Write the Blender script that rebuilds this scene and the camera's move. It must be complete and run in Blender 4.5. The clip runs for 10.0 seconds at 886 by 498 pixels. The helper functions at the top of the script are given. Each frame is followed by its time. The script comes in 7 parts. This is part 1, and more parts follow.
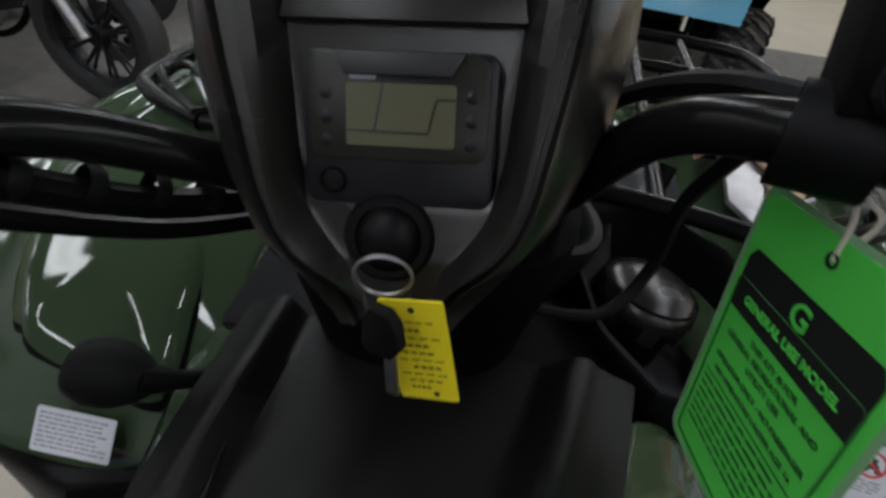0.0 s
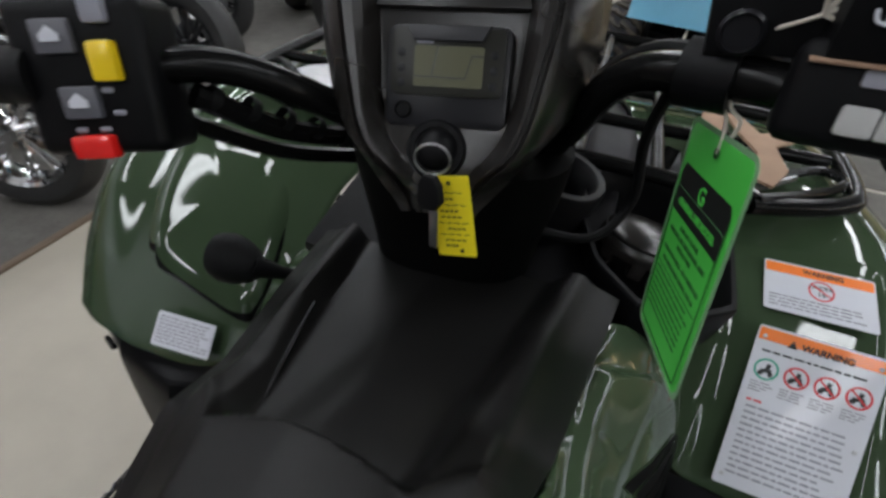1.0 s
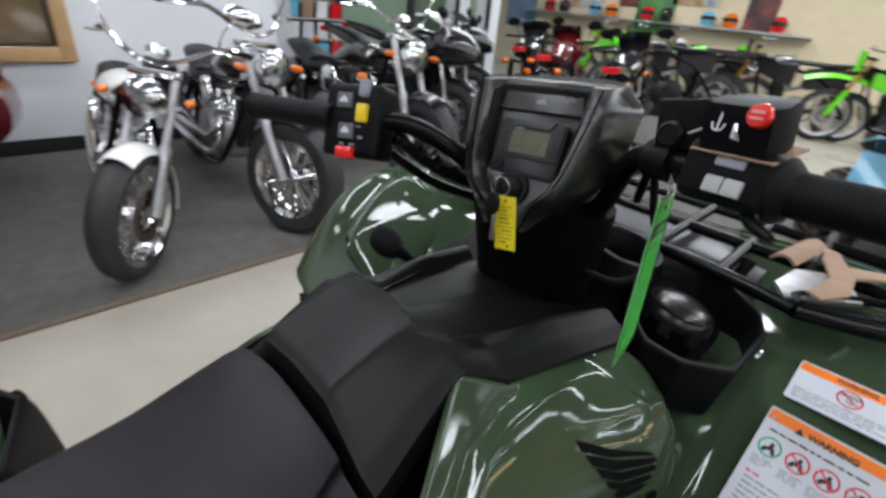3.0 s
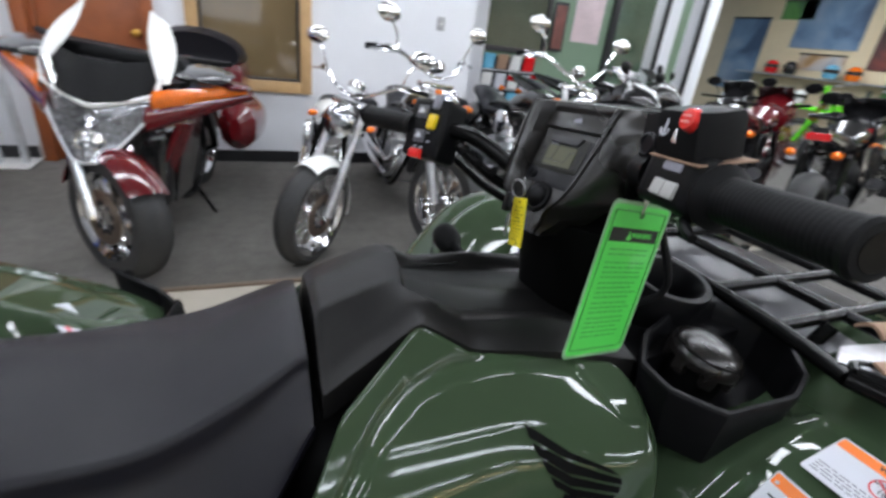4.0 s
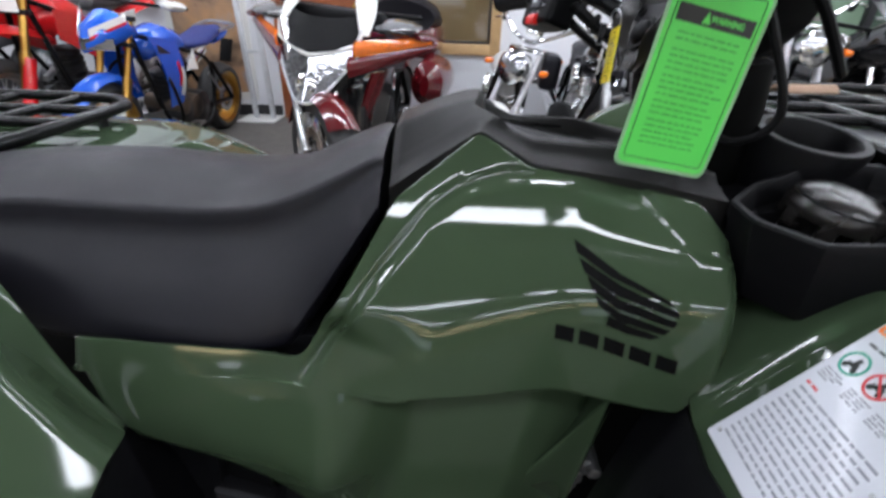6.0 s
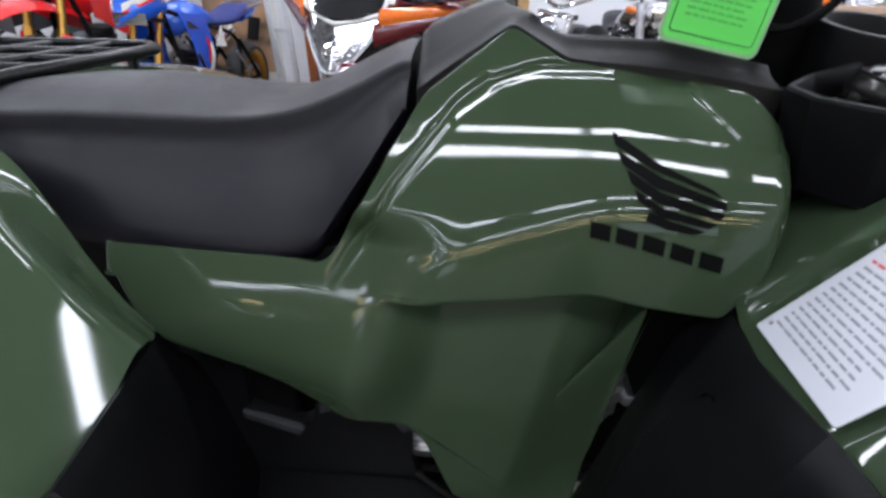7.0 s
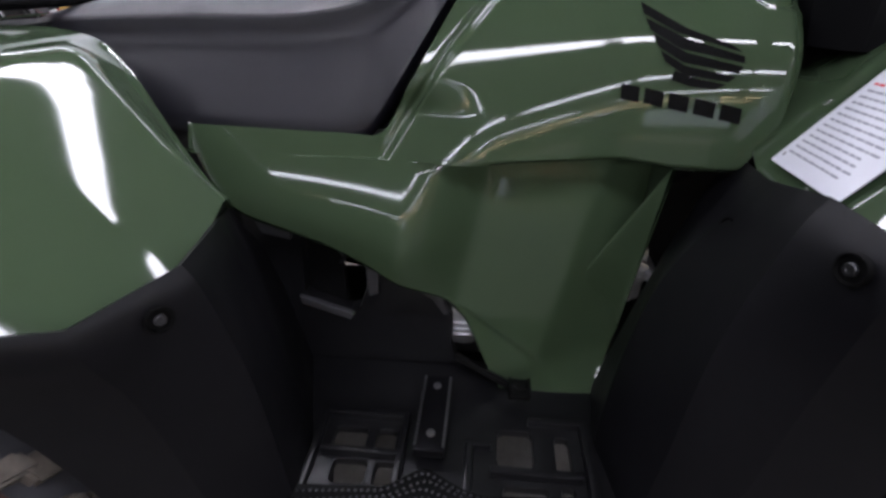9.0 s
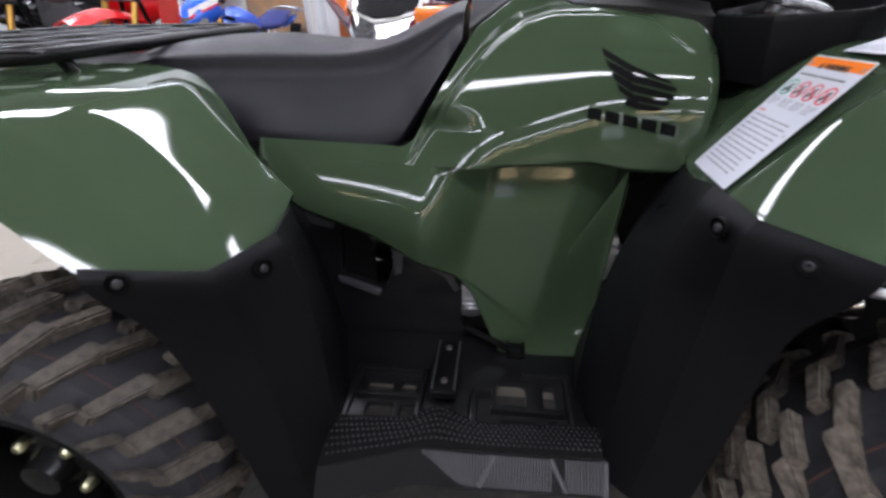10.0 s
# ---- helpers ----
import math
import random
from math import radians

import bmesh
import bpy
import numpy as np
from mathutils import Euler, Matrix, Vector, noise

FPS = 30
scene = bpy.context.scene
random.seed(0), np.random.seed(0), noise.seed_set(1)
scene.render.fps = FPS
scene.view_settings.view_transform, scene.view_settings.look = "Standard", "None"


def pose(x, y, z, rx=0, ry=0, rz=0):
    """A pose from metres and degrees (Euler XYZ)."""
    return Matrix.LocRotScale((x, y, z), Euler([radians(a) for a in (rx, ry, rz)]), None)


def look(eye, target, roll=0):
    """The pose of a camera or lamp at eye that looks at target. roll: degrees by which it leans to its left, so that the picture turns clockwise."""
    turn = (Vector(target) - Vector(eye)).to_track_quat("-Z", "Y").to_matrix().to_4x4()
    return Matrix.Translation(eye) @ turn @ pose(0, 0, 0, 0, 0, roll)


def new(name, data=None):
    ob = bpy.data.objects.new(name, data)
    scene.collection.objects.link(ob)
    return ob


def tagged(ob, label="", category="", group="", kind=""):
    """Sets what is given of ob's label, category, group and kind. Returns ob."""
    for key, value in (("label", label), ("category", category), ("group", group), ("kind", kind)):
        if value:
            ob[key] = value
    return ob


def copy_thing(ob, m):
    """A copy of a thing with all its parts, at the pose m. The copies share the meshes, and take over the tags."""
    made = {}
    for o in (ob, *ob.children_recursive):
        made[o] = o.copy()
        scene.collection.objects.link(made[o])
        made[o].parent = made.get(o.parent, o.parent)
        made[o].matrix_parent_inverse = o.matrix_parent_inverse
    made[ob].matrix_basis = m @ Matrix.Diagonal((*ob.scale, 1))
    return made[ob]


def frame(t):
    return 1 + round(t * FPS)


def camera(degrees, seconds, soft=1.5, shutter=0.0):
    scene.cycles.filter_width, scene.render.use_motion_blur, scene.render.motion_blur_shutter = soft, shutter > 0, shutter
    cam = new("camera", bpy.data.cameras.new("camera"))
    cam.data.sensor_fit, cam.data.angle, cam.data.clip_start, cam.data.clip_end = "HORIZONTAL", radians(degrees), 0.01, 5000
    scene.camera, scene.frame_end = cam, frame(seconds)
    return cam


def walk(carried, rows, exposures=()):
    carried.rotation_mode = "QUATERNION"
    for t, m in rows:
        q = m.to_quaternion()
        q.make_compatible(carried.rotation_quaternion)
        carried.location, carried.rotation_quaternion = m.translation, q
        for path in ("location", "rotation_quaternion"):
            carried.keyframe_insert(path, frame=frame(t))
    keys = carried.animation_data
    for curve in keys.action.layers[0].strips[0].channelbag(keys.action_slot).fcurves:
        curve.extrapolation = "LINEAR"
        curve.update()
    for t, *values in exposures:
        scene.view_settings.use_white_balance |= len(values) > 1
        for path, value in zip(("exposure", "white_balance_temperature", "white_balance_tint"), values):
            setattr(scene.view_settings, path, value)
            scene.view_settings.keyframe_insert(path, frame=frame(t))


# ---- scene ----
cam = camera(87.0, 10.0, soft=2.9, shutter=0.5)
PATH = [
    (0, (0.0613, 0.0822, 1.1728), (-0.2030, 1.5498, -0.1599), 6.21),
    (0.5, (0.0752, 0.0267, 1.1776), (-0.2446, 1.4918, -0.1458), 5.40),
    (1, (0.1071, -0.0491, 1.1886), (-0.3451, 1.4170, -0.0943), 4.70),
    (1.5, (0.1415, -0.1117, 1.1970), (-0.4234, 1.3609, -0.0327), 4.87),
    (2, (0.1802, -0.1636, 1.2005), (-0.5131, 1.3306, 0.0661), 4.96),
    (2.5, (0.2370, -0.2046, 1.2136), (-0.6787, 1.2537, 0.1964), 5.67),
    (2.7, (0.2681, -0.2104, 1.2153), (-0.7676, 1.1958, 0.2408), 5.94),
    (3.8, (0.4795, -0.1256, 1.2086), (-1.1255, 0.7399, 0.3873), 6.61),
    (4, (0.5107, -0.1050, 1.2000), (-1.1575, 0.6326, 0.3795), 6.81),
    (4.5, (0.5602, -0.0603, 1.1705), (-1.2073, 0.3968, 0.3537), 6.70),
    (5, (0.5970, -0.0205, 1.1392), (-1.2188, 0.2062, 0.3319), 4.70),
    (5.5, (0.6254, 0.0053, 1.0927), (-1.1703, 0.1025, 0.2174), 3.05),
    (6, (0.6432, 0.0178, 1.0503), (-1.1219, -0.0002, 0.1100), 2.00),
    (6.2, (0.6509, 0.0181, 1.0335), (-1.0997, -0.0300, 0.0676), 1.44),
    (7.3, (0.6892, 0.0145, 0.9348), (-1.0496, -0.1142, -0.0450), 0.56),
    (7.5, (0.7052, -0.0017, 0.9220), (-1.0360, -0.0997, -0.0570), 0.91),
    (8, (0.7368, -0.0040, 0.8860), (-0.9947, -0.1374, -0.1061), -0.38),
    (8.5, (0.7701, -0.0117, 0.8667), (-0.9527, -0.1683, -0.1369), -0.40),
    (9, (0.8035, -0.0084, 0.8609), (-0.9133, -0.1912, -0.1486), -0.68),
    (9.5, (0.8765, -0.0091, 0.8753), (-0.8559, -0.2151, -0.1027), -1.24),
    (10, (0.9792, 0.0047, 0.9047), (-0.7659, -0.2166, -0.0470), -1.06),
]
walk(cam, [(t, look(eye, target, roll)) for t, eye, target, roll in PATH],
     [(0, -0.72, 6480, 10), (1, -0.45, 6480, 10), (2, -0.2, 6450, 10), (4, 0.15, 6250, 11), (5, 0.31, 6250, 11), (6, 0.30, 6200, 13), (7.5, 0.40, 6150, 16), (9, 0.38, 6250, 21), (10, 0.50, 6250, 18)])

# ---------------------------------------------------------------- light
world = bpy.data.worlds.new("world")
world.use_nodes = True
scene.world = world
wn = world.node_tree.nodes
sky = wn.new("ShaderNodeTexSky")
sky.sky_type, sky.sun_disc = "NISHITA", False
sky.sun_elevation, sky.sun_rotation = radians(38), radians(100)
wn["Background"].inputs["Strength"].default_value = 0.08
world.node_tree.links.new(sky.outputs[0], wn["Background"].inputs["Color"])
LAMP_ROWS = [-5.5, -3.2, -0.9, 1.9]      # x of the fluorescent rows
LAMP_STEPS = [-3.2, -0.4, 2.4, 5.2, 8.0]  # y of the fixtures in a row
FAR_ROWS = [5.2, 9.0, 12.8, 16.6]        # x of the rows in the rest of the hall
FAR_Z = 2.76                             # their height
CEILING = 3.3


def area_lamp(name, m, sx, sy, power, colour):
    data = bpy.data.lights.new(name, "AREA")
    data.shape, data.size, data.size_y, data.energy, data.color = "RECTANGLE", sx, sy, power, colour
    ob = new(name, data)
    ob.matrix_world = m
    return ob


for lx in LAMP_ROWS:
    for ly in LAMP_STEPS:
        if lx < -5 and ly < 5:
            continue
        area_lamp("tube_light", pose(lx, ly, CEILING - 0.145), 0.24, 2.3, (36 if ly < 5 else 56) * (0.8 if lx < -3 else 1.0), (0.93, 0.955, 1.0))
# daylight in the far shop windows
area_lamp("window_light", pose(21.8, -1.6, 1.65, 0, 90, 0), 1.6, 4.8, 22, (0.86, 0.92, 1.0))

# ---------------------------------------------------------------- materials


def mat(name, colour, rough=0.5, metal=0.0, coat=0.0, scale=30.0, vary=0.15, bump=0.0, bump_scale=200.0, wear=0.0, spec=0.5, detail=4.0):
    """A procedural surface: colour varied at two scales, roughness varied, fine relief."""
    m = bpy.data.materials.new(name)
    m.use_nodes = True
    nt = m.node_tree
    n, l = nt.nodes, nt.links
    b = n["Principled BSDF"]
    b.inputs["Metallic"].default_value = metal
    b.inputs["Specular IOR Level"].default_value = spec
    b.inputs["Coat Weight"].default_value = coat
    b.inputs["Coat Roughness"].default_value = 0.04
    tc = n.new("ShaderNodeTexCoord")
    big = n.new("ShaderNodeTexNoise")
    big.inputs["Scale"].default_value, big.inputs["Detail"].default_value = scale * 0.12, 3
    fine = n.new("ShaderNodeTexNoise")
    fine.inputs["Scale"].default_value, fine.inputs["Detail"].default_value = scale, detail
    for t in (big, fine):
        l.new(tc.outputs["Object"], t.inputs["Vector"])
    add = n.new("ShaderNodeMath")
    add.operation = "ADD"
    l.new(big.outputs["Fac"], add.inputs[0])
    l.new(fine.outputs["Fac"], add.inputs[1])
    ramp = n.new("ShaderNodeMapRange")
    ramp.inputs["From Min"].default_value, ramp.inputs["From Max"].default_value = 0.6, 1.4
    l.new(add.outputs[0], ramp.inputs["Value"])
    mix = n.new("ShaderNodeMix")
    mix.data_type = "RGBA"
    l.new(ramp.outputs[0], mix.inputs["Factor"])
    c = Vector(colour[:3])
    mix.inputs["A"].default_value = (*(c * (1 - vary)), 1)
    mix.inputs["B"].default_value = (*[min(1, v) for v in (c * (1 + vary))], 1)
    l.new(mix.outputs["Result"], b.inputs["Base Color"])
    rr = n.new("ShaderNodeMapRange")
    rr.inputs["From Min"].default_value, rr.inputs["From Max"].default_value = 0.3, 0.7
    rr.inputs["To Min"].default_value, rr.inputs["To Max"].default_value = max(0.02, rough * (1 - wear)), min(1, rough * (1 + wear))
    l.new(big.outputs["Fac"], rr.inputs["Value"])
    l.new(rr.outputs[0], b.inputs["Roughness"])
    if bump:
        bn = n.new("ShaderNodeTexNoise")
        bn.inputs["Scale"].default_value, bn.inputs["Detail"].default_value = bump_scale, 3
        l.new(tc.outputs["Object"], bn.inputs["Vector"])
        bp = n.new("ShaderNodeBump")
        bp.inputs["Strength"].default_value, bp.inputs["Distance"].default_value = bump, 0.001
        l.new(bn.outputs["Fac"], bp.inputs["Height"])
        l.new(bp.outputs[0], b.inputs["Normal"])
    return m


def glow(name, colour, strength):
    m = bpy.data.materials.new(name)
    m.use_nodes = True
    b = m.node_tree.nodes["Principled BSDF"]
    b.inputs["Base Color"].default_value = (*colour, 1)
    b.inputs["Emission Color"].default_value = (*colour, 1)
    b.inputs["Emission Strength"].default_value = strength
    return m


def glass(name, colour=(1, 1, 1), rough=0.0, alpha=1.0):
    m = bpy.data.materials.new(name)
    m.use_nodes = True
    b = m.node_tree.nodes["Principled BSDF"]
    b.inputs["Base Color"].default_value = (*colour, 1)
    b.inputs["Roughness"].default_value = rough
    b.inputs["Transmission Weight"].default_value = 1.0
    b.inputs["IOR"].default_value = 1.45
    return m


GREEN = mat("olive_gloss_plastic", (0.0365, 0.0580, 0.0310), 0.062, coat=0.0, scale=14, vary=0.05, spec=0.45, bump=0.012, bump_scale=30, wear=0.3)
BLACK = mat("black_textured_plastic", (0.0036, 0.0036, 0.0042), 0.48, scale=60, vary=0.25, bump=0.18, bump_scale=900, wear=0.2, spec=0.13)
POD = mat("dark_satin_plastic", (0.0115, 0.0102, 0.0094), 0.26, scale=40, vary=0.15, bump=0.08, bump_scale=1200, wear=0.25, spec=0.5)
VINYL = mat("black_seat_vinyl", (0.0058, 0.0056, 0.0088), 0.42, scale=80, vary=0.2, bump=0.3, bump_scale=1100, wear=0.15, spec=0.26)
# near-black copy of the black plastic, with shade put into its colour
SHADEBLACK = mat("shade_black_plastic", (0.0022, 0.0022, 0.0022), 0.6, spec=0.06)
RUBBER = mat("black_rubber", (0.005, 0.005, 0.0055), 0.6, scale=70, vary=0.25, bump=0.3, bump_scale=500, spec=0.15)
TYRE = mat("dusty_tyre_rubber", (0.024, 0.024, 0.027), 0.66, scale=22, vary=0.6, bump=0.6, bump_scale=160, wear=0.25, spec=0.2)
LUGTOP = mat("worn_tyre_lug", (0.062, 0.053, 0.044), 0.7, scale=80, vary=0.9, bump=0.9, bump_scale=140, spec=0.3)
COVER = mat("black_grained_cover", (0.0066, 0.0063, 0.0062), 0.42, scale=60, vary=0.2, bump=0.2, bump_scale=900, wear=0.2, spec=0.22)
LUGDUSTY = mat("dusty_tyre_lug", (0.105, 0.089, 0.072), 0.8, scale=90, vary=0.9, bump=0.9, bump_scale=140, spec=0.2)
STEEL_BLACK = mat("black_powder_coat", (0.005, 0.005, 0.005), 0.22, scale=50, vary=0.2, bump=0.06, bump_scale=700, spec=0.14)
CHROME = mat("chrome", (0.75, 0.75, 0.76), 0.10, metal=1.0, scale=20, vary=0.06)
ALU = mat("cast_aluminium", (0.42, 0.42, 0.43), 0.38, metal=1.0, scale=60, vary=0.25, bump=0.25, bump_scale=400)
DARKMETAL = mat("dark_metal", (0.035, 0.035, 0.037), 0.42, metal=0.8, scale=40, vary=0.35, bump=0.2, bump_scale=300)
SCREEN = mat("display_lcd", (0.085, 0.085, 0.050), 0.35, scale=8, vary=0.06, spec=0.2)
SCREENLINE = mat("display_line", (0.012, 0.012, 0.010), 0.3)
BEZEL = mat("display_bezel", (0.008, 0.008, 0.010), 0.32, scale=30, vary=0.1, spec=0.25)
GREYTRIM = mat("grey_trim", (0.016, 0.016, 0.019), 0.4)
GREENTAG = mat("green_card", (0.09, 0.62, 0.085), 0.35, coat=0.3, scale=20, vary=0.05)
YELLOWTAG = mat("yellow_card", (0.80, 0.66, 0.02), 0.4, coat=0.2, scale=20, vary=0.05)
INK = mat("black_ink", (0.012, 0.013, 0.012), 0.5)
FAINTINK = mat("faint_card_print", (0.045, 0.33, 0.05), 0.5)
TAGINK = mat("card_print", (0.02, 0.10, 0.025), 0.5)
LOGOINK = mat("black_decal", (0.004, 0.004, 0.004), 0.55, spec=0.04)
PAPER = mat("white_label", (0.57, 0.58, 0.63), 0.35, coat=0.2, scale=20, vary=0.03)
ORANGE = mat("orange_label", (0.85, 0.19, 0.015), 0.35, coat=0.2, scale=20, vary=0.04)
REDINK = mat("red_ink", (0.60, 0.03, 0.04), 0.4)
GREENINK = mat("green_ink", (0.02, 0.30, 0.20), 0.4)
GREYINK = mat("grey_ink", (0.25, 0.25, 0.29), 0.5)
REDBUTTON = mat("red_button", (0.72, 0.015, 0.012), 0.25, coat=0.5)
YELLOWBUTTON = mat("yellow_button", (0.78, 0.55, 0.01), 0.3, coat=0.3)
WHITEPLASTIC = mat("white_plastic", (0.72, 0.72, 0.70), 0.35, coat=0.2, scale=20, vary=0.05)
ROCKER = mat("pale_rocker_plastic", (0.36, 0.36, 0.35), 0.35, scale=40, vary=0.1)
STRING = mat("cotton_string", (0.62, 0.58, 0.50), 0.8, bump=0.4, bump_scale=900)
CARDBOARD = mat("cardboard_pad", (0.30, 0.19, 0.125), 0.8, scale=30, vary=0.2, bump=0.3, bump_scale=200)
CLEAR = glass("clear_lens")
LAMPFACE = mat("clear_lamp_face", (0.50, 0.51, 0.54), 0.08, metal=0.85, scale=60, vary=0.75, bump=0.9, bump_scale=55)
BULB = mat("chrome_reflector", (0.50, 0.51, 0.54), 0.16, metal=1.0, scale=60, vary=0.4, bump=0.6, bump_scale=60)
TYRELINE = mat("faded_red_line", (0.055, 0.020, 0.013), 0.8, scale=60, vary=0.6)
FLAP = mat("black_flap_plastic", (0.0042, 0.0041, 0.0050), 0.44, scale=60, vary=0.25, bump=0.18, bump_scale=900, wear=0.2, spec=0.15)
SATIN = mat("satin_black_plastic", (0.0062, 0.0062, 0.0072), 0.36, scale=60, vary=0.25, bump=0.15, bump_scale=900, wear=0.2, spec=0.38)
# grey of the step's ribs, also the painted highlights on the engine cover
RIBGLINTGREY = mat("grey_rib_and_glint_plastic", (0.042, 0.042, 0.046), 0.45, scale=60, vary=0.25)
AMBER = mat("amber_lens", (0.80, 0.17, 0.01), 0.12, coat=0.8, scale=40, vary=0.2)
TAILRED = mat("tail_lens", (0.55, 0.008, 0.012), 0.12, coat=0.8)


def paint(name, colour, rough=0.2, coat=0.8):
    return mat(name, colour, rough, coat=coat, scale=15, vary=0.05, bump=0.02, bump_scale=40)


RED = paint("dark_red_paint", (0.10, 0.004, 0.007))
WHITE = paint("white_paint", (0.78, 0.78, 0.76))
GLOSSBLACK = paint("gloss_black_paint", (0.010, 0.010, 0.011))
BLUE = paint("blue_plastic", (0.012, 0.09, 0.52), 0.25, 0.4)
BRIGHTRED = paint("bright_red_plastic", (0.62, 0.012, 0.015), 0.25, 0.4)
LIME = paint("lime_green_plastic", (0.14, 0.62, 0.02), 0.25, 0.4)
SKYBLUE = paint("light_blue_plastic", (0.14, 0.42, 0.60), 0.25, 0.4)
GOLDBROWN = mat("bronze_cover", (0.10, 0.075, 0.055), 0.42, metal=0.6, vary=0.25)
DISC = mat("brownish_disc_steel", (0.26, 0.20, 0.16), 0.3, metal=1.0, vary=0.2)
GOLD = mat("gold_metal", (0.48, 0.27, 0.06), 0.3, metal=1.0, vary=0.1)
ZINC = mat("yellow_zinc_plating", (0.45, 0.44, 0.28), 0.35, metal=1.0, scale=60, vary=0.2)
BLUESEAT = mat("blue_vinyl", (0.016, 0.03, 0.16), 0.55, bump=0.2, bump_scale=900)
PLAINTYRE = mat("road_tyre", (0.02, 0.02, 0.02), 0.6, scale=60, vary=0.3, bump=0.3, bump_scale=300)

# ---------------------------------------------------------------- mesh tools


def sm(pts, w=0.0):
    """A line through (a, b) pairs, with its corners rounded over +-w."""
    xs, ys = [p[0] for p in pts], [p[1] for p in pts]

    def f(v):
        if w == 0:
            return float(np.interp(v, xs, ys))
        return float(np.mean(np.interp(v + w * np.linspace(-1, 1, 9), xs, ys)))
    return f


def to_ob(name, bm, material, parent=None, label="", sharp=38, m=None):
    bmesh.ops.recalc_face_normals(bm, faces=bm.faces)
    me = bpy.data.meshes.new(name)
    bm.to_mesh(me)
    bm.free()
    me.polygons.foreach_set("use_smooth", [True] * len(me.polygons))
    me.set_sharp_from_angle(angle=radians(sharp))
    me.materials.append(material)
    ob = new(name, me)
    if m is not None:
        ob.matrix_basis = m
    if parent is not None:
        ob.parent = parent
    if label:
        tagged(ob, label)
    return ob


def part(name, bm, material, parent, label="", sharp=38, m=None):
    return to_ob(name, bm, material, parent, label, sharp, m)


def thing(name, label, category, m=None, group="", kind=""):
    ob = new(name)
    ob.empty_display_size = 0.1
    if m is not None:
        ob.matrix_basis = m
    return tagged(ob, label, category, group, kind)


def box(sx, sy, sz, m=None, bevel=0.0, segs=2, bm=None):
    own = bmesh.new()
    bmesh.ops.create_cube(own, size=1, matrix=Matrix.Diagonal((sx, sy, sz, 1)))
    if bevel:
        bmesh.ops.bevel(own, geom=list(own.edges), offset=bevel, segments=segs, profile=0.6, affect="EDGES")
    return join(bm, own, m)


def join(bm, own, m=None):
    if m is not None:
        own.transform(m)
    if bm is None:
        return own
    me = bpy.data.meshes.new("tmp")
    own.to_mesh(me)
    own.free()
    bm.from_mesh(me)
    bpy.data.meshes.remove(me)
    return bm


def rings(sections, closed=True, caps=True, bm=None):
    """Skin over rings of points."""
    own = bmesh.new()
    vs = [[own.verts.new(p) for p in s] for s in sections]
    n = len(vs[0])
    for a, b in zip(vs, vs[1:]):
        for k in range(n if closed else n - 1):
            j = (k + 1) % n
            try:
                own.faces.new((a[k], a[j], b[j], b[k]))
            except ValueError:
                pass
    if caps and closed:
        for s in (vs[0], vs[-1]):
            try:
                own.faces.new(s)
            except ValueError:
                pass
    bmesh.ops.remove_doubles(own, verts=own.verts, dist=1e-6)
    return join(bm, own)


def tube(pts, r, sides=10, smooth=6, bm=None, cap=True):
    """A round bar along points; r may be a list. smooth: steps between points of a rounded path."""
    P = [Vector(p) for p in pts]
    R = list(r) if isinstance(r, (list, tuple)) else [r] * len(P)
    if smooth and len(P) > 2:
        Q, S = [], []
        for k in range(len(P) - 1):
            p0, p1, p2, p3 = P[max(k - 1, 0)], P[k], P[k + 1], P[min(k + 2, len(P) - 1)]
            for s in range(smooth):
                u = s / smooth
                Q.append(0.5 * ((2 * p1) + (p2 - p0) * u + (2 * p0 - 5 * p1 + 4 * p2 - p3) * u * u + (3 * p1 - p0 - 3 * p2 + p3) * u ** 3))
                S.append(R[k] * (1 - u) + R[k + 1] * u)
        Q.append(P[-1])
        S.append(R[-1])
        P, R = Q, S
    secs, up = [], None
    for k, p in enumerate(P):
        d = (P[min(k + 1, len(P) - 1)] - P[max(k - 1, 0)]).normalized()
        if up is None:
            up = d.orthogonal().normalized()
        up = (up - d * up.dot(d)).normalized()
        side = d.cross(up)
        secs.append([p + R[k] * (math.cos(a) * up + math.sin(a) * side) for a in [2 * math.pi * j / sides for j in range(sides)]])
    return rings(secs, True, cap, bm)


def lathe(profile, segs=32, m=None, bm=None, closed=False):
    """Turn (radius, height) pairs about the z axis."""
    secs = []
    for k in range(segs + 1):
        a = 2 * math.pi * k / segs
        secs.append([(r * math.cos(a), r * math.sin(a), z) for r, z in profile])
    own = rings(secs, closed, False)
    bmesh.ops.remove_doubles(own, verts=own.verts, dist=1e-5)
    return join(bm, own, m)


def disc(r, h, m=None, segs=24, bevel=0.0, bm=None):
    """A short cylinder with rounded rims, its base at z = 0."""
    b = min(bevel, h * 0.45, r * 0.5)
    prof = [(0, 0), (r - b, 0), (r - b * 0.3, b * 0.3), (r, b), (r, h - b), (r - b * 0.3, h - b * 0.3), (r - b, h), (0, h)] if b else [(0, 0), (r, 0), (r, h), (0, h)]
    return lathe(prof, segs, m, bm)


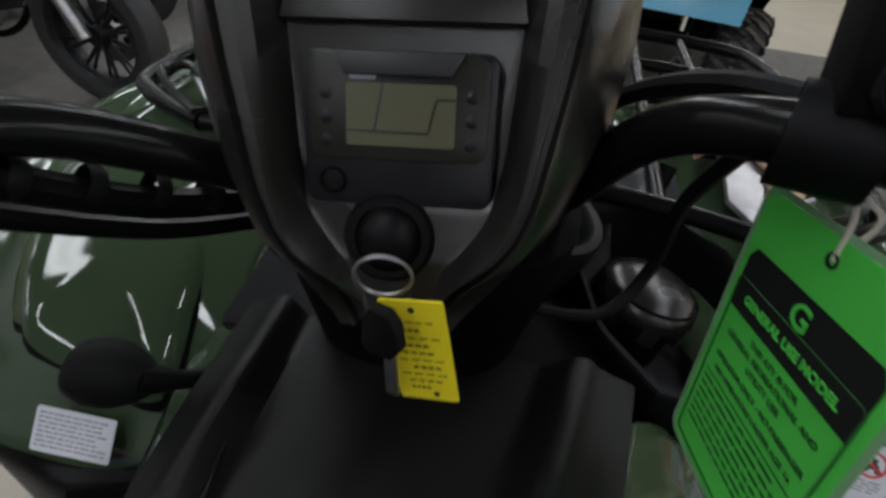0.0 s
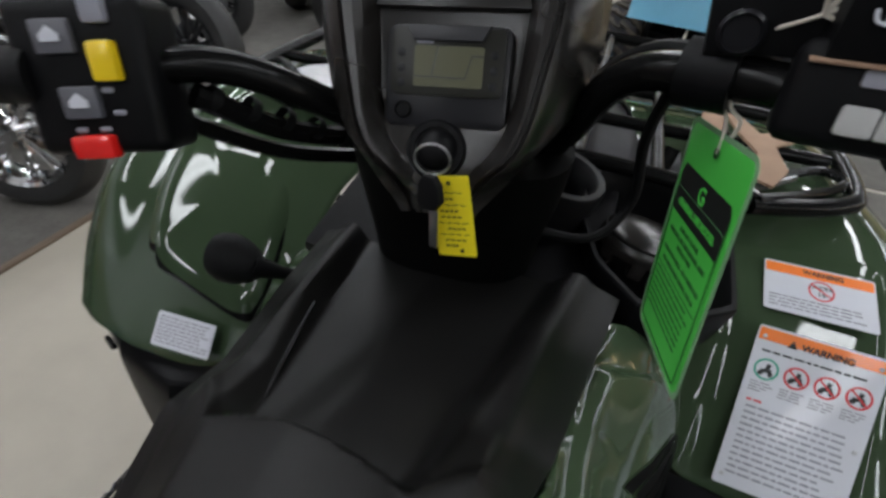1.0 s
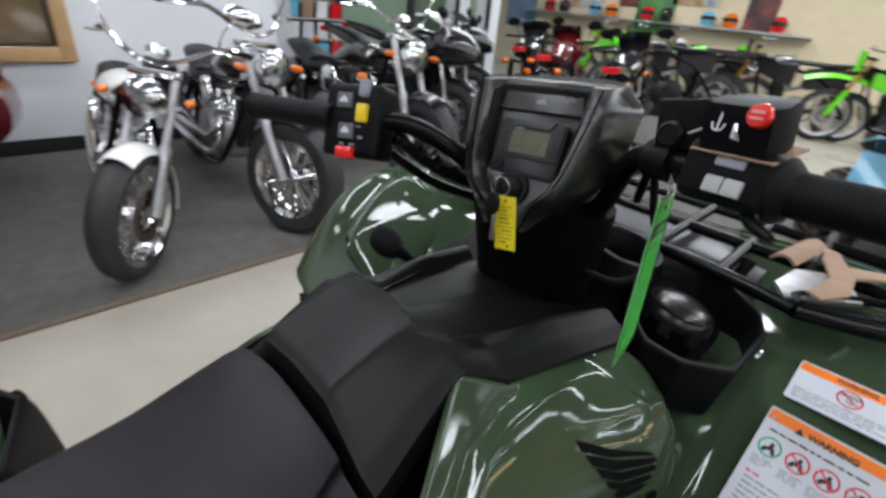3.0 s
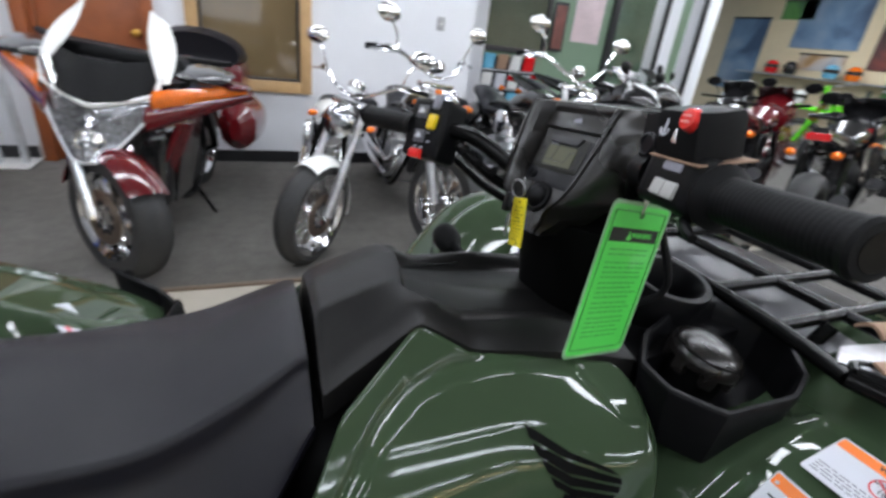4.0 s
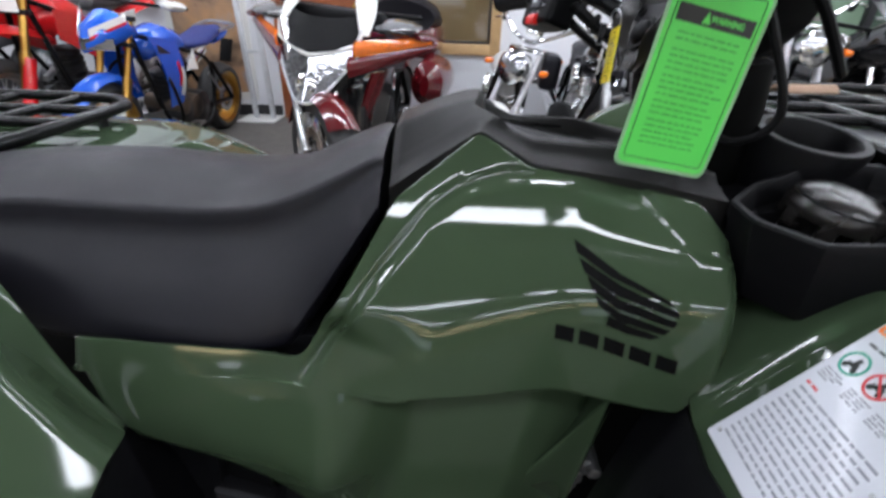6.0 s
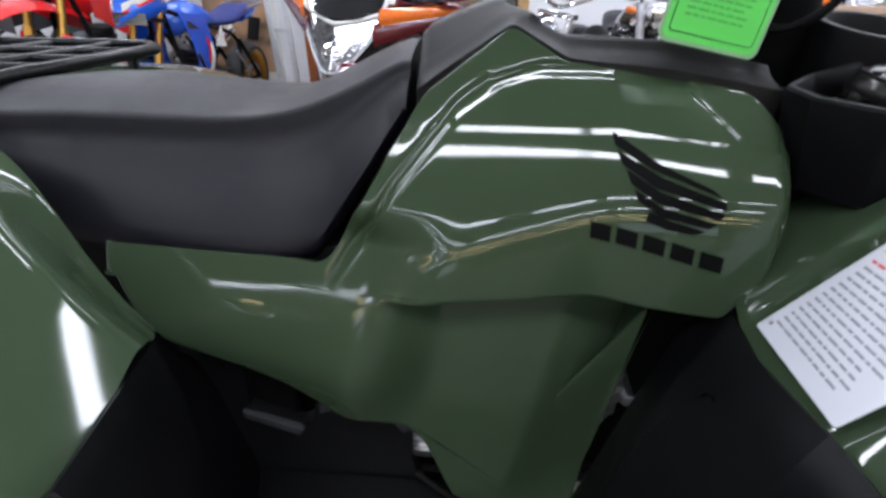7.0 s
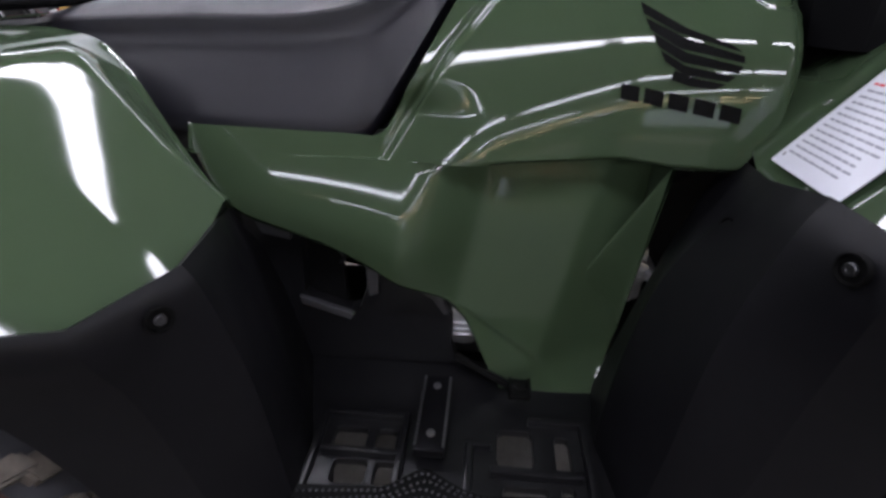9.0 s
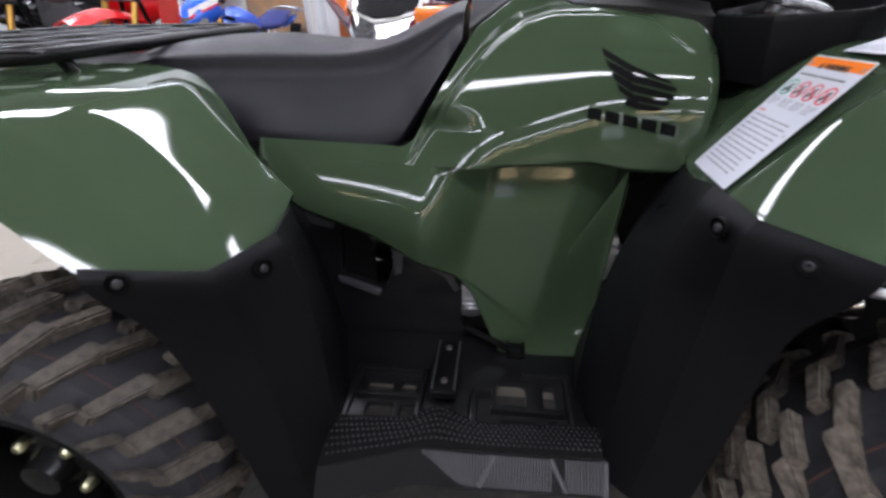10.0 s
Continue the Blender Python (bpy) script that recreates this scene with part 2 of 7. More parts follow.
def shell(fn, nu, nv, thick, bm=None, flip=False, roll=0.0):
    """A plate of some thickness over fn(u, v); roll: how far its rim turns inwards."""
    P = [[Vector(fn(i / nu, j / nv)) for j in range(nv + 1)] for i in range(nu + 1)]
    N = []
    for i in range(nu + 1):
        row = []
        for j in range(nv + 1):
            a = P[min(i + 1, nu)][j] - P[max(i - 1, 0)][j]
            b = P[i][min(j + 1, nv)] - P[i][max(j - 1, 0)]
            c = a.cross(b)
            row.append((c.normalized() if c.length > 1e-12 else Vector((0, 0, 1))) * (-1 if flip else 1))
        N.append(row)
    own = bmesh.new()
    A = [[own.verts.new(P[i][j] - (N[i][j] * roll if i in (0, nu) or j in (0, nv) else N[i][j] * 0)) for j in range(nv + 1)] for i in range(nu + 1)]
    B = [[own.verts.new(P[i][j] - N[i][j] * (thick + roll)) for j in range(nv + 1)] for i in range(nu + 1)]
    for i in range(nu):
        for j in range(nv):
            own.faces.new((A[i][j], A[i + 1][j], A[i + 1][j + 1], A[i][j + 1]))
            own.faces.new((B[i][j], B[i][j + 1], B[i + 1][j + 1], B[i + 1][j]))
    for i in range(nu):
        own.faces.new((A[i][0], B[i][0], B[i + 1][0], A[i + 1][0]))
        own.faces.new((A[i][nv], A[i + 1][nv], B[i + 1][nv], B[i][nv]))
    for j in range(nv):
        own.faces.new((A[0][j], A[0][j + 1], B[0][j + 1], B[0][j]))
        own.faces.new((A[nu][j], B[nu][j], B[nu][j + 1], A[nu][j + 1]))
    return join(bm, own)


def prism(pts, thick, m=None, bevel=0.0, bm=None, segs=2):
    """A flat polygon in xy, given thickness upwards from z = 0."""
    own = bmesh.new()
    f = own.faces.new([own.verts.new((x, y, 0)) for x, y in pts])
    r = bmesh.ops.extrude_face_region(own, geom=[f])
    bmesh.ops.translate(own, verts=[v for v in r["geom"] if isinstance(v, bmesh.types.BMVert)], vec=(0, 0, thick))
    if bevel:
        bmesh.ops.recalc_face_normals(own, faces=own.faces)
        top = [e for e in own.edges if all(v.co.z > thick * 0.9 for v in e.verts)]
        bmesh.ops.bevel(own, geom=top, offset=bevel, segments=segs, profile=0.6, affect="EDGES")
    return join(bm, own, m)


def plate(outer, holes, thick, m=None, bevel=0.0, bm=None):
    """A flat plate in xy with openings, given thickness upwards from z = 0; its upper rims are chamfered."""
    own = bmesh.new()
    edges = []
    for loop in (outer, *holes):
        vs = [own.verts.new((x, y, 0)) for x, y in loop]
        edges += [own.edges.new((a, b)) for a, b in zip(vs, vs[1:] + vs[:1])]
    fill = bmesh.ops.triangle_fill(own, edges=edges, use_beauty=True)
    r = bmesh.ops.extrude_face_region(own, geom=[f for f in fill["geom"] if isinstance(f, bmesh.types.BMFace)])
    bmesh.ops.translate(own, verts=[v for v in r["geom"] if isinstance(v, bmesh.types.BMVert)], vec=(0, 0, thick))
    bmesh.ops.recalc_face_normals(own, faces=own.faces)
    if bevel:
        rim = [e for e in own.edges if all(v.co.z > thick * 0.9 for v in e.verts) and len(e.link_faces) == 2 and e.calc_face_angle(0) > 0.8]
        bmesh.ops.bevel(own, geom=rim, offset=bevel, segments=2, profile=0.6, affect="EDGES")
    return join(bm, own, m)


def rrect(w, h, r, n=5):
    """Points of a rectangle with rounded corners, centred."""
    out = []
    for cx, cy, a0 in ((w / 2 - r, h / 2 - r, 0), (-w / 2 + r, h / 2 - r, 90), (-w / 2 + r, -h / 2 + r, 180), (w / 2 - r, -h / 2 + r, 270)):
        for k in range(n + 1):
            a = radians(a0 + 90 * k / n)
            out.append((cx + r * math.cos(a), cy + r * math.sin(a)))
    return out


def frame_on(origin, xdir, ydir):
    """A matrix with its x and y axes along the given ways, its z out of the surface."""
    x = Vector(xdir).normalized()
    y = Vector(ydir)
    y = (y - x * y.dot(x)).normalized()
    z = x.cross(y)
    return Matrix(((x.x, y.x, z.x, origin[0]), (x.y, y.y, z.y, origin[1]), (x.z, y.z, z.z, origin[2]), (0, 0, 0, 1)))


def words(name, text, size, material, parent, m, label="", bold=0.0):
    cu = bpy.data.curves.new(name, "FONT")
    cu.body, cu.size, cu.extrude, cu.offset, cu.align_x, cu.align_y = text, size, 0.0002, bold, "CENTER", "CENTER"
    tmp = new(name, cu)
    me = bpy.data.meshes.new_from_object(tmp.evaluated_get(bpy.context.evaluated_depsgraph_get()))
    bpy.data.objects.remove(tmp)
    bpy.data.curves.remove(cu)
    me.materials.clear()
    me.materials.append(material)
    ob = new(name, me)
    ob.matrix_basis = m
    ob.parent = parent
    if label:
        tagged(ob, label)
    return ob

# ---------------------------------------------------------------- the showroom
CARPET = mat("grey_carpet", (0.115, 0.108, 0.098), 0.95, scale=90, vary=0.25, bump=0.6, bump_scale=420)
PALE = mat("pale_vinyl_floor", (0.38, 0.345, 0.285), 0.38, scale=10, vary=0.07, bump=0.05, bump_scale=60, wear=0.3)
WALL = mat("white_wall_paint", (0.72, 0.73, 0.76), 0.6, scale=6, vary=0.03, bump=0.15, bump_scale=150)
CREAM = mat("cream_wall_paint", (0.72, 0.61, 0.41), 0.6, scale=6, vary=0.06, bump=0.15, bump_scale=150)
SAGE = mat("sage_green_wall", (0.17, 0.25, 0.17), 0.6, scale=6, vary=0.05, bump=0.15, bump_scale=150)
BASE = mat("black_baseboard", (0.016, 0.016, 0.018), 0.4)
DOORWOOD = mat("orange_brown_wood", (0.27, 0.075, 0.022), 0.35, scale=10, vary=0.25, coat=0.2, bump=0.08, bump_scale=80)
TRIMWOOD = mat("pale_oak_trim", (0.50, 0.32, 0.15), 0.4, scale=14, vary=0.18, bump=0.08, bump_scale=90)
PANE = mat("dark_reflecting_pane", (0.16, 0.115, 0.06), 0.05, coat=1.0, scale=3, vary=0.15)
CEIL = mat("ceiling_tile", (0.36, 0.355, 0.345), 0.8, scale=30, vary=0.05, bump=0.3, bump_scale=120)
ALUFRAME = mat("brushed_aluminium", (0.45, 0.46, 0.48), 0.35, metal=0.9, scale=30, vary=0.1)


def structure(name, bm, material, label="", category=""):
    return tagged(to_ob(name, bm, material), label, category, kind="structure")


floor = structure("floor", box(32, 24, 0.2, pose(7, 3, -0.1)), PALE, "pale smooth vinyl showroom floor", "floor")
structure("carpet", box(4.6, 16, 0.008, pose(-3.98, 3.2, 0.003), 0.002), CARPET, "grey low pile carpet under the motorcycles", "carpet")
structure("carpet_far", box(7.0, 2.1, 0.008, pose(1.93, 3.75, 0.003), 0.002), CARPET, "grey low pile carpet strip", "carpet")
# unseen carpet, run under the quad in place of its shadow; cuts floor bounce
structure("added_carpet_east", box(9.25, 16, 0.008, pose(4.725, -5.35, 0.003), 0.002), CARPET, "grey low pile carpet added in the open hall to darken the floor", "carpet")
structure("trim", box(0.030, 16, 0.012, pose(-1.665, 3.2, 0.006), 0.003), mat("brown_edge_strip", (0.14, 0.10, 0.07), 0.5), "brown edging strip between carpet and vinyl", "edging")
structure("ceiling", box(32, 24, 0.2, pose(7, 3, CEILING + 0.1)), CEIL, "pale ceiling", "ceiling")

WX = -3.93   # face of the white wall
WEND = 2.04   # where the white wall stops
west = bmesh.new()
for y0, y1, z0, z1 in ((-9, -1.54, 0, CEILING), (-1.54, -0.80, 2.06, CEILING), (-0.80, -0.44, 0, CEILING), (-0.44, 0.34, 0, 0.70), (-0.44, 0.34, 1.85, CEILING), (0.34, WEND, 0, CEILING)):
    box(0.14, y1 - y0, z1 - z0, pose(WX - 0.07, (y0 + y1) / 2, (z0 + z1) / 2), 0, 1, west)
structure("wall_west", west, WALL, "white painted showroom wall", "wall")
bb = bmesh.new()
for y0, y1 in ((-9, -1.62), (-0.72, WEND + 0.005)):
    box(0.014, y1 - y0, 0.10, pose(WX + 0.007, (y0 + y1) / 2, 0.06), 0.003, 1, bb)
structure("baseboard", bb, BASE, "black rubber baseboard", "baseboard")
door = thing("door_1", "orange-brown wooden door in its frame, shut", "door", kind="structure")
part("door_leaf", box(0.045, 0.66, 2.02, pose(WX - 0.06, -1.135, 1.015), 0.003), DOORWOOD, door)
fr = bmesh.new()
box(0.10, 0.085, 2.06, pose(WX, -1.545, 1.034), 0.006, 2, fr)
box(0.05, 0.03, 2.04, pose(WX - 0.035, -1.485, 1.024), 0.004, 2, fr)
box(0.10, 0.075, 2.06, pose(WX, -0.765, 1.034), 0.006, 2, fr)
box(0.10, 0.86, 0.075, pose(WX, -1.155, 2.085), 0.006, 2, fr)
part("door_frame", fr, DOORWOOD, door)
part("door_handle", lathe([(0.03, 0), (0.03, 0.01), (0.012, 0.014), (0.012, 0.04), (0.027, 0.05), (0.027, 0.07), (0, 0.078)], 18, pose(WX - 0.04, -0.86, 0.98, 0, 90, 0)), GOLD, door)
win = thing("window_1", "interior window with a pale wooden frame and dark glass", "window", kind="structure")
wf = bmesh.new()
for y, z, sy, sz in ((-0.475, 1.27, 0.09, 1.30), (0.370, 1.27, 0.09, 1.30), (-0.0525, 0.665, 0.755, 0.09), (-0.0525, 1.875, 0.755, 0.09)):
    box(0.09, sy, sz, pose(WX + 0.005, y, z), 0.006, 2, wf)
part("window_frame", wf, TRIMWOOD, win)
wi = bmesh.new()
for y, z, sy, sz in ((-0.42, 1.27, 0.02, 1.12), (0.315, 1.27, 0.02, 1.12), (-0.0525, 0.72, 0.70, 0.02)):
    box(0.05, sy, sz, pose(WX - 0.02, y, z), 0.003, 1, wi)
part("sash", wi, BASE, win)
part("pane", box(0.008, 0.74, 1.14, pose(WX - 0.045, -0.0525, 1.27)), PANE, win)
thing_sw = thing("light_switch", "small white wall switch plate", "switch")
part("plate", box(0.008, 0.075, 0.115, pose(WX + 0.004, 1.57, 1.31), 0.003), mat("grey_plate", (0.35, 0.35, 0.36), 0.4), thing_sw)
part("toggle", box(0.014, 0.012, 0.026, pose(WX + 0.010, 1.57, 1.31, 0, 20, 0), 0.002), WHITEPLASTIC, thing_sw)

# green offices beyond the white wall, posts, far cream wall
OX = -5.6    # face of the green office wall
structure("wall_return", box(1.7, 0.14, CEILING, pose(WX - 0.85, WEND - 0.07, CEILING / 2)), WALL, "white return wall", "wall")
structure("wall_sage", box(0.14, 4.3, CEILING, pose(OX - 0.07, 4.1, CEILING / 2)), SAGE, "sage green office wall", "wall")
win2 = thing("window_2", "office window with dark frame reflecting ceiling lights", "window", kind="structure")
part("pane", box(0.01, 1.0, 1.2, pose(OX + 0.02, 3.20, 1.78)), mat("office_pane", (0.07, 0.085, 0.065), 0.02, coat=1.0), win2)
wf = bmesh.new()
for y, z, sy, sz in ((2.67, 1.78, 0.07, 1.3), (3.73, 1.78, 0.07, 1.3), (3.20, 1.15, 1.13, 0.07), (3.20, 2.41, 1.13, 0.07)):
    box(0.06, sy, sz, pose(OX + 0.03, y, z), 0.004, 1, wf)
part("window_frame", wf, BASE, win2)
# a rack of brochures below it
br = thing("brochure_rack", "wall rack filled with printed brochures", "rack")
part("back_panel", box(0.02, 0.85, 0.95, pose(OX + 0.02, 3.22, 0.58), 0.004), DARKMETAL, br)
rb = random.Random(3)
for k in range(4):
    part("shelf", box(0.10, 0.85, 0.015, pose(OX + 0.08, 3.22, 0.16 + 0.24 * k), 0.003), ALUFRAME, br)
    for q in range(4):
        c = [PAPER, BRIGHTRED, CARDBOARD, SKYBLUE, WHITEPLASTIC, REDINK][rb.randrange(6)]
        part("brochure", box(0.02, 0.15, 0.19, pose(OX + 0.08, 2.90 + 0.205 * q, 0.27 + 0.24 * k, 0, 10, 0), 0.002), c, br)
notice = thing("notice", "pale pink paper notice on the green wall", "notice")
part("sheet", box(0.006, 0.48, 0.75, pose(OX + 0.006, 4.40, 1.72), 0.001), mat("pink_paper", (0.60, 0.48, 0.50), 0.6), notice)
frame_pic = thing("picture", "dark framed red and black picture", "picture")
part("picture_frame", box(0.03, 0.22, 0.62, pose(OX + 0.02, 3.92, 1.50), 0.004), BASE, frame_pic)
part("picture_sheet", box(0.006, 0.16, 0.54, pose(OX + 0.038, 3.92, 1.50)), mat("red_print", (0.16, 0.05, 0.04), 0.5, scale=4, vary=0.8), frame_pic)
gd = thing("door_2", "glazed office door with a dark metal frame", "door", kind="structure")
df = bmesh.new()
for y, sy in ((4.82, 0.10), (5.72, 0.10)):
    box(0.08, sy, 2.1, pose(OX + 0.03, y, 1.05), 0.004, 1, df)
box(0.08, 1.0, 0.09, pose(OX + 0.03, 5.27, 2.13), 0.004, 1, df)
part("door_frame", df, BASE, gd)
part("push_bar", tube([(OX + 0.09, 4.88, 1.02), (OX + 0.09, 5.66, 1.02)], 0.018, 8, 0), ALUFRAME, gd)
part("pane", box(0.01, 0.82, 2.05, pose(OX + 0.02, 5.27, 1.03)), mat("door_pane", (0.09, 0.14, 0.10), 0.04, coat=1.0), gd)
for x, y in ((-4.98, 5.2), (-4.66, 5.5)):
    post = thing("column", "white square column with a dark corner strip", "column", kind="structure", group="columns")
    part("shaft", box(0.24, 0.24, CEILING, pose(x, y, CEILING / 2), 0.01), WALL, post)
    part("corner_strip", box(0.05, 0.05, CEILING - 0.02, pose(x + 0.11, y - 0.12, CEILING / 2), 0.004), BASE, post)
structure("wall_north", box(32, 0.2, CEILING, pose(7, 10.6, CEILING / 2)), CREAM, "cream painted far wall", "wall")
structure("wall_south", box(32, 0.2, CEILING, pose(7, -8.9, CEILING / 2)), WALL, "white painted rear wall", "wall")
east = bmesh.new()
for y0, y1, z0, z1 in ((-9, -4.1, 0, CEILING), (-4.1, 0.9, 0, 0.6), (-4.1, 0.9, 2.7, CEILING), (0.9, 13, 0, CEILING)):
    box(0.2, y1 - y0, z1 - z0, pose(22.0, (y0 + y1) / 2, (z0 + z1) / 2), 0, 1, east)
structure("wall_east", east, mat("grey_wall_paint", (0.28, 0.28, 0.29), 0.6, scale=6, vary=0.05),  "street side wall with shop windows", "wall")
sw = thing("window_3", "wide shop window with white mullions", "window", kind="structure")
mu = bmesh.new()
for k in range(5):
    box(0.10, 0.09, 2.1, pose(21.96, -4.1 + 1.25 * k, 1.65), 0.005, 1, mu)
for z in (0.62, 1.30, 2.0, 2.68):
    box(0.10, 5.0, 0.07, pose(21.96, -1.6, z), 0.005, 1, mu)
part("mullion", mu, WALL, sw)
structure("backdrop", box(0.05, 18, 6, pose(25.0, 1.0, 1.8)), glow("daylight_outside", (0.78, 0.87, 1.0), 0.22), "bright overcast daylight outside the shop windows", "backdrop")

def print_mat(name, colours, scale, rough=0.45):
    """A printed picture: soft patches of several colours."""
    m = mat(name, colours[0], rough)
    n, l = m.node_tree.nodes, m.node_tree.links
    noise = n.new("ShaderNodeTexNoise")
    noise.inputs["Scale"].default_value, noise.inputs["Detail"].default_value, noise.inputs["Distortion"].default_value = scale, 6, 0.6
    l.new(n["Texture Coordinate"].outputs["Object"], noise.inputs["Vector"])
    ramp = n.new("ShaderNodeValToRGB")
    while len(ramp.color_ramp.elements) < len(colours):
        ramp.color_ramp.elements.new(0.5)
    for k, (e, c) in enumerate(zip(ramp.color_ramp.elements, colours)):
        e.position, e.color = 0.30 + 0.40 * k / (len(colours) - 1), (*c, 1)
    l.new(noise.outputs["Fac"], ramp.inputs["Fac"])
    l.new(ramp.outputs["Color"], n["Principled BSDF"].inputs["Base Color"])
    return m


# posters and banners on the far wall
ART = [print_mat("banner_blue", [(0.05, 0.09, 0.16), (0.16, 0.26, 0.40), (0.30, 0.38, 0.48)], 1.2), print_mat("banner_tan", [(0.10, 0.06, 0.04), (0.45, 0.28, 0.13), (0.55, 0.52, 0.50), (0.20, 0.26, 0.36)], 1.6),
       print_mat("banner_dark", [(0.02, 0.02, 0.02), (0.10, 0.05, 0.05), (0.30, 0.08, 0.06)], 2.2), print_mat("banner_green", [(0.04, 0.10, 0.04), (0.12, 0.32, 0.08), (0.06, 0.14, 0.10)], 1.8),
       print_mat("poster_rock", [(0.03, 0.025, 0.022), (0.12, 0.075, 0.045), (0.30, 0.19, 0.12), (0.42, 0.24, 0.12), (0.30, 0.27, 0.26)], 3.2), mat("poster_mauve", (0.20, 0.13, 0.14), 0.5, scale=2, vary=0.25)]
for x, z, w, h, a in ((-7.9, 1.6, 0.9, 1.5, 0), (-6.9, 2.5, 0.7, 0.35, 3), (-6.2, 2.25, 1.3, 0.9, 0), (-6.1, 1.55, 0.9, 0.3, 1), (-5.05, 2.1, 0.45, 1.2, 2), (-4.45, 1.5, 0.8, 1.0, 3), (-3.6, 2.6, 1.2, 0.6, 2), (-3.7, 1.9, 0.9, 0.6, 1), (-2.5, 2.0, 0.5, 1.5, 2), (-1.2, 2.2, 1.0, 0.5, 3), (0.4, 1.9, 1.6, 1.2, 1), (2.1, 2.1, 0.9, 1.4, 0)):
    b = thing("banner", "large printed banner hanging on the cream wall", "banner", group="banners")
    part("sheet", box(w, 0.01, h, pose(x, 10.48, z), 0.002), ART[a], b)
    part("rail", tube([(x - w / 2, 10.46, z + h / 2), (x + w / 2, 10.46, z + h / 2)], 0.015, 8, 0), BASE, b)
shelf = thing("parts_shelf", "shelf of boxed parts and helmets against the far wall", "shelf")
part("shelf_board", box(6.0, 0.35, 0.03, pose(-4.6, 10.3, 1.25), 0.004), ALUFRAME, shelf)
part("shelf_board", box(6.0, 0.35, 0.03, pose(-4.6, 10.3, 0.75), 0.004), ALUFRAME, shelf)
rnd = random.Random(5)
for k in range(14):
    c = [LIME, BRIGHTRED, GLOSSBLACK, WHITE, SKYBLUE, AMBER][k % 6]
    hm = thing("helmet", "glossy helmet on the parts shelf", "helmet", group="helmets")
    m = pose(-7.3 + 0.40 * k, 10.25, 1.28 if k % 3 else 0.78, 0, 0, rnd.uniform(-40, 40))
    part("helmet_shell", lathe([(0.10, 0), (0.125, 0.05), (0.13, 0.12), (0.11, 0.2), (0.06, 0.245), (0, 0.255)], 18, m), c, hm)
    part("visor", lathe([(0.118, 0.10), (0.136, 0.105), (0.136, 0.16), (0.116, 0.17)], 18, m @ pose(0, -0.01, 0)), GLOSSBLACK, hm)

# poster wall, rail frame and board beside the door
ph = thing("poster", "large rocky landscape poster in a white border", "poster")
part("sheet", box(0.012, 0.62, 1.75, pose(WX + 0.012, -2.20, 1.10), 0.002), ART[4], ph)
part("border", box(0.008, 0.74, 1.9, pose(WX + 0.005, -2.20, 1.10), 0.002), WHITEPLASTIC, ph)
bo = thing("notice_board", "dull mauve notice board with a white tray", "notice board")
part("board", box(0.02, 0.85, 0.9, pose(WX + 0.012, -2.98, 1.47), 0.003), ART[5], bo)
part("tray", box(0.06, 0.9, 0.04, pose(WX + 0.03, -2.98, 1.02), 0.006), WHITEPLASTIC, bo)
ld = thing("rail_stand", "white metal upright stand with cross bars beside the door", "stand")
lf = bmesh.new()
for y in (-1.86, -1.70):
    box(0.04, 0.04, 2.3, pose(WX + 0.16, y, 1.16, 2, 0, 0), 0.006, 2, lf)
for z in (0.6, 1.15, 1.7):
    box(0.02, 0.16, 0.03, pose(WX + 0.16, -1.78, z), 0.004, 1, lf)
part("upright", lf, mat("white_metal", (0.62, 0.64, 0.66), 0.4, metal=0.3), ld)
part("foot", box(0.30, 0.34, 0.012, pose(WX + 0.16, -1.78, 0.014), 0.004), WHITEPLASTIC, ld)

# ceiling fixtures
TUBE = glow("fluorescent_tube", (0.90, 0.97, 1.0), 6.0)
COLDTUBE = glow("cold_diffuser", (0.88, 0.94, 1.0), 22.0)
WARMTUBE = glow("warm_diffuser", (1.0, 0.78, 0.42), 19.0)
for lx in LAMP_ROWS:
    for ly in LAMP_STEPS:
        if lx < -5 and ly < 5:
            continue
        fx = thing("ceiling_light", "long white fluorescent ceiling fixture, lit", "ceiling light", group="ceiling lights")
        part("housing", box(0.22, 2.4, 0.06, pose(lx, ly, CEILING - 0.055), 0.01), WHITEPLASTIC, fx)
        for dx in (-0.06, 0.06):
            part("tube", tube([(lx + dx, ly - 1.15, CEILING - 0.10), (lx + dx, ly + 1.15, CEILING - 0.10)], 0.016, 8, 0), TUBE, fx)
# the rows over the rest of the hall hang on rods; white and warm tubes mixed
far_rnd = random.Random(8)
for lx in FAR_ROWS:
    for ly in [-6.0] + LAMP_STEPS:
        fx = thing("ceiling_light", "long white fluorescent ceiling fixture hanging on rods, lit", "ceiling light", group="ceiling lights")
        part("housing", box(0.26, 2.4, 0.06, pose(lx, ly, FAR_Z + 0.045), 0.01), WHITEPLASTIC, fx)
        part("diffuser", box(0.20, 2.3, 0.03, pose(lx, ly, FAR_Z), 0.006), WARMTUBE if far_rnd.random() < 0.4 and lx > 6 else COLDTUBE, fx)
        for dy in (-0.8, 0.8):
            part("rod", tube([(lx, ly + dy, FAR_Z + 0.07), (lx, ly + dy, CEILING)], 0.006, 6, 0), WHITEPLASTIC, fx)

# ---------------------------------------------------------------- the quad bike


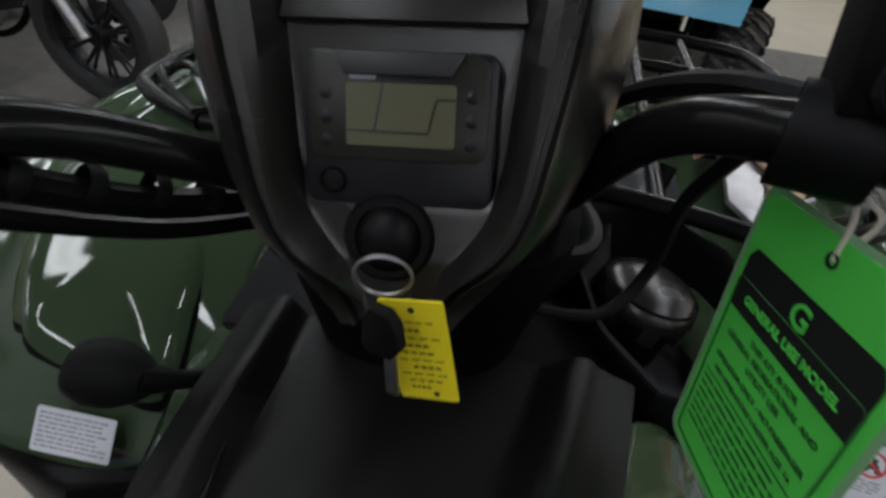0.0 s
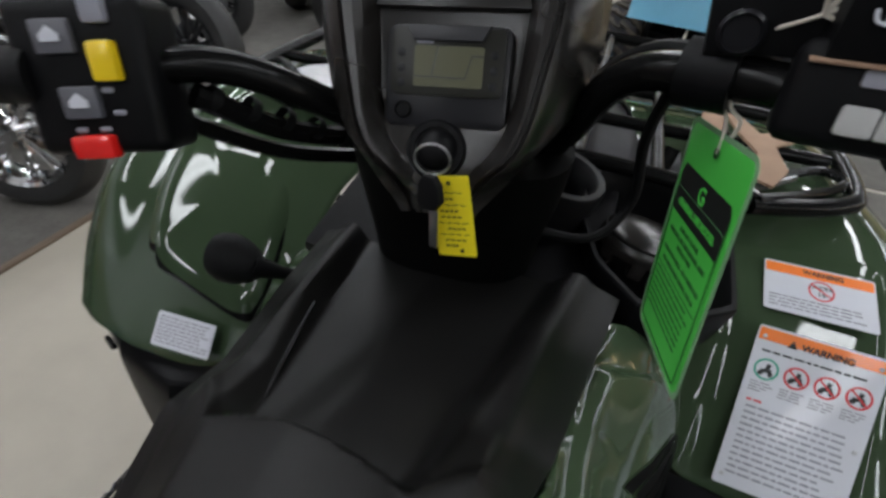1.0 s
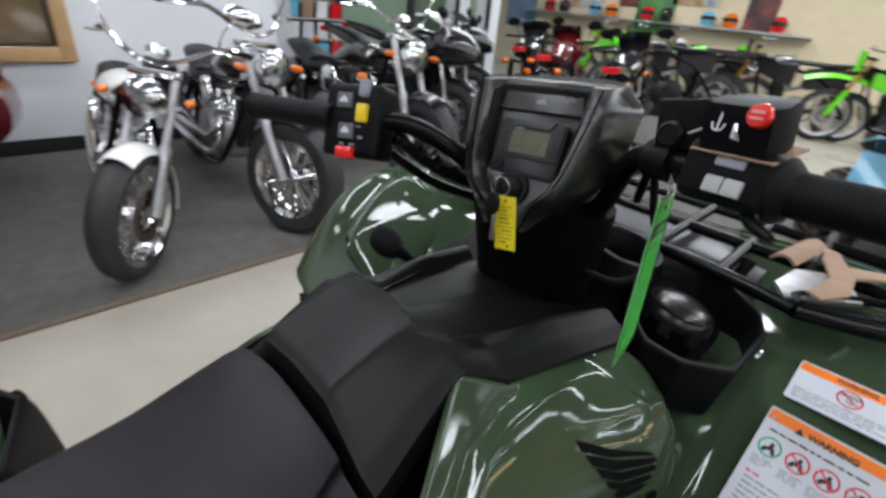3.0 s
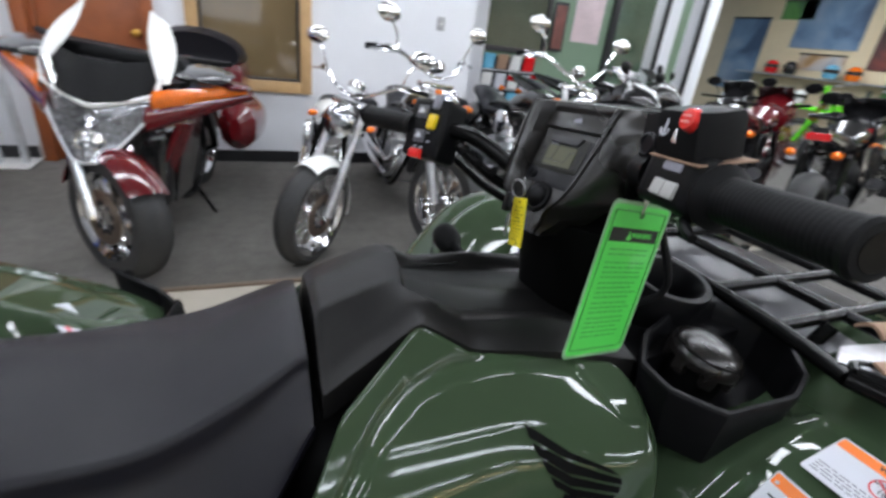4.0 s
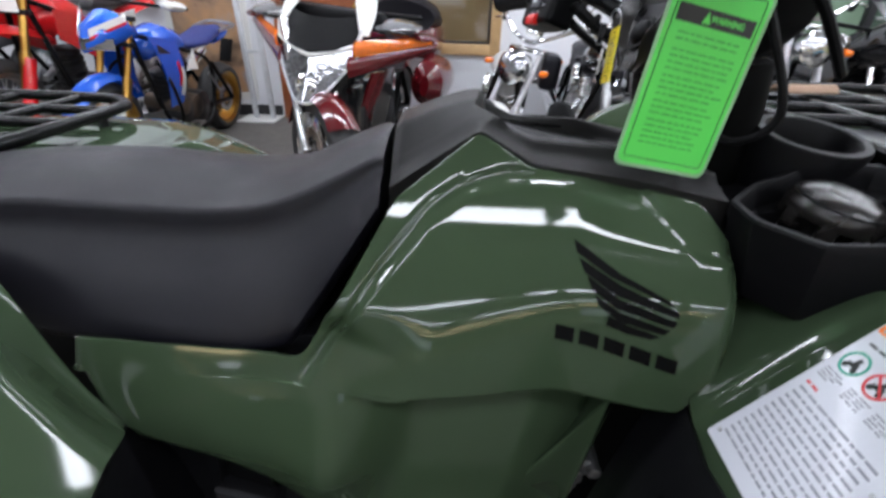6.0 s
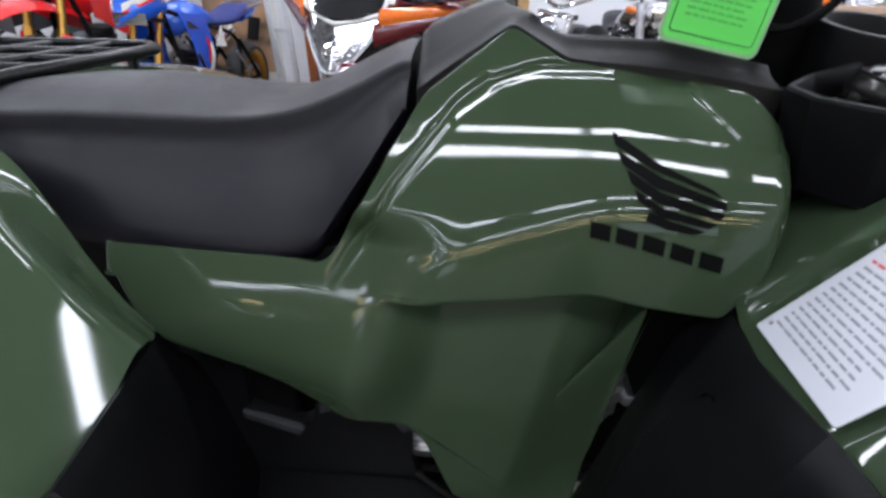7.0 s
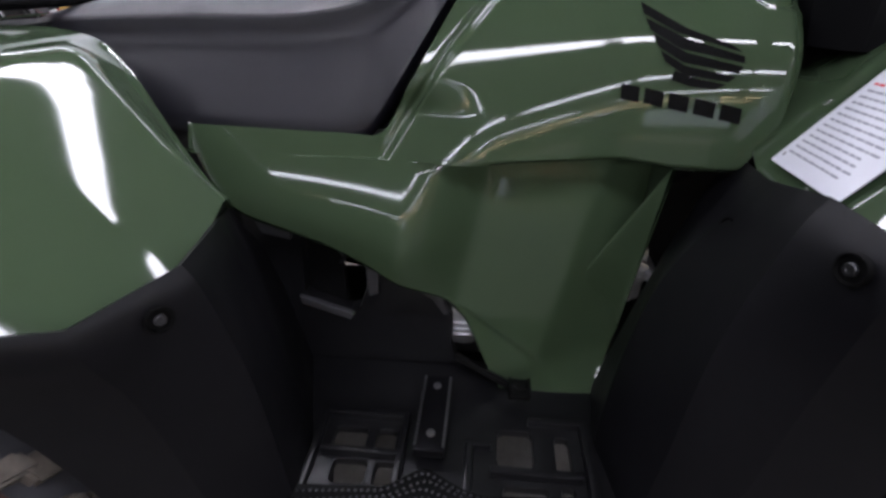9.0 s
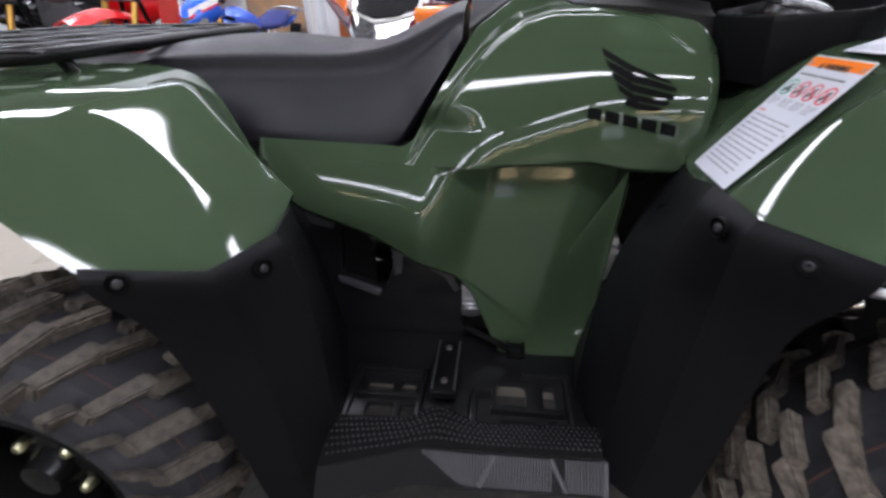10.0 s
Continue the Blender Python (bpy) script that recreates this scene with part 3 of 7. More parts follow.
def patch(ctrl, nu, nv, thick, roll=0.0, bm=None, flip=False, mirror=False, warp=None, facets=False):
    """A smooth plate through a small grid of control points."""
    C = [[Vector(p) for p in row] for row in ctrl]

    def cat(p, u):
        n = len(p) - 1
        k = min(int(u * n), n - 1)
        f = u * n - k
        p0, p1, p2, p3 = p[max(k - 1, 0)], p[k], p[k + 1], p[min(k + 2, n)]
        return 0.5 * ((2 * p1) + (p2 - p0) * f + (2 * p0 - 5 * p1 + 4 * p2 - p3) * f * f + (3 * p1 - p0 - 3 * p2 + p3) * f ** 3)

    def flat(p, u):
        n = len(p) - 1
        k = min(int(u * n), n - 1)
        return p[k].lerp(p[k + 1], u * n - k)

    def fn(u, v):
        q = cat([flat(row, v) if facets else cat(row, v) for row in C], u)
        if warp:
            q = warp(q)
        return Vector((-q.x, q.y, q.z)) if mirror else q
    return shell(fn, nu, nv, thick, bm, flip != mirror, roll)


def smooth01(v):
    v = min(1.0, max(0.0, v))
    return v * v * (3 - 2 * v)


quad = thing("quad_bike", "olive green utility quad bike with black plastics, parked on pale floor", "quad bike")

# --- seat
seat_crown = sm([(-0.72, 0.818), (-0.64, 0.834), (-0.53, 0.846), (-0.42, 0.848), (-0.32, 0.838), (-0.24, 0.831), (-0.19, 0.845), (-0.10, 0.889), (-0.05, 0.906)], 0.025)
seat_ridge = sm([(-0.72, 0.800), (-0.63, 0.815), (-0.45, 0.818), (-0.28, 0.818), (-0.19, 0.829), (-0.12, 0.858), (-0.05, 0.893)], 0.03)
seat_low = sm([(-0.72, 0.765), (-0.68, 0.755), (-0.60, 0.716), (-0.50, 0.676), (-0.45, 0.670), (-0.19, 0.664), (-0.165, 0.670), (-0.10, 0.765), (-0.04, 0.858)], 0.012)
seat_wide = sm([(-0.72, 0.148), (-0.62, 0.176), (-0.45, 0.208), (-0.22, 0.224), (-0.10, 0.186), (-0.04, 0.145)], 0.03)
secs = []
for k in range(57):
    y = -0.70 + 0.637 * k / 56
    c, r, b, w = seat_crown(y), seat_ridge(y), seat_low(y), seat_wide(y)
    q = (0.72 - 0.09 * smooth01((y + 0.62) / 0.15)) * w
    groove = smooth01((y + 0.70) / 0.12) * (1 - 0.6 * smooth01((y + 0.16) / 0.1))
    half = [(0, c), (0.25 * q, c - 0.05 * (c - r)), (0.55 * q, c - 0.28 * (c - r)), (0.8 * q, c - 0.62 * (c - r)), (0.93 * q, c - 0.86 * (c - r)), (0.985 * q, r + 0.001), (q + 0.001, r - 0.004), (q + 0.0005, r - 0.016 * groove), (q + 0.10 * (w - q), r - 0.022 * groove - 0.10 * (r - b)),
            (q + 0.50 * (w - q), r - 0.38 * (r - b)), (q + 0.85 * (w - q), r - 0.75 * (r - b)), (w, b + 0.022), (w - 0.004, b + 0.006), (w - 0.02, b)]
    e = smooth01((y + 0.70) / 0.03) * 0.10 + 0.90
    f = 1 if y < -0.078 else 1 - 0.06 * ((y + 0.078) / 0.015) ** 2
    lean = 0.05 * smooth01((y + 0.45) / 0.3)
    nar = 0.72 + 0.06 * smooth01((y + 0.45) / 0.3)
    ring = [(x * e, y, (z - b) * f + b) for x, z in half] + [(-(min(x, q) * nar + max(0.0, x - q) * 0.40) * e, y, (z - b) * f + b - lean * x) for x, z in reversed(half[1:])]
    secs.append(ring)
part("seat_base", box(0.40, 0.40, 0.10, pose(0, -0.32, 0.640), 0.02), BLACK, quad, "black plastic seat base")
part("seat", rings(secs), VINYL, quad, "matt black vinyl saddle", sharp=60)

# --- tank cover in front of the seat: a hump with a sharp front edge, then a dish between low ridges
hump_c = sm([(-0.055, 0.914), (0.0, 0.937), (0.035, 0.948), (0.06, 0.950), (0.3, 0.950)], 0.01)
dish_c = sm([(-0.04, 0.915), (0.06, 0.913), (0.10, 0.902), (0.16, 0.890), (0.32, 0.866)], 0.01)
cov_r = sm([(-0.045, 0.882), (0.0, 0.908), (0.04, 0.932), (0.062, 0.934), (0.108, 0.912), (0.21, 0.910), (0.32, 0.888)], 0.008)
cov_e = sm([(-0.045, 0.858), (-0.036, 0.866), (0.05, 0.922), (0.11, 0.890), (0.21, 0.884), (0.32, 0.868)], 0.006)
cov_x = sm([(-0.045, 0.136), (0.05, 0.124), (0.112, 0.142), (0.21, 0.160), (0.32, 0.180)], 0.01)
cov_rx = sm([(-0.045, 0.100), (0.04, 0.096), (0.06, 0.098), (0.12, 0.108), (0.21, 0.118), (0.32, 0.140)], 0.01)
secs = []
for k in range(141):
    y = -0.052 + 0.364 * k / 140
    e, x, r, rx = cov_e(y), cov_x(y), cov_r(y), cov_rx(y)
    half = []
    for j in range(27):
        a = rx * j / 26
        edge = 0.052 - 0.010 * (a / 0.07) ** 2 if a < 0.07 else 0.042 + 0.9 * (a - 0.07)
        hc = hump_c(y)
        hump = hc - 0.003 * (a / 0.062) ** 2 if a < 0.062 else hc - 0.003 - (hump_c(min(y, 0.05)) - 0.003 - cov_r(min(y, 0.05))) * (a - 0.062) / (rx - 0.062)
        wall = smooth01((a - rx + 0.030 + 0.012 * smooth01((0.2 - y) / 0.1)) / 0.024)
        dish = dish_c(y) + (r - dish_c(y)) * wall
        f = smooth01((y - edge) / 0.014)
        half.append((a, hump * (1 - f) + dish * f))
    half += [(rx + 0.005, r - 0.003), (rx + 0.009, r - 0.35 * (r - e)), (rx + 0.55 * (x - rx), r - 0.60 * (r - e)), (x, e + 0.003), (x + 0.001, e - 0.03), (0.6 * x, e - 0.06)]
    g = 1 - 0.05 * (1 - smooth01((y + 0.053) / 0.010))
    secs.append([(a, y, b * g + (1 - g) * 0.8) for a, b in half] + [(-a * 0.81, y, b * g + (1 - g) * 0.8 - 0.12 * a) for a, b in reversed(half[1:])])
part("tank_cover", rings(secs), COVER, quad, "black textured tank cover with a raised hump", sharp=40)
part("fuel_tank", box(0.32, 0.36, 0.22, pose(0.025, 0.10, 0.71), 0.05, 3), SHADEBLACK, quad, "black fuel tank under the cover")
part("cover_crease", box(0.004, 0.12, 0.004, frame_on((-0.063, 0.125, 0.893), (-0.98, -0.25, 0.0), (-0.25, 0.95, -0.12)), 0.001), STEEL_BLACK, quad)
part("dash_base", box(0.33, 0.28, 0.05, pose(0, 0.43, 0.842, 8, 0, 0), 0.01), BLACK, quad, "black plastic tray under the instrument pod")
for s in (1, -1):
    part("dark_inner_plate", box(0.012, 0.34, 0.38, pose(s * 0.195, -0.40, 0.50), 0.003), BLACK, quad, "black plate added inside the fender")

    # added near-black plates that hide the far floor and stand for shade here
    part("dark_inner_plate", box(0.010, 0.66, 0.70, pose(s * 0.165, 0.66, 0.48), 0.003), SHADEBLACK, quad, "black plate added inside the fender")
    part("dark_inner_plate", box(0.010, 0.22, 0.34, pose(s * 0.140, 0.27, 0.45), 0.003), SHADEBLACK, quad, "black plate added inside the fender")

# --- green tank shrouds and side panels
sh_top = sm([(-0.402, 0.700), (-0.150, 0.690), (-0.135, 0.700), (-0.095, 0.770), (-0.040, 0.862), (0.050, 0.924), (0.110, 0.890), (0.21, 0.884), (0.285, 0.870), (0.31, 0.835)], 0.006)
seam_z = sm([(-0.41, 0.664), (0.05, 0.666), (0.145, 0.668), (0.20, 0.662), (0.268, 0.665), (0.298, 0.720), (0.31, 0.775)], 0.004)
sh_x = sm([(0.60, 0.243), (0.66, 0.242), (0.70, 0.240), (0.75, 0.234), (0.80, 0.219), (0.83, 0.204), (0.87, 0.172), (0.90, 0.145), (0.93, 0.122)], 0.014)
low_x = sm([(0.25, 0.276), (0.33, 0.266), (0.42, 0.255), (0.52, 0.245), (0.58, 0.238), (0.62, 0.230), (0.68, 0.215)], 0.03)      # the panel under the tank's overhang
ridge_z = sm([(-0.42, 0.624), (-0.258, 0.604), (-0.16, 0.586), (-0.072, 0.562), (-0.03, 0.546), (0.05, 0.536)], 0.02)
step_z = sm([(-0.16, 0.640), (-0.128, 0.684), (-0.064, 0.778), (-0.005, 0.846), (0.034, 0.870), (0.078, 0.882), (0.153, 0.882), (0.222, 0.874), (0.268, 0.834), (0.31, 0.830)], 0.007)
low_bot = sm([(-0.405, 0.684), (-0.36, 0.600), (-0.331, 0.578), (-0.225, 0.540), (-0.168, 0.513), (-0.100, 0.474), (-0.062, 0.448), (-0.035, 0.412), (-0.012, 0.356), (0.012, 0.300), (0.035, 0.266), (0.148, 0.260), (0.170, 0.29), (0.198, 0.36), (0.206, 0.40)], 0.005)


row_low = sm([(-0.06, 0.697), (0.009, 0.722), (0.083, 0.749), (0.153, 0.772), (0.25, 0.785), (0.32, 0.785)], 0.02)     # where the tank side leans by a third
row_high = sm([(-0.06, 0.834), (0.02, 0.832), (0.117, 0.826), (0.253, 0.808), (0.32, 0.805)], 0.02)      # and by four fifths
tank_mid = sm([(-0.20, 0.204), (0.15, 0.202), (0.20, 0.213), (0.25, 0.229), (0.31, 0.234)], 0.02)      # half width at the height of 0.83
ZSTEPS = np.linspace(0.63, 0.83, 81)
TANK = []
for k in range(61):
    y = -0.42 + 0.74 * k / 60
    a, b = row_low(max(y, -0.06)), row_high(max(y, -0.06))
    lean = np.interp(ZSTEPS, (0.63, 0.662, a - 0.043, a - 0.033, a, b, b + 0.06), (0.02, 0.06, 0.16, 0.20, 0.34, 0.80, 1.0))
    TANK.append(tank_mid(y) + np.concatenate((np.cumsum((lean[1:] + lean[:-1])[::-1] * 0.5 * (ZSTEPS[1] - ZSTEPS[0]))[::-1], (0.0,))))
TANK = np.array(TANK)


def tank_side(y, z):
    """The bulging tank side, above its overhanging lower edge."""
    top = tank_mid(y) + (sh_x(z) - sh_x(0.83)) if z > 0.83 else 0.0
    f = min(59.999, max(0.0, (y + 0.42) / 0.74 * 60))
    k = int(f)
    if z > 0.83:
        return top - 0.03 * max(0.0, tank_mid(y) - 0.204) / 0.03 * smooth01((z - 0.83) / 0.06)
    return float(np.interp(z, ZSTEPS, TANK[k]) * (1 - f + k) + np.interp(z, ZSTEPS, TANK[k + 1]) * (f - k))


def flank(y, z):
    """The part below the saddle: it leans outwards down to a ridge, then drops."""
    d = z - ridge_z(y)
    lean = 0.49 * (0.735 - ridge_z(y) - 0.5 * (d + math.sqrt(d * d + 0.0012)))
    under = -0.025 - d
    lean -= 0.26 * 0.5 * (under + math.sqrt(under * under + 0.0004))
    return 0.2400 - 0.022 * smooth01((-0.02 - y) / 0.2) + lean - 0.10 * max(0.0, z - 0.735)


def blend(y, z):
    """1 under the saddle, 0 under the tank: the two forms run into one another."""
    return (1 - smooth01((y + 0.105 + 0.25 * max(0.0, 0.655 - z)) / 0.115)) * (1 - smooth01((z - 0.715) / 0.05))


def ridge_strip(y):
    return 0.006 * smooth01((y + 0.27) / 0.16) - 0.004 * smooth01((y + 0.30) / 0.2)


def shroud_x(y, z):
    a = blend(y, z)
    x = a * flank(y, z) + (1 - a) * tank_side(y, z)
    d = (z - step_z(y)) * (0.60 if y < 0.03 else 1.0)
    x += 0.006 * smooth01(-d / 0.006) * smooth01((y + 0.27) / 0.16) - 0.004 * smooth01((y + 0.30) / 0.2)     # the tank side stands out below a step
    x -= 0.0045 * math.exp(-((d - 0.004) / 0.0048) ** 2) * smooth01((y + 0.145) / 0.02) * (1 - smooth01((y - 0.20) / 0.06))      # a groove along the step
    x -= 0.012 * smooth01((y - 0.285) / 0.025) ** 2
    x -= 0.010 * (1 - smooth01((z - seam_z(y)) / 0.008)) * smooth01((y + 0.05) / 0.08)
    return x


def side_x(y, z):
    a = blend(y, z)
    x = a * flank(y, z) + (1 - a) * low_x(z) + ridge_strip(y)
    fold = y - 0.098 - 0.22 * (z - 0.46)      # the crease leans forwards as it rises
    x -= 0.42 * 0.5 * (fold + math.sqrt(fold * fold + 0.00004)) * smooth01((z - 0.27) / 0.10)
    toe = (0.435 - 0.75 * (y + 0.03)) - z      # a shallow step above the toe of the panel
    x -= 0.004 * smooth01(toe / 0.006) * smooth01((y + 0.06) / 0.03) * (1 - smooth01((y - 0.06) / 0.05))
    x -= 0.006 * (1 - smooth01((z - low_bot(y)) / 0.012))
    return x


def on_shroud(y, z, lift=0.0012):
    return Vector((shroud_x(y, z) + lift, y, z))


LOWER = 0.42     # the share of the rows below the seam


def side_skin(sx):
    def fn(u, v):
        y = -0.402 + 0.608 * u / 0.72 if u < 0.72 else 0.2065 + 0.1015 * (u - 0.72) / 0.28
        ze = seam_z(y)
        if v < LOWER:
            zb = min(low_bot(y), ze - 0.001) if u <= 0.72 else ze - 0.001
            z = zb + (ze - zb) * v / (LOWER - 0.01) if v < LOWER - 0.01 else ze
            if u <= 0.72:
                y -= 0.070 * math.exp(-((z - 0.500) / 0.060) ** 2) * smooth01((u / 0.72 - 0.50) / 0.50)
            return (sx * (side_x(y, z) if u <= 0.72 else shroud_x(y, z) - 0.004), y, min(z, ze))
        z = ze + (sh_top(y) - ze) * (v - LOWER) / (1 - LOWER)
        return (sx * shroud_x(y, z), y, z)
    return shell(fn, 190, 160, 0.004, None, sx < 0, 0.002)


def side_skin_left():
    own = side_skin(-1)
    own.transform(Matrix.Translation((0.066, 0, 0)))
    return own


for sx in (1, -1):
    part("side_panel", side_skin(sx) if sx > 0 else side_skin_left(), GREEN, quad, "glossy olive green tank side and side panel", sharp=50)

# --- fenders
FF = [
    [(0.20, 0.290, 0.738), (0.30, 0.270, 0.688), (0.40, 0.254, 0.688), (0.47, 0.256, 0.698), (0.545, 0.282, 0.698), (0.615, 0.335, 0.700)],
    [(0.20, 0.40, 0.796), (0.30, 0.392, 0.832), (0.40, 0.385, 0.828), (0.46, 0.39, 0.822), (0.535, 0.415, 0.786), (0.600, 0.44, 0.725)],
    [(0.20, 0.52, 0.826), (0.30, 0.52, 0.856), (0.40, 0.52, 0.876), (0.465, 0.52, 0.872), (0.540, 0.53, 0.828), (0.598, 0.54, 0.760)],
    [(0.18, 0.66, 0.880), (0.30, 0.66, 0.885), (0.40, 0.66, 0.888), (0.46, 0.66, 0.878), (0.532, 0.66, 0.830), (0.588, 0.66, 0.765)],
    [(0.15, 0.84, 0.875), (0.28, 0.84, 0.880), (0.38, 0.84, 0.878), (0.44, 0.84, 0.865), (0.505, 0.84, 0.815), (0.555, 0.84, 0.750)],
    [(0.10, 1.02, 0.78), (0.22, 1.02, 0.78), (0.32, 1.01, 0.775), (0.39, 1.00, 0.765), (0.450, 0.98, 0.73), (0.490, 0.96, 0.69)],
]
rear_z = sm([(-1.0, 0.792), (-0.80, 0.804), (-0.62, 0.802), (-0.515, 0.788), (-0.44, 0.752), (-0.372, 0.700), (-0.30, 0.632), (-0.27, 0.600)], 0.03)     # the rear fender along the bike
rear_crease = sm([(-1.0, 0.408), (-0.60, 0.408), (-0.524, 0.422), (-0.462, 0.438), (-0.416, 0.445), (-0.372, 0.455), (-0.30, 0.462)], 0.02)      # a soft crease along its top
rear_brow = sm([(-1.0, 0.468), (-0.546, 0.495), (-0.475, 0.514), (-0.444, 0.528), (-0.389, 0.546), (-0.338, 0.550)], 0.02)      # a second one, where it turns down outwards
rear_lean = sm([(-1.0, -0.05), (-0.60, -0.06), (-0.53, -0.20), (-0.477, -0.285), (-0.39, -0.205), (-0.30, -0.10)], 0.03)     # how far it rises inwards
rear_front = sm([(0.16, -0.372), (0.266, -0.357), (0.34, -0.308), (0.43, -0.296), (0.50, -0.296), (0.556, -0.302), (0.586, -0.345), (0.612, -0.392), (0.63, -0.402)], 0.012)     # its front edge


def rear_top(x, y, xin):
    c, d = x - rear_crease(y), x - rear_brow(y)
    flat_in = 0.03 + 0.12 * smooth01((y + 0.53) / 0.10)
    z = rear_z(y) + rear_lean(y) * (0.5 * (x - 0.40 - flat_in + math.sqrt((x - 0.40 + flat_in) ** 2 + 0.0006)))
    z -= 0.04 * (c + math.sqrt(c * c + 0.00002)) + 0.8 * max(0.0, c) ** 2 + 0.125 * (d + math.sqrt(d * d + 0.00003))
    return z - 0.10 * smooth01((xin + 0.09 - x) / 0.09) * smooth01((y + 0.52) / 0.16)


def rear_fender(left):
    def fn(u, v):
        u = 1 - (1 - u) ** 1.4
        xin = 0.17 + 0.096 * smooth01((u - 0.6) / 0.4)
        rim = max(0.56, 0.608 + 0.18 * (-1.0 + 0.6 * u + 0.425))
        x = xin + (rim - xin) * v
        y = -1.0 + (rear_front(x) + 1.0) * u
        return (0.065 - x if left else x, y, rear_top(x, y, xin))
    return shell(fn, 80, 130, 0.004, None, left, 0.002)


def sink(q, left):
    """The flat field for the labels or the lid, sunk a little into the front fender."""
    x = abs(q.x)
    inside = smooth01((x - 0.298) / 0.006) * (1 - smooth01((x - 0.446) / 0.008)) * smooth01((q.y - 0.245) / 0.006) * (1 - smooth01((q.y - (0.51 if left else 0.475)) / 0.008))
    return q - Vector((0, -0.3, 0.8)) * 0.005 * inside if not left else q


FFL = [[(x if x < 0.40 else 0.40 + (x - 0.40) * 0.80, y, z + (0.0 if x < 0.5 else 0.035)) for x, y, z in row] for row in FF]
FFL[0] = [(0.20, 0.235, 0.690), (0.30, 0.207, 0.643), (0.40, 0.200, 0.640), (0.44, 0.202, 0.645), (0.490, 0.210, 0.650), (0.530, 0.226, 0.650)]
FFL[1] = [(0.20, 0.40, 0.806), (0.30, 0.392, 0.838), (0.40, 0.385, 0.832), (0.46, 0.380, 0.826), (0.535, 0.365, 0.815), (0.575, 0.350, 0.755)]
for mir in (False, True):
    part("front_fender", patch(FFL if mir else FF, 90, 80, 0.004, 0.002, mirror=mir, flip=True, warp=lambda q, a=mir: sink(q, a)), GREEN, quad, "glossy olive green front fender", sharp=50)
    part("rear_fender", rear_fender(mir), GREEN, quad, "glossy olive green rear fender", sharp=50)
rl = frame_on((-0.266, -0.384, rear_top(0.331, -0.384, 0.25) + 0.003), (0.073, 0.068, 0.068 * -0.85), (-0.068, 0.073, 0.073 * -0.85))
rear_label = part("rear_label", prism(rrect(0.095, 0.050, 0.003), 0.001, rl), PAPER, quad, "white label with a red line on the rear fender")
part("red_line", box(0.080, 0.006, 0.0006, rl @ pose(0, -0.012, 0.0012)), REDINK, rear_label)
part("tail_deck", shell(lambda u, v: (-0.2 + 0.4 * v, -1.0 + 0.36 * u, 0.79 + 0.02 * u - 0.01 * abs(v - 0.5)), 8, 10, 0.004), BLACK, quad)
part("front_deck", shell(lambda u, v: (-0.24 + 0.48 * v, 0.55 + 0.49 * u, 0.878 - 0.10 * u ** 3), 10, 10, 0.004), mat("grey_satin_deck", (0.05, 0.05, 0.054), 0.35, scale=40, vary=0.2, bump=0.1, bump_scale=900), quad, "grey satin plastic deck under the rack")

# --- tool box lid on the left fender


def lid_surface(lift, grow):
    """The lid: even across, rounded from its lower to its upper edge."""
    def fn(u, v):
        a, b = 2 * u - 1, 2 * v - 1
        n = max(abs(a), abs(b)) / max(1e-6, (abs(a) ** 6 + abs(b) ** 6) ** (1 / 6))     # rounded corners
        t = 0.5 + 0.5 * a * n * (1 + grow)
        rim = smooth01((1 - max(abs(a), abs(b))) / 0.10)
        return (-0.314 - 0.030 * t - (0.066 + 0.010 * t) * b * n * (1 + grow), 0.270 + 0.174 * t, 0.737 + 0.106 * t + (0.0335 - 0.015 * t) * b - 0.002 * b * b + 0.022 * math.sin(math.pi * min(1, max(0, t))) + lift - 0.006 * (1 - rim))
    return shell(fn, 44, 36, 0.022, None, True, 0.0)


part("lid_gap", lid_surface(-0.007, 0.05), STEEL_BLACK, quad, "dark gap round the tool box lid")
part("lid", lid_surface(0.0, 0.0), GREEN, quad, "glossy green tool box lid", sharp=60)

BOLTHEAD = mat("dark_bolt_head", (0.07, 0.07, 0.075), 0.35, metal=0.9)
# --- black mud flaps beside the foot wells
FFLAP = [
    [(0.235, 0.294, 0.668), (0.36, 0.262, 0.686), (0.46, 0.250, 0.712), (0.545, 0.258, 0.710), (0.628, 0.318, 0.712)],
    [(0.235, 0.276, 0.640), (0.36, 0.238, 0.650), (0.47, 0.228, 0.680), (0.545, 0.244, 0.682), (0.622, 0.312, 0.684)],
    [(0.262, 0.232, 0.560), (0.36, 0.190, 0.565), (0.475, 0.200, 0.575), (0.530, 0.240, 0.582), (0.565, 0.305, 0.590)],
    [(0.272, 0.190, 0.410), (0.36, 0.165, 0.410), (0.475, 0.190, 0.410), (0.520, 0.232, 0.410), (0.545, 0.298, 0.420)],
    [(0.245, 0.168, 0.245), (0.36, 0.160, 0.245), (0.470, 0.178, 0.245), (0.510, 0.220, 0.245), (0.530, 0.285, 0.245)],
]
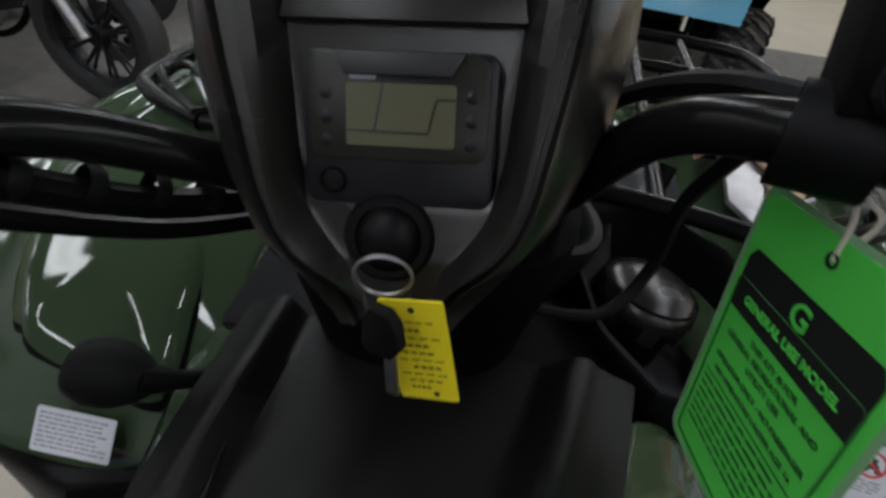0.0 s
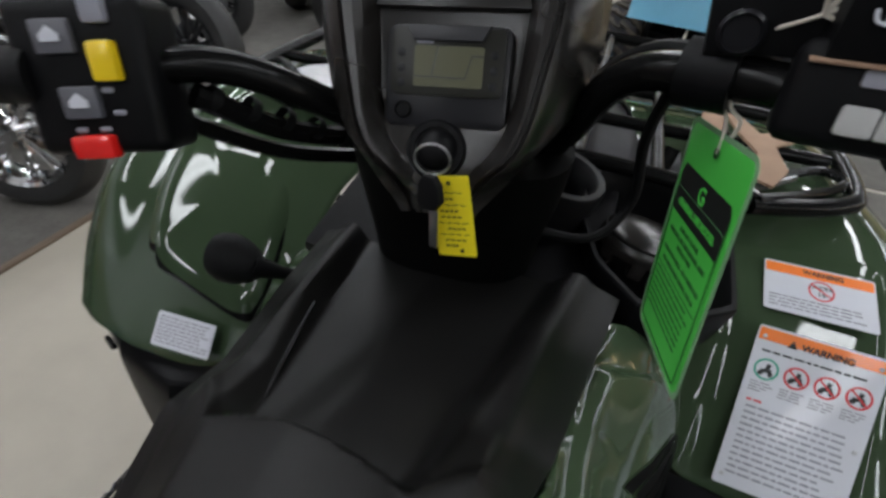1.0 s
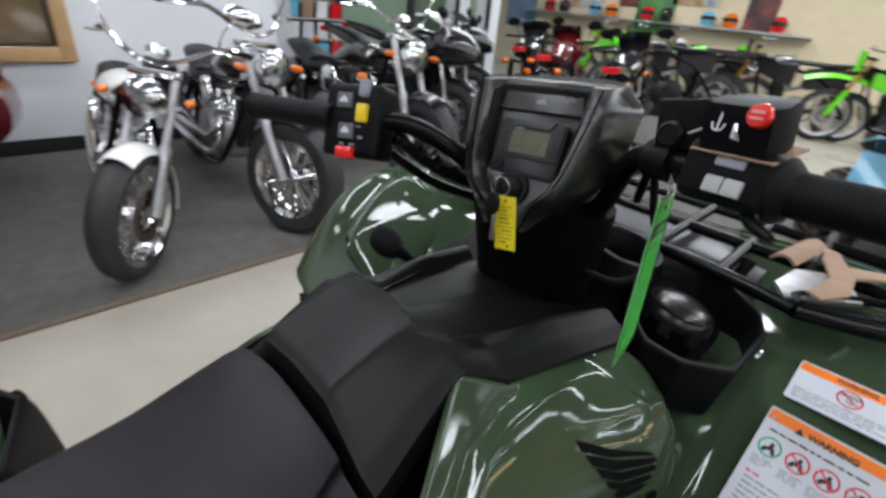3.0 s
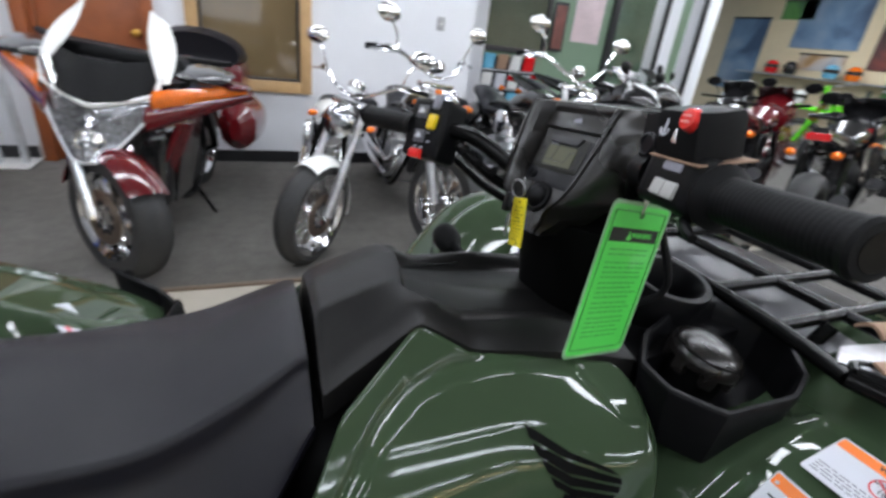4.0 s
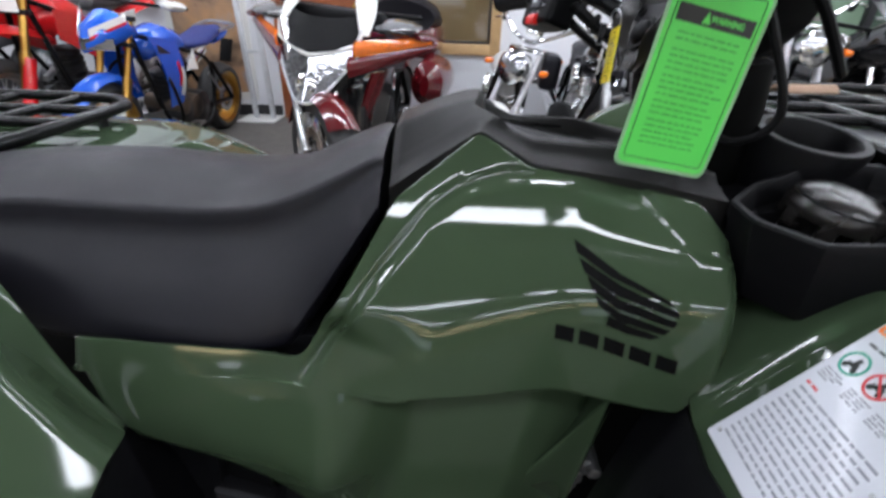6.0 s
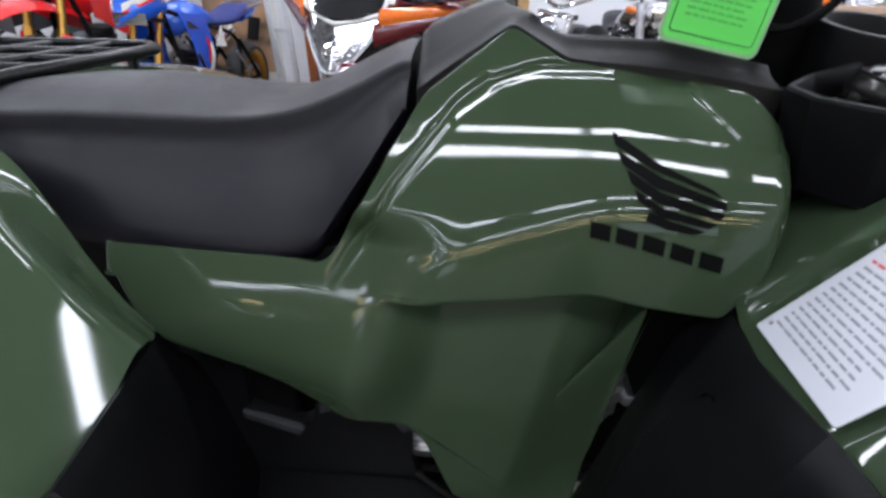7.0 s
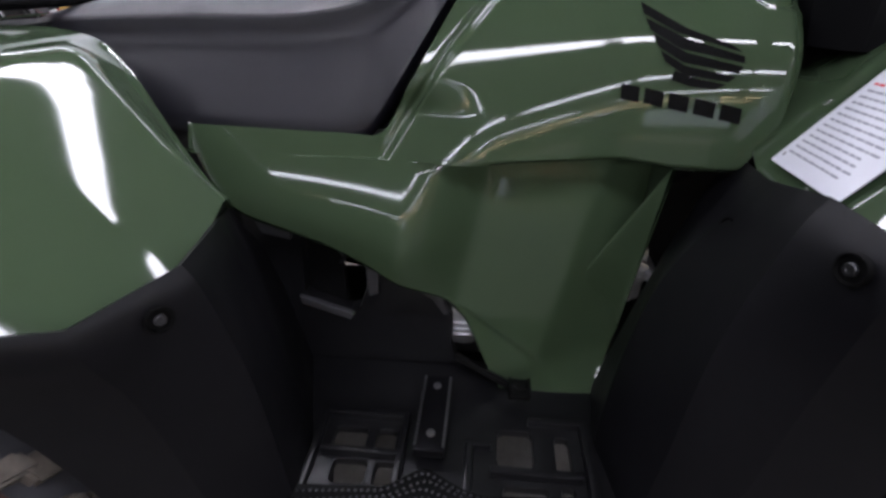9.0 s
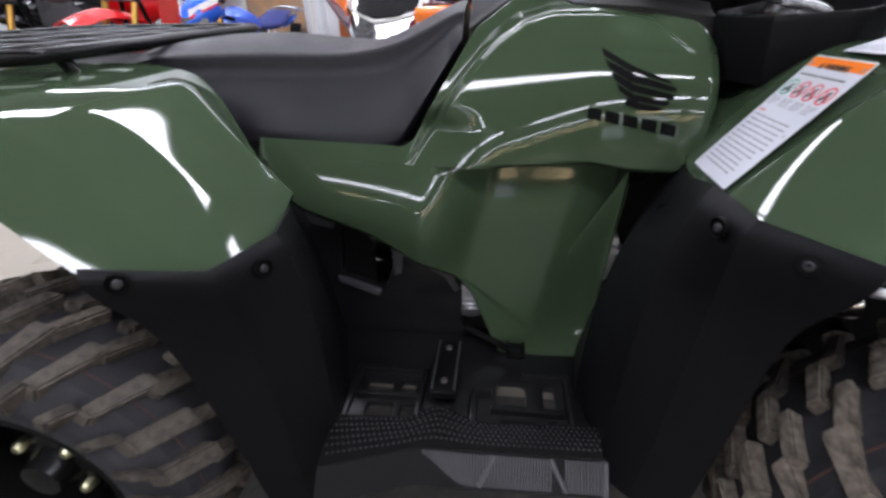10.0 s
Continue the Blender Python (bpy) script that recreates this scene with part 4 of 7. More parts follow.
RFLAP = [
    [(0.262, -0.362, 0.590), (0.385, -0.302, 0.636), (0.495, -0.270, 0.650), (0.570, -0.310, 0.643), (0.630, -0.405, 0.668)],
    [(0.258, -0.356, 0.560), (0.385, -0.294, 0.600), (0.495, -0.258, 0.622), (0.572, -0.305, 0.620), (0.632, -0.398, 0.655)],
    [(0.225, -0.350, 0.500), (0.385, -0.275, 0.505), (0.485, -0.246, 0.520), (0.550, -0.300, 0.540), (0.590, -0.378, 0.560)],
    [(0.228, -0.318, 0.370), (0.385, -0.258, 0.370), (0.482, -0.240, 0.370), (0.535, -0.290, 0.370), (0.560, -0.356, 0.370)],
    [(0.235, -0.280, 0.16), (0.385, -0.240, 0.16), (0.478, -0.238, 0.16), (0.520, -0.285, 0.16), (0.540, -0.335, 0.16)],
]
for mir in (False, True):
    s = -1 if mir else 1
    grid = [[(x if x < 0.40 else 0.40 + (x - 0.40) * 0.55, y - (0.020 if k < 2 else 0), z - (0.055 if k < 2 else 0)) for x, y, z in row] for k, row in enumerate(FFLAP)] if mir else FFLAP
    f = part("front_flap", patch(grid, 30, 40, 0.005, 0.003, mirror=mir, flip=True, facets=True), FLAP, quad, "black plastic mud flap", sharp=12)
    r = part("rear_flap", patch(RFLAP, 30, 40, 0.005, 0.003, mirror=mir, facets=True), FLAP, quad, "black plastic mud flap", sharp=12, m=pose(0.065 if mir else 0, 0, 0))
    for host, p, n in ((f, (0.522 if not mir else 0.455, 0.234 if not mir else 0.205, 0.693 if not mir else 0.625), (0.25, -0.95, 0.1)), (r, (0.530, -0.272, 0.625), (0.5, 0.8, 0.1)), (r, (0.612, -0.378, 0.655), (0.85, 0.5, 0.1))) if mir else ((f, (0.522, 0.234, 0.693), (0.25, -0.95, 0.1)), (f, (0.590, 0.282, 0.692), (0.65, -0.75, 0.1)), (f, (0.372, 0.231, 0.642), (0.0, -1, 0.3)),
                       (r, (0.530, -0.272, 0.625), (0.5, 0.8, 0.1)), (r, (0.612, -0.378, 0.655), (0.85, 0.5, 0.1))):
        lift = Vector((s * n[0], n[1], n[2])).normalized() * (0.006 if host is f else 0.017 if p[0] > 0.6 else 0.008)
        m = Matrix.Translation(Vector((s * p[0], p[1], p[2])) + lift) @ Vector((s * n[0], n[1], n[2])).to_track_quat("Z", "Y").to_matrix().to_4x4()
        # the dark ring paints the shade inside the bolt's recess
        part("bolt_recess", lathe([(0.0118, -0.003), (0.0114, 0.0016), (0.0102, 0.0018), (0.0090, -0.0005), (0, -0.0005)], 22, m), SHADEBLACK, host)
        part("bolt", lathe([(0.0048, -0.001), (0.0048, 0.0014), (0.0040, 0.0022), (0.0024, 0.0022), (0.0020, 0.0012), (0, 0.0012)], 16, m), BOLTHEAD, host, "recessed bolt head")

# --- foot wells
for s in (1, -1):
    def flat(pts):
        return [(s * a, b) for a, b in pts]

    def window(x0, x1, y0, y1, r=0.006):
        return flat([((x0 + x1) / 2 + a, (y0 + y1) / 2 + b) for a, b in rrect(x1 - x0, y1 - y0, r, 2)])
    gaps = [window(0.362, 0.398, -0.214, -0.166), window(0.362, 0.398, -0.152, -0.124), window(0.414, 0.448, -0.202, -0.156), window(0.414, 0.448, -0.144, -0.116),
            window(0.348, 0.406, 0.018, 0.068, 0.010), window(0.354, 0.408, 0.098, 0.118), window(0.434, 0.456, 0.026, 0.084), window(0.430, 0.452, 0.100, 0.118)]
    well = part("foot_well", plate(flat([(0.222, -0.33), (0.40, -0.33), (0.475, -0.25), (0.475, 0.17), (0.222, 0.17)]), gaps, 0.012, pose(0, 0, 0.282), 0.003), SATIN, quad, "black plastic foot well with drain openings")
    for x0, x1, y0, y1 in ((0.336, 0.348, -0.236, -0.116), (0.400, 0.410, -0.225, -0.112), (0.336, 0.470, -0.238, -0.228), (0.336, 0.470, -0.118, -0.108), (0.330, 0.340, 0.062, 0.142), (0.412, 0.424, 0.008, 0.130), (0.380, 0.470, -0.026, -0.014), (0.376, 0.386, -0.026, 0.010), (0.332, 0.470, 0.134, 0.146)):
        part("tray_bar", box(x1 - x0, y1 - y0, 0.016, pose(s * (x0 + x1) / 2, (y0 + y1) / 2, 0.298), 0.004, 2), SATIN, well)
    peg = box(0.135, 0.042, 0.016, pose(s * 0.345, -0.073, 0.314), 0.004)
    peg = part("foot_peg", peg, FLAP, well, "steel foot peg with toothed edges")
    teeth = bmesh.new()
    for k in range(17):
        for yy in (-0.092, -0.054):
            box(0.004, 0.0035, 0.005, pose(s * (0.285 + 0.0074 * k), yy, 0.3235), 0, 1, teeth)
    tagged(part("tooth_row", teeth, ALU, peg), "rows of small steel teeth", kind="stuff")
    for xx in (0.300, 0.385):
        part("bolt", disc(0.006, 0.004, pose(s * xx, -0.073, 0.3215), 12, 0.001), ALU, peg)
    # the dimpled outer step and its ribbed face
    edge_in = sm([(-0.245, 0.470), (-0.12, 0.462), (-0.075, 0.430), (-0.03, 0.455), (0.0, 0.464), (0.165, 0.452)], 0.01)
    edge_out = sm([(-0.245, 0.558), (-0.15, 0.525), (-0.105, 0.508), (-0.05, 0.506), (0.175, 0.500)], 0.012)
    step = part("step_bar", shell(lambda u, v: (s * (edge_in(-0.24 + 0.415 * u) * (1 - v) + edge_out(-0.24 + 0.415 * u) * v), -0.24 + 0.415 * u, 0.316 - 0.012 * v ** 3), 40, 8, 0.02, None, s > 0), SHADEBLACK, quad, "dimpled black step edge")
    dim = bmesh.new()
    for i in range(52):
        for j in range(6):
            y = -0.235 + 0.0079 * i
            v = 0.1 + 0.14 * j
            x = edge_in(y) * (1 - v) + edge_out(y) * v
            lathe([(0.0024, 0), (0.0016, 0.0020), (0, 0.0026)], 5, pose(s * x, y + (0.004 if j % 2 else 0), 0.3155 - 0.012 * v ** 3), dim)
    tagged(part("grip_stud", dim, GREYTRIM, step), "rows of small grip studs", kind="stuff")
    lip = part("step_lip", shell(lambda u, v: (s * (edge_out(-0.24 + 0.42 * u) + 0.002 + 0.034 * v), -0.24 + 0.42 * u, 0.305 - 0.042 * v), 40, 4, 0.012, None, s > 0), BLACK, quad, "black lip of the step")
    ribs = bmesh.new()
    for k in range(60):
        y = -0.090 + 0.0045 * k
        if 0.100 < y < 0.120:
            continue
        x = edge_out(y)
        tall = 0.044 * smooth01((y + 0.11) / 0.09)
        box(tall, 0.0024, 0.006, Matrix.Translation((s * (x + 0.003 + tall * 0.39), y, 0.3035 - tall * 0.40)) @ Matrix.Rotation(s * radians(48), 4, "Y"), 0, 1, ribs)
    for y, turn in ((0.006, -28), (0.110, 28), (0.178, 0)):
        part("rib_bar", box(0.050, 0.008, 0.007, Matrix.Translation((s * (edge_out(y) + 0.0205), y, 0.2856)) @ Matrix.Rotation(s * radians(48), 4, "Y") @ Matrix.Rotation(s * radians(turn), 4, "Z"), 0.002, 1), RIBGLINTGREY, lip)
    tagged(part("rib", ribs, RIBGLINTGREY, lip), "grey ribbed facing", kind="stuff")

# --- what shows between the panels: covers, engine, linkage
for s in (1, -1):
    side = frame_on((s * 0.196, 0, 0), (0, s, 0), (0, 0, 1))     # x along the bike, y up, z outwards
    flipped = [1, -1][s < 0]
    cover = [(-0.37, 0.25), (-0.37, 0.575), (-0.318, 0.556), (-0.285, 0.545), (-0.215, 0.518), (-0.185, 0.494), (-0.130, 0.476), (-0.090, 0.456), (-0.066, 0.430), (-0.056, 0.400), (-0.058, 0.340), (-0.040, 0.25)]
    gap = [(-0.282, 0.530), (-0.292, 0.428), (-0.280, 0.418), (-0.222, 0.396), (-0.206, 0.402), (-0.192, 0.440), (-0.188, 0.474), (-0.206, 0.500)]
    cov = part("engine_cover", plate([(flipped * a, b) for a, b in cover], [[(flipped * a, b) for a, b in gap]], 0.024, side, 0.005), SATIN, quad, "black plastic engine side cover with an opening")
    # rims in a lighter grey: highlights on the cover's edges put into colour
    part("cover_rim_glint", prism([(flipped * a, b) for a, b in ((-0.300, 0.424), (-0.298, 0.410), (-0.222, 0.382), (-0.214, 0.394))], 0.010, side @ pose(0, 0, 0.022), 0.003), RIBGLINTGREY, cov)
    part("cover_rim_glint", prism([(flipped * a, b) for a, b in ((-0.188, 0.480), (-0.186, 0.430), (-0.172, 0.436), (-0.168, 0.476), (-0.174, 0.482))], 0.010, side @ pose(0, 0, 0.022), 0.003), RIBGLINTGREY, cov)
    part("cover_rim_glint", prism([(flipped * a, b) for a, b in ((-0.190, 0.486), (-0.182, 0.474), (-0.128, 0.456), (-0.088, 0.430), (-0.070, 0.400), (-0.060, 0.404), (-0.072, 0.436), (-0.096, 0.456), (-0.134, 0.474))], 0.008, side @ pose(0, 0, 0.022), 0.003), RIBGLINTGREY, cov)
    part("cover_rim_glint", prism([(flipped * a, b) for a, b in ((-0.345, 0.560), (-0.338, 0.538), (-0.296, 0.528), (-0.294, 0.540))], 0.012, side @ pose(0, 0, 0.022), 0.003), RIBGLINTGREY, cov)
    tubes = bmesh.new()
    tube([(s * 0.228, -0.235, 0.53), (s * 0.226, -0.215, 0.505), (s * 0.228, -0.20, 0.525), (s * 0.222, -0.19, 0.50)], 0.004, 6, 4, tubes)
    tube([(s * 0.226, -0.225, 0.49), (s * 0.226, -0.205, 0.515)], 0.003, 6, 0, tubes)
    part("linkage", tubes, DARKMETAL, quad)
    eng = bmesh.new()
    box(0.30 if s > 0 else 0.02, 0.34, 0.30, pose(0.0 if s > 0 else -0.15, 0.03, 0.40), 0.02, 2, eng)
    part("engine_block", eng, DARKMETAL, quad)
    fitting = part("valve_body", box(0.036, 0.05, 0.09, pose(s * 0.176, 0.205, 0.470), 0.008), ALU, quad, "bare cast aluminium fitting")
    for y, z, r, h in [(0.195, 0.505, 0.022, 0.040), (0.218, 0.488, 0.018, 0.045), (0.190, 0.468, 0.016, 0.050), (0.208, 0.445, 0.014, 0.040), (0.235, 0.488, 0.010, 0.055), (0.188, 0.425, 0.011, 0.03)]:
        part("port", disc(r, h, pose(s * 0.165, y - 0.004, z - 0.004, 0, 90 * s, 0), 10, 0.003), ALU, fitting)
    for k in range(5):
        part("screw", disc(0.005, 0.012, pose(s * 0.202, 0.192 + 0.011 * (k % 3), 0.512 - 0.018 * k, 0, 90 * s, 0), 6), ALU, fitting)
    case = bmesh.new()
    disc(0.04, 0.03, pose(s * 0.185, -0.040, 0.372, 0, 90 * s, 0), 18, 0.006, case)
    for k in range(3):
        box(0.02, 0.045, 0.006, pose(s * 0.21, -0.034, 0.356 + 0.011 * k), 0.002, 1, case)
    part("crank_case", case, ALU, quad)
    lever = tube([(s * 0.24, -0.05, 0.330), (s * 0.265, 0.0, 0.322), (s * 0.29, 0.045, 0.318)], 0.007, 8, 4)
    box(0.034, 0.034, 0.012, pose(s * 0.295, 0.050, 0.322), 0.004, 2, lever)
    for dy in (-0.014, 0.014):
        box(0.030, 0.005, 0.012, pose(s * 0.297, 0.050 + dy, 0.330), 0.002, 1, lever)
    part("brake_pedal", lever, STEEL_BLACK, quad)

# --- frame tubes, under floor
fr = bmesh.new()
for s in (1, -1):
    tube([(s * 0.14, -0.75, 0.42), (s * 0.15, -0.3, 0.26), (s * 0.15, 0.3, 0.25), (s * 0.12, 0.75, 0.42), (s * 0.10, 0.9, 0.70)], 0.016, 8, 6, fr)
    tube([(s * 0.10, 0.30, 0.30), (s * 0.08, 0.35, 0.60), (s * 0.06, 0.36, 0.90)], 0.016, 8, 4, fr)
    tube([(s * 0.12, -0.7, 0.45), (s * 0.11, -0.6, 0.72), (s * 0.11, -0.2, 0.66)], 0.014, 8, 4, fr)
    for y in (-0.67, 0.61):
        tube([(s * 0.12, y - 0.06, 0.32), (s * 0.36, y, 0.30)], 0.013, 8, 0, fr)
        tube([(s * 0.12, y + 0.08, 0.34), (s * 0.36, y, 0.30)], 0.013, 8, 0, fr)
part("frame", fr, STEEL_BLACK, quad)
for s in (1, -1):
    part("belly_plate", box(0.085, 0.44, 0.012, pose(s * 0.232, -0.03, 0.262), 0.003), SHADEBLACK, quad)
under = bmesh.new()
box(0.30, 0.95, 0.02, pose(0, 0, 0.235), 0.005, 2, under)
part("skid_plate", under, BLACK, quad)
for s in (1, -1):
    damper = part("shock_absorber", tube([(s * 0.30, 0.56, 0.72), (s * 0.40, 0.505, 0.545)], 0.017, 12, 0), ALU, quad, "bright metal shock absorber")
    part("lower_eye", disc(0.020, 0.034, pose(s * 0.405, 0.485, 0.535, 90, 0, 0), 16, 0.004), CHROME, damper)
    part("spring", tube([(s * (0.31 + 0.0016 * k) + 0.026 * math.cos(k * 0.9), 0.555 - 0.0009 * k + 0.026 * math.sin(k * 0.9), 0.705 - 0.0028 * k) for k in range(50)], 0.005, 6, 2), STEEL_BLACK, damper, "black coil spring")
radiator = box(0.34, 0.05, 0.30, pose(0, 0.47, 0.60), 0.006)
part("radiator", radiator, DARKMETAL, quad)

# --- wheels
def atv_wheel(x, y, width, s):
    r, rim = 0.270, 0.138
    h = width / 2
    m = pose(s * x, y, 0.277, 0, 90 * s, 0)
    prof = [(rim, -h * 0.82), (rim + 0.012, -h * 0.95), (rim + 0.05, -h * 1.02), (r - 0.055, -h * 0.98), (r - 0.03, -h * 0.80), (r - 0.022, -h * 0.4), (r - 0.020, 0),
            (r - 0.022, h * 0.4), (r - 0.03, h * 0.80), (r - 0.055, h * 0.98), (rim + 0.05, h * 1.02), (rim + 0.012, h * 0.95), (rim, h * 0.82)]
    wheel = part("wheel", lathe([(rim * 1.0, -h * 0.80), (rim * 0.90, -h * 0.5), (rim * 0.86, 0), (rim * 0.88, h * 0.1), (rim * 0.70, h * 0.16), (0.085, h * 0.30), (0.060, h * 0.55), (0.040, h * 0.62), (0.030, h * 0.85), (0, h * 0.88)], 40, m), STEEL_BLACK, quad, "black steel wheel")
    rl = lathe([(rim + 0.006, h * 0.90), (rim - 0.004, h * 0.93), (rim - 0.014, h * 0.86), (rim - 0.016, h * 0.3), (rim - 0.02, h * 0.1), (rim, h * 0.1), (rim + 0.006, h * 0.90)], 40, m)
    part("rim", rl, STEEL_BLACK, wheel)
    for k in range(4):
        a = radians(45 + 90 * k)
        part("wheel_nut", lathe([(0.011, 0), (0.011, 0.014), (0.007, 0.020), (0, 0.021)], 8, m @ pose(0.056 * math.cos(a), 0.056 * math.sin(a), h * 0.55)), ZINC, wheel, "yellowish zinc wheel nut")
    tyre = part("tyre", lathe(prof, 64, m), TYRE, wheel, "dusty knobbly tyre")
    rnd = random.Random(11)
    n = 22
    for hz in (-0.62, -0.22, 0.22, 0.62):
        part("tread_line", lathe([(r - 0.0225 - 0.012 * hz * hz + d, h * hz + 0.003 * e) for d, e in ((0.0, -1), (0.0012, 0), (0.0, 1))], 64, m), TYRELINE, tyre, "faded red moulding line")
    rows = ((-0.06, 0.50, 0.00, 0.010), (0.40, 0.98, 0.48, 0.036), (0.90, 1.06, 0.12, 0.060))    # inner, shoulder and side blocks: from, to, shift, drop at the outer end
    for kind, (h0, h1, shift, drop) in enumerate(rows):
        for side in (-1, 1):
            meshes = []
            for k in range(n):
                a = 2 * math.pi * (k + shift + (0.5 if side > 0 else 0)) / n
                if len(meshes) < 5:
                    wd = rnd.uniform(0.015, 0.022) if kind < 2 else rnd.uniform(0.010, 0.016)
                    sk = rnd.uniform(0.026, 0.042) * side
                    sec = []
                    for hz, al, low in ((h0, 0.0, 0.004 if kind < 2 else 0.028), (h1, sk, drop)):
                        for top in (0, 1):
                            rr2 = r - 0.020 - low + (0.026 if top else -0.012)
                            out = side * h * hz + (side * 0.010 if top and kind == 2 else 0)
                            t = rnd.uniform(0.66, 0.84) if top else 1.0
                            sec.append([(rr2 * math.cos((al + d * wd * t) / r), rr2 * math.sin((al + d * wd * t) / r), out) for d in (-1, 1)])
                    own = bmesh.new()
                    (a0, a1), (b0, b1), (c0, c1), (d0, d1) = [[own.verts.new(p) for p in q] for q in sec]
                    for f in ((a0, a1, b1, b0), (c1, c0, d0, d1), (b0, b1, d1, d0), (a0, b0, d0, c0), (a1, c1, d1, b1), (a0, c0, c1, a1)):
                        own.faces.new(f)
                    bmesh.ops.bevel(own, geom=list(own.edges), offset=0.0035, segments=2, affect="EDGES")
                    ob = part("tread_lug", own, LUGDUSTY if rnd.random() < (0.9 if y > 0 else 0.25) else LUGTOP, tyre, sharp=25, m=m @ Matrix.Rotation(a, 4, "Z"))
                    meshes.append(ob.data)
                else:
                    ob = new("tread_lug", meshes[rnd.randrange(5)])
                    ob.matrix_basis = m @ Matrix.Rotation(a + rnd.uniform(-0.012, 0.012), 4, "Z")
                    ob.parent = tyre


for s in (1, -1):
    atv_wheel(0.505, 0.61, 0.21, s)
    atv_wheel(0.500, -0.655, 0.25, s)

# --- instrument pod
def face_y(z):
    return 0.275 + 0.48 * (z - 1.077)


pod_w = sm([(0.978, 0.034), (1.0, 0.062), (1.03, 0.090), (1.06, 0.103), (1.09, 0.110), (1.118, 0.111), (1.142, 0.086)], 0.006)
pod_a = sm([(0.978, 0.012), (1.008, 0.024), (1.03, 0.042), (1.05, 0.050), (1.142, 0.057)], 0.006)
pod_g = sm([(0.978, 0.018), (1.008, 0.032), (1.03, 0.053), (1.05, 0.061), (1.10, 0.071), (1.142, 0.077)], 0.006)
pod_back = sm([(0.962, 0.33), (0.984, 0.37), (1.02, 0.43), (1.08, 0.45), (1.142, 0.42)], 0.02)
secs, shade = [], []
for k in range(57):
    z = 0.978 + 0.164 * k / 56
    w, a, g, yf = pod_w(z), pod_a(z), pod_g(z), face_y(z)
    rise = 0.022 * smooth01((z - 0.982) / 0.045)
    deep = 0.010 * smooth01((z - 1.035) / 0.012) * (1 - 0.6 * smooth01((z - 1.125) / 0.012))
    g = min(g, w - 0.010)
    half = [(0, yf + deep), (a * 0.9, yf + deep), (a, yf + deep - 0.002), (a + 0.3 * (g - a), yf - rise * 0.75), (a + 0.6 * (g - a), yf - rise), (g - 0.002, yf - rise), (g - 0.001, yf - rise + 0.004),
            (g + 0.0015, yf - rise + 0.004), (g + 0.003, yf - rise - 0.001), (g + 0.25 * (w - g), yf - rise * 0.90), (g + 0.6 * (w - g), yf - rise * 0.1), (w - 0.005, yf + 0.026), (w, yf + 0.036), (w - 0.001, yf + 0.044), (w - 0.007, yf + 0.046), (w * 0.5, yf + 0.046)]
    shade.append([(x, y, z) for x, y in ((w - 0.008, yf + 0.045), (w * 0.90, yf + 0.07), (w * 0.72, pod_back(z) - 0.03), (w * 0.4, pod_back(z)))] + [(-x, y, z) for x, y in ((w * 0.4, pod_back(z)), (w * 0.72, pod_back(z) - 0.03), (w * 0.90, yf + 0.07), (w - 0.008, yf + 0.045))])
    secs.append([(x, y, z) for x, y in half] + [(-x, y, z) for x, y in reversed(half[1:])])
pod = part("instrument_pod", rings(secs), POD, quad, "dark satin plastic instrument pod with raised ribs", sharp=32)
# the bar stands turned a little to the left, about the raked steering column
STEER = Matrix.Translation((0, 0.285, 1.05)) @ Matrix.Rotation(radians(10), 4, Vector((0, -0.45, 0.89))) @ Matrix.Translation((0, -0.285, -1.05))
pod.matrix_basis = STEER
# coloured nearly black for the shade behind the pod
part("pod_back", rings(shade), SHADEBLACK, pod, "black back of the instrument pod, shade put into its colour")
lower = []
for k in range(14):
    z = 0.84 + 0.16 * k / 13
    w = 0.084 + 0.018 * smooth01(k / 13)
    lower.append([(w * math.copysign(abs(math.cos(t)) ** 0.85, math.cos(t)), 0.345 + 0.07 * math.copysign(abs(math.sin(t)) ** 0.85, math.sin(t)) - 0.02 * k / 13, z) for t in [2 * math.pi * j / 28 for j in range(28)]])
# the shade under the pod is put into this shroud's near-black colour
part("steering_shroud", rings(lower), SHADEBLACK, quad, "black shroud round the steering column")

FACE = frame_on((0, face_y(1.068) + 0.0075, 1.068), (1, 0, 0), (0, 0.48, 1))


def face_m(x, h, lift=0.0):
    """A place on the pod's face: x across, h up from the display's middle."""
    return FACE @ pose(x, h, lift)


meter = part("meter", prism(rrect(0.090, 0.070, 0.007), 0.010, face_m(0, -0.004, -0.002), 0.003), BEZEL, pod, "black display housing")
part("display_window", prism(rrect(0.082, 0.046, 0.006), 0.0015, face_m(0, 0.006, 0.008), 0.0006), mat("smoked_window", (0.014, 0.014, 0.011), 0.35, spec=0.25), meter)
part("screen", prism(rrect(0.050, 0.0275, 0.0015), 0.0012, face_m(0.001, 0.003, 0.0093)), SCREEN, meter, "blank olive grey display screen")
ln = bmesh.new()
for (x0, y0), (x1, y1) in (((-0.0245, -0.0070), (0.0125, -0.0075)), ((-0.012, -0.0070), (-0.008, 0.0135)), ((0.0125, -0.0075), (0.0165, 0.0075)), ((0.0165, 0.0075), (0.0248, 0.0075))):
    d = Vector((x1 - x0, y1 - y0))
    box(d.length + 0.0008, 0.0009, 0.0004, face_m(0.001 + (x0 + x1) / 2, 0.003 + (y0 + y1) / 2, 0.0107) @ Matrix.Rotation(math.atan2(d.y, d.x), 4, "Z"), 0, 1, ln)
part("screen_line", ln, SCREENLINE, meter)
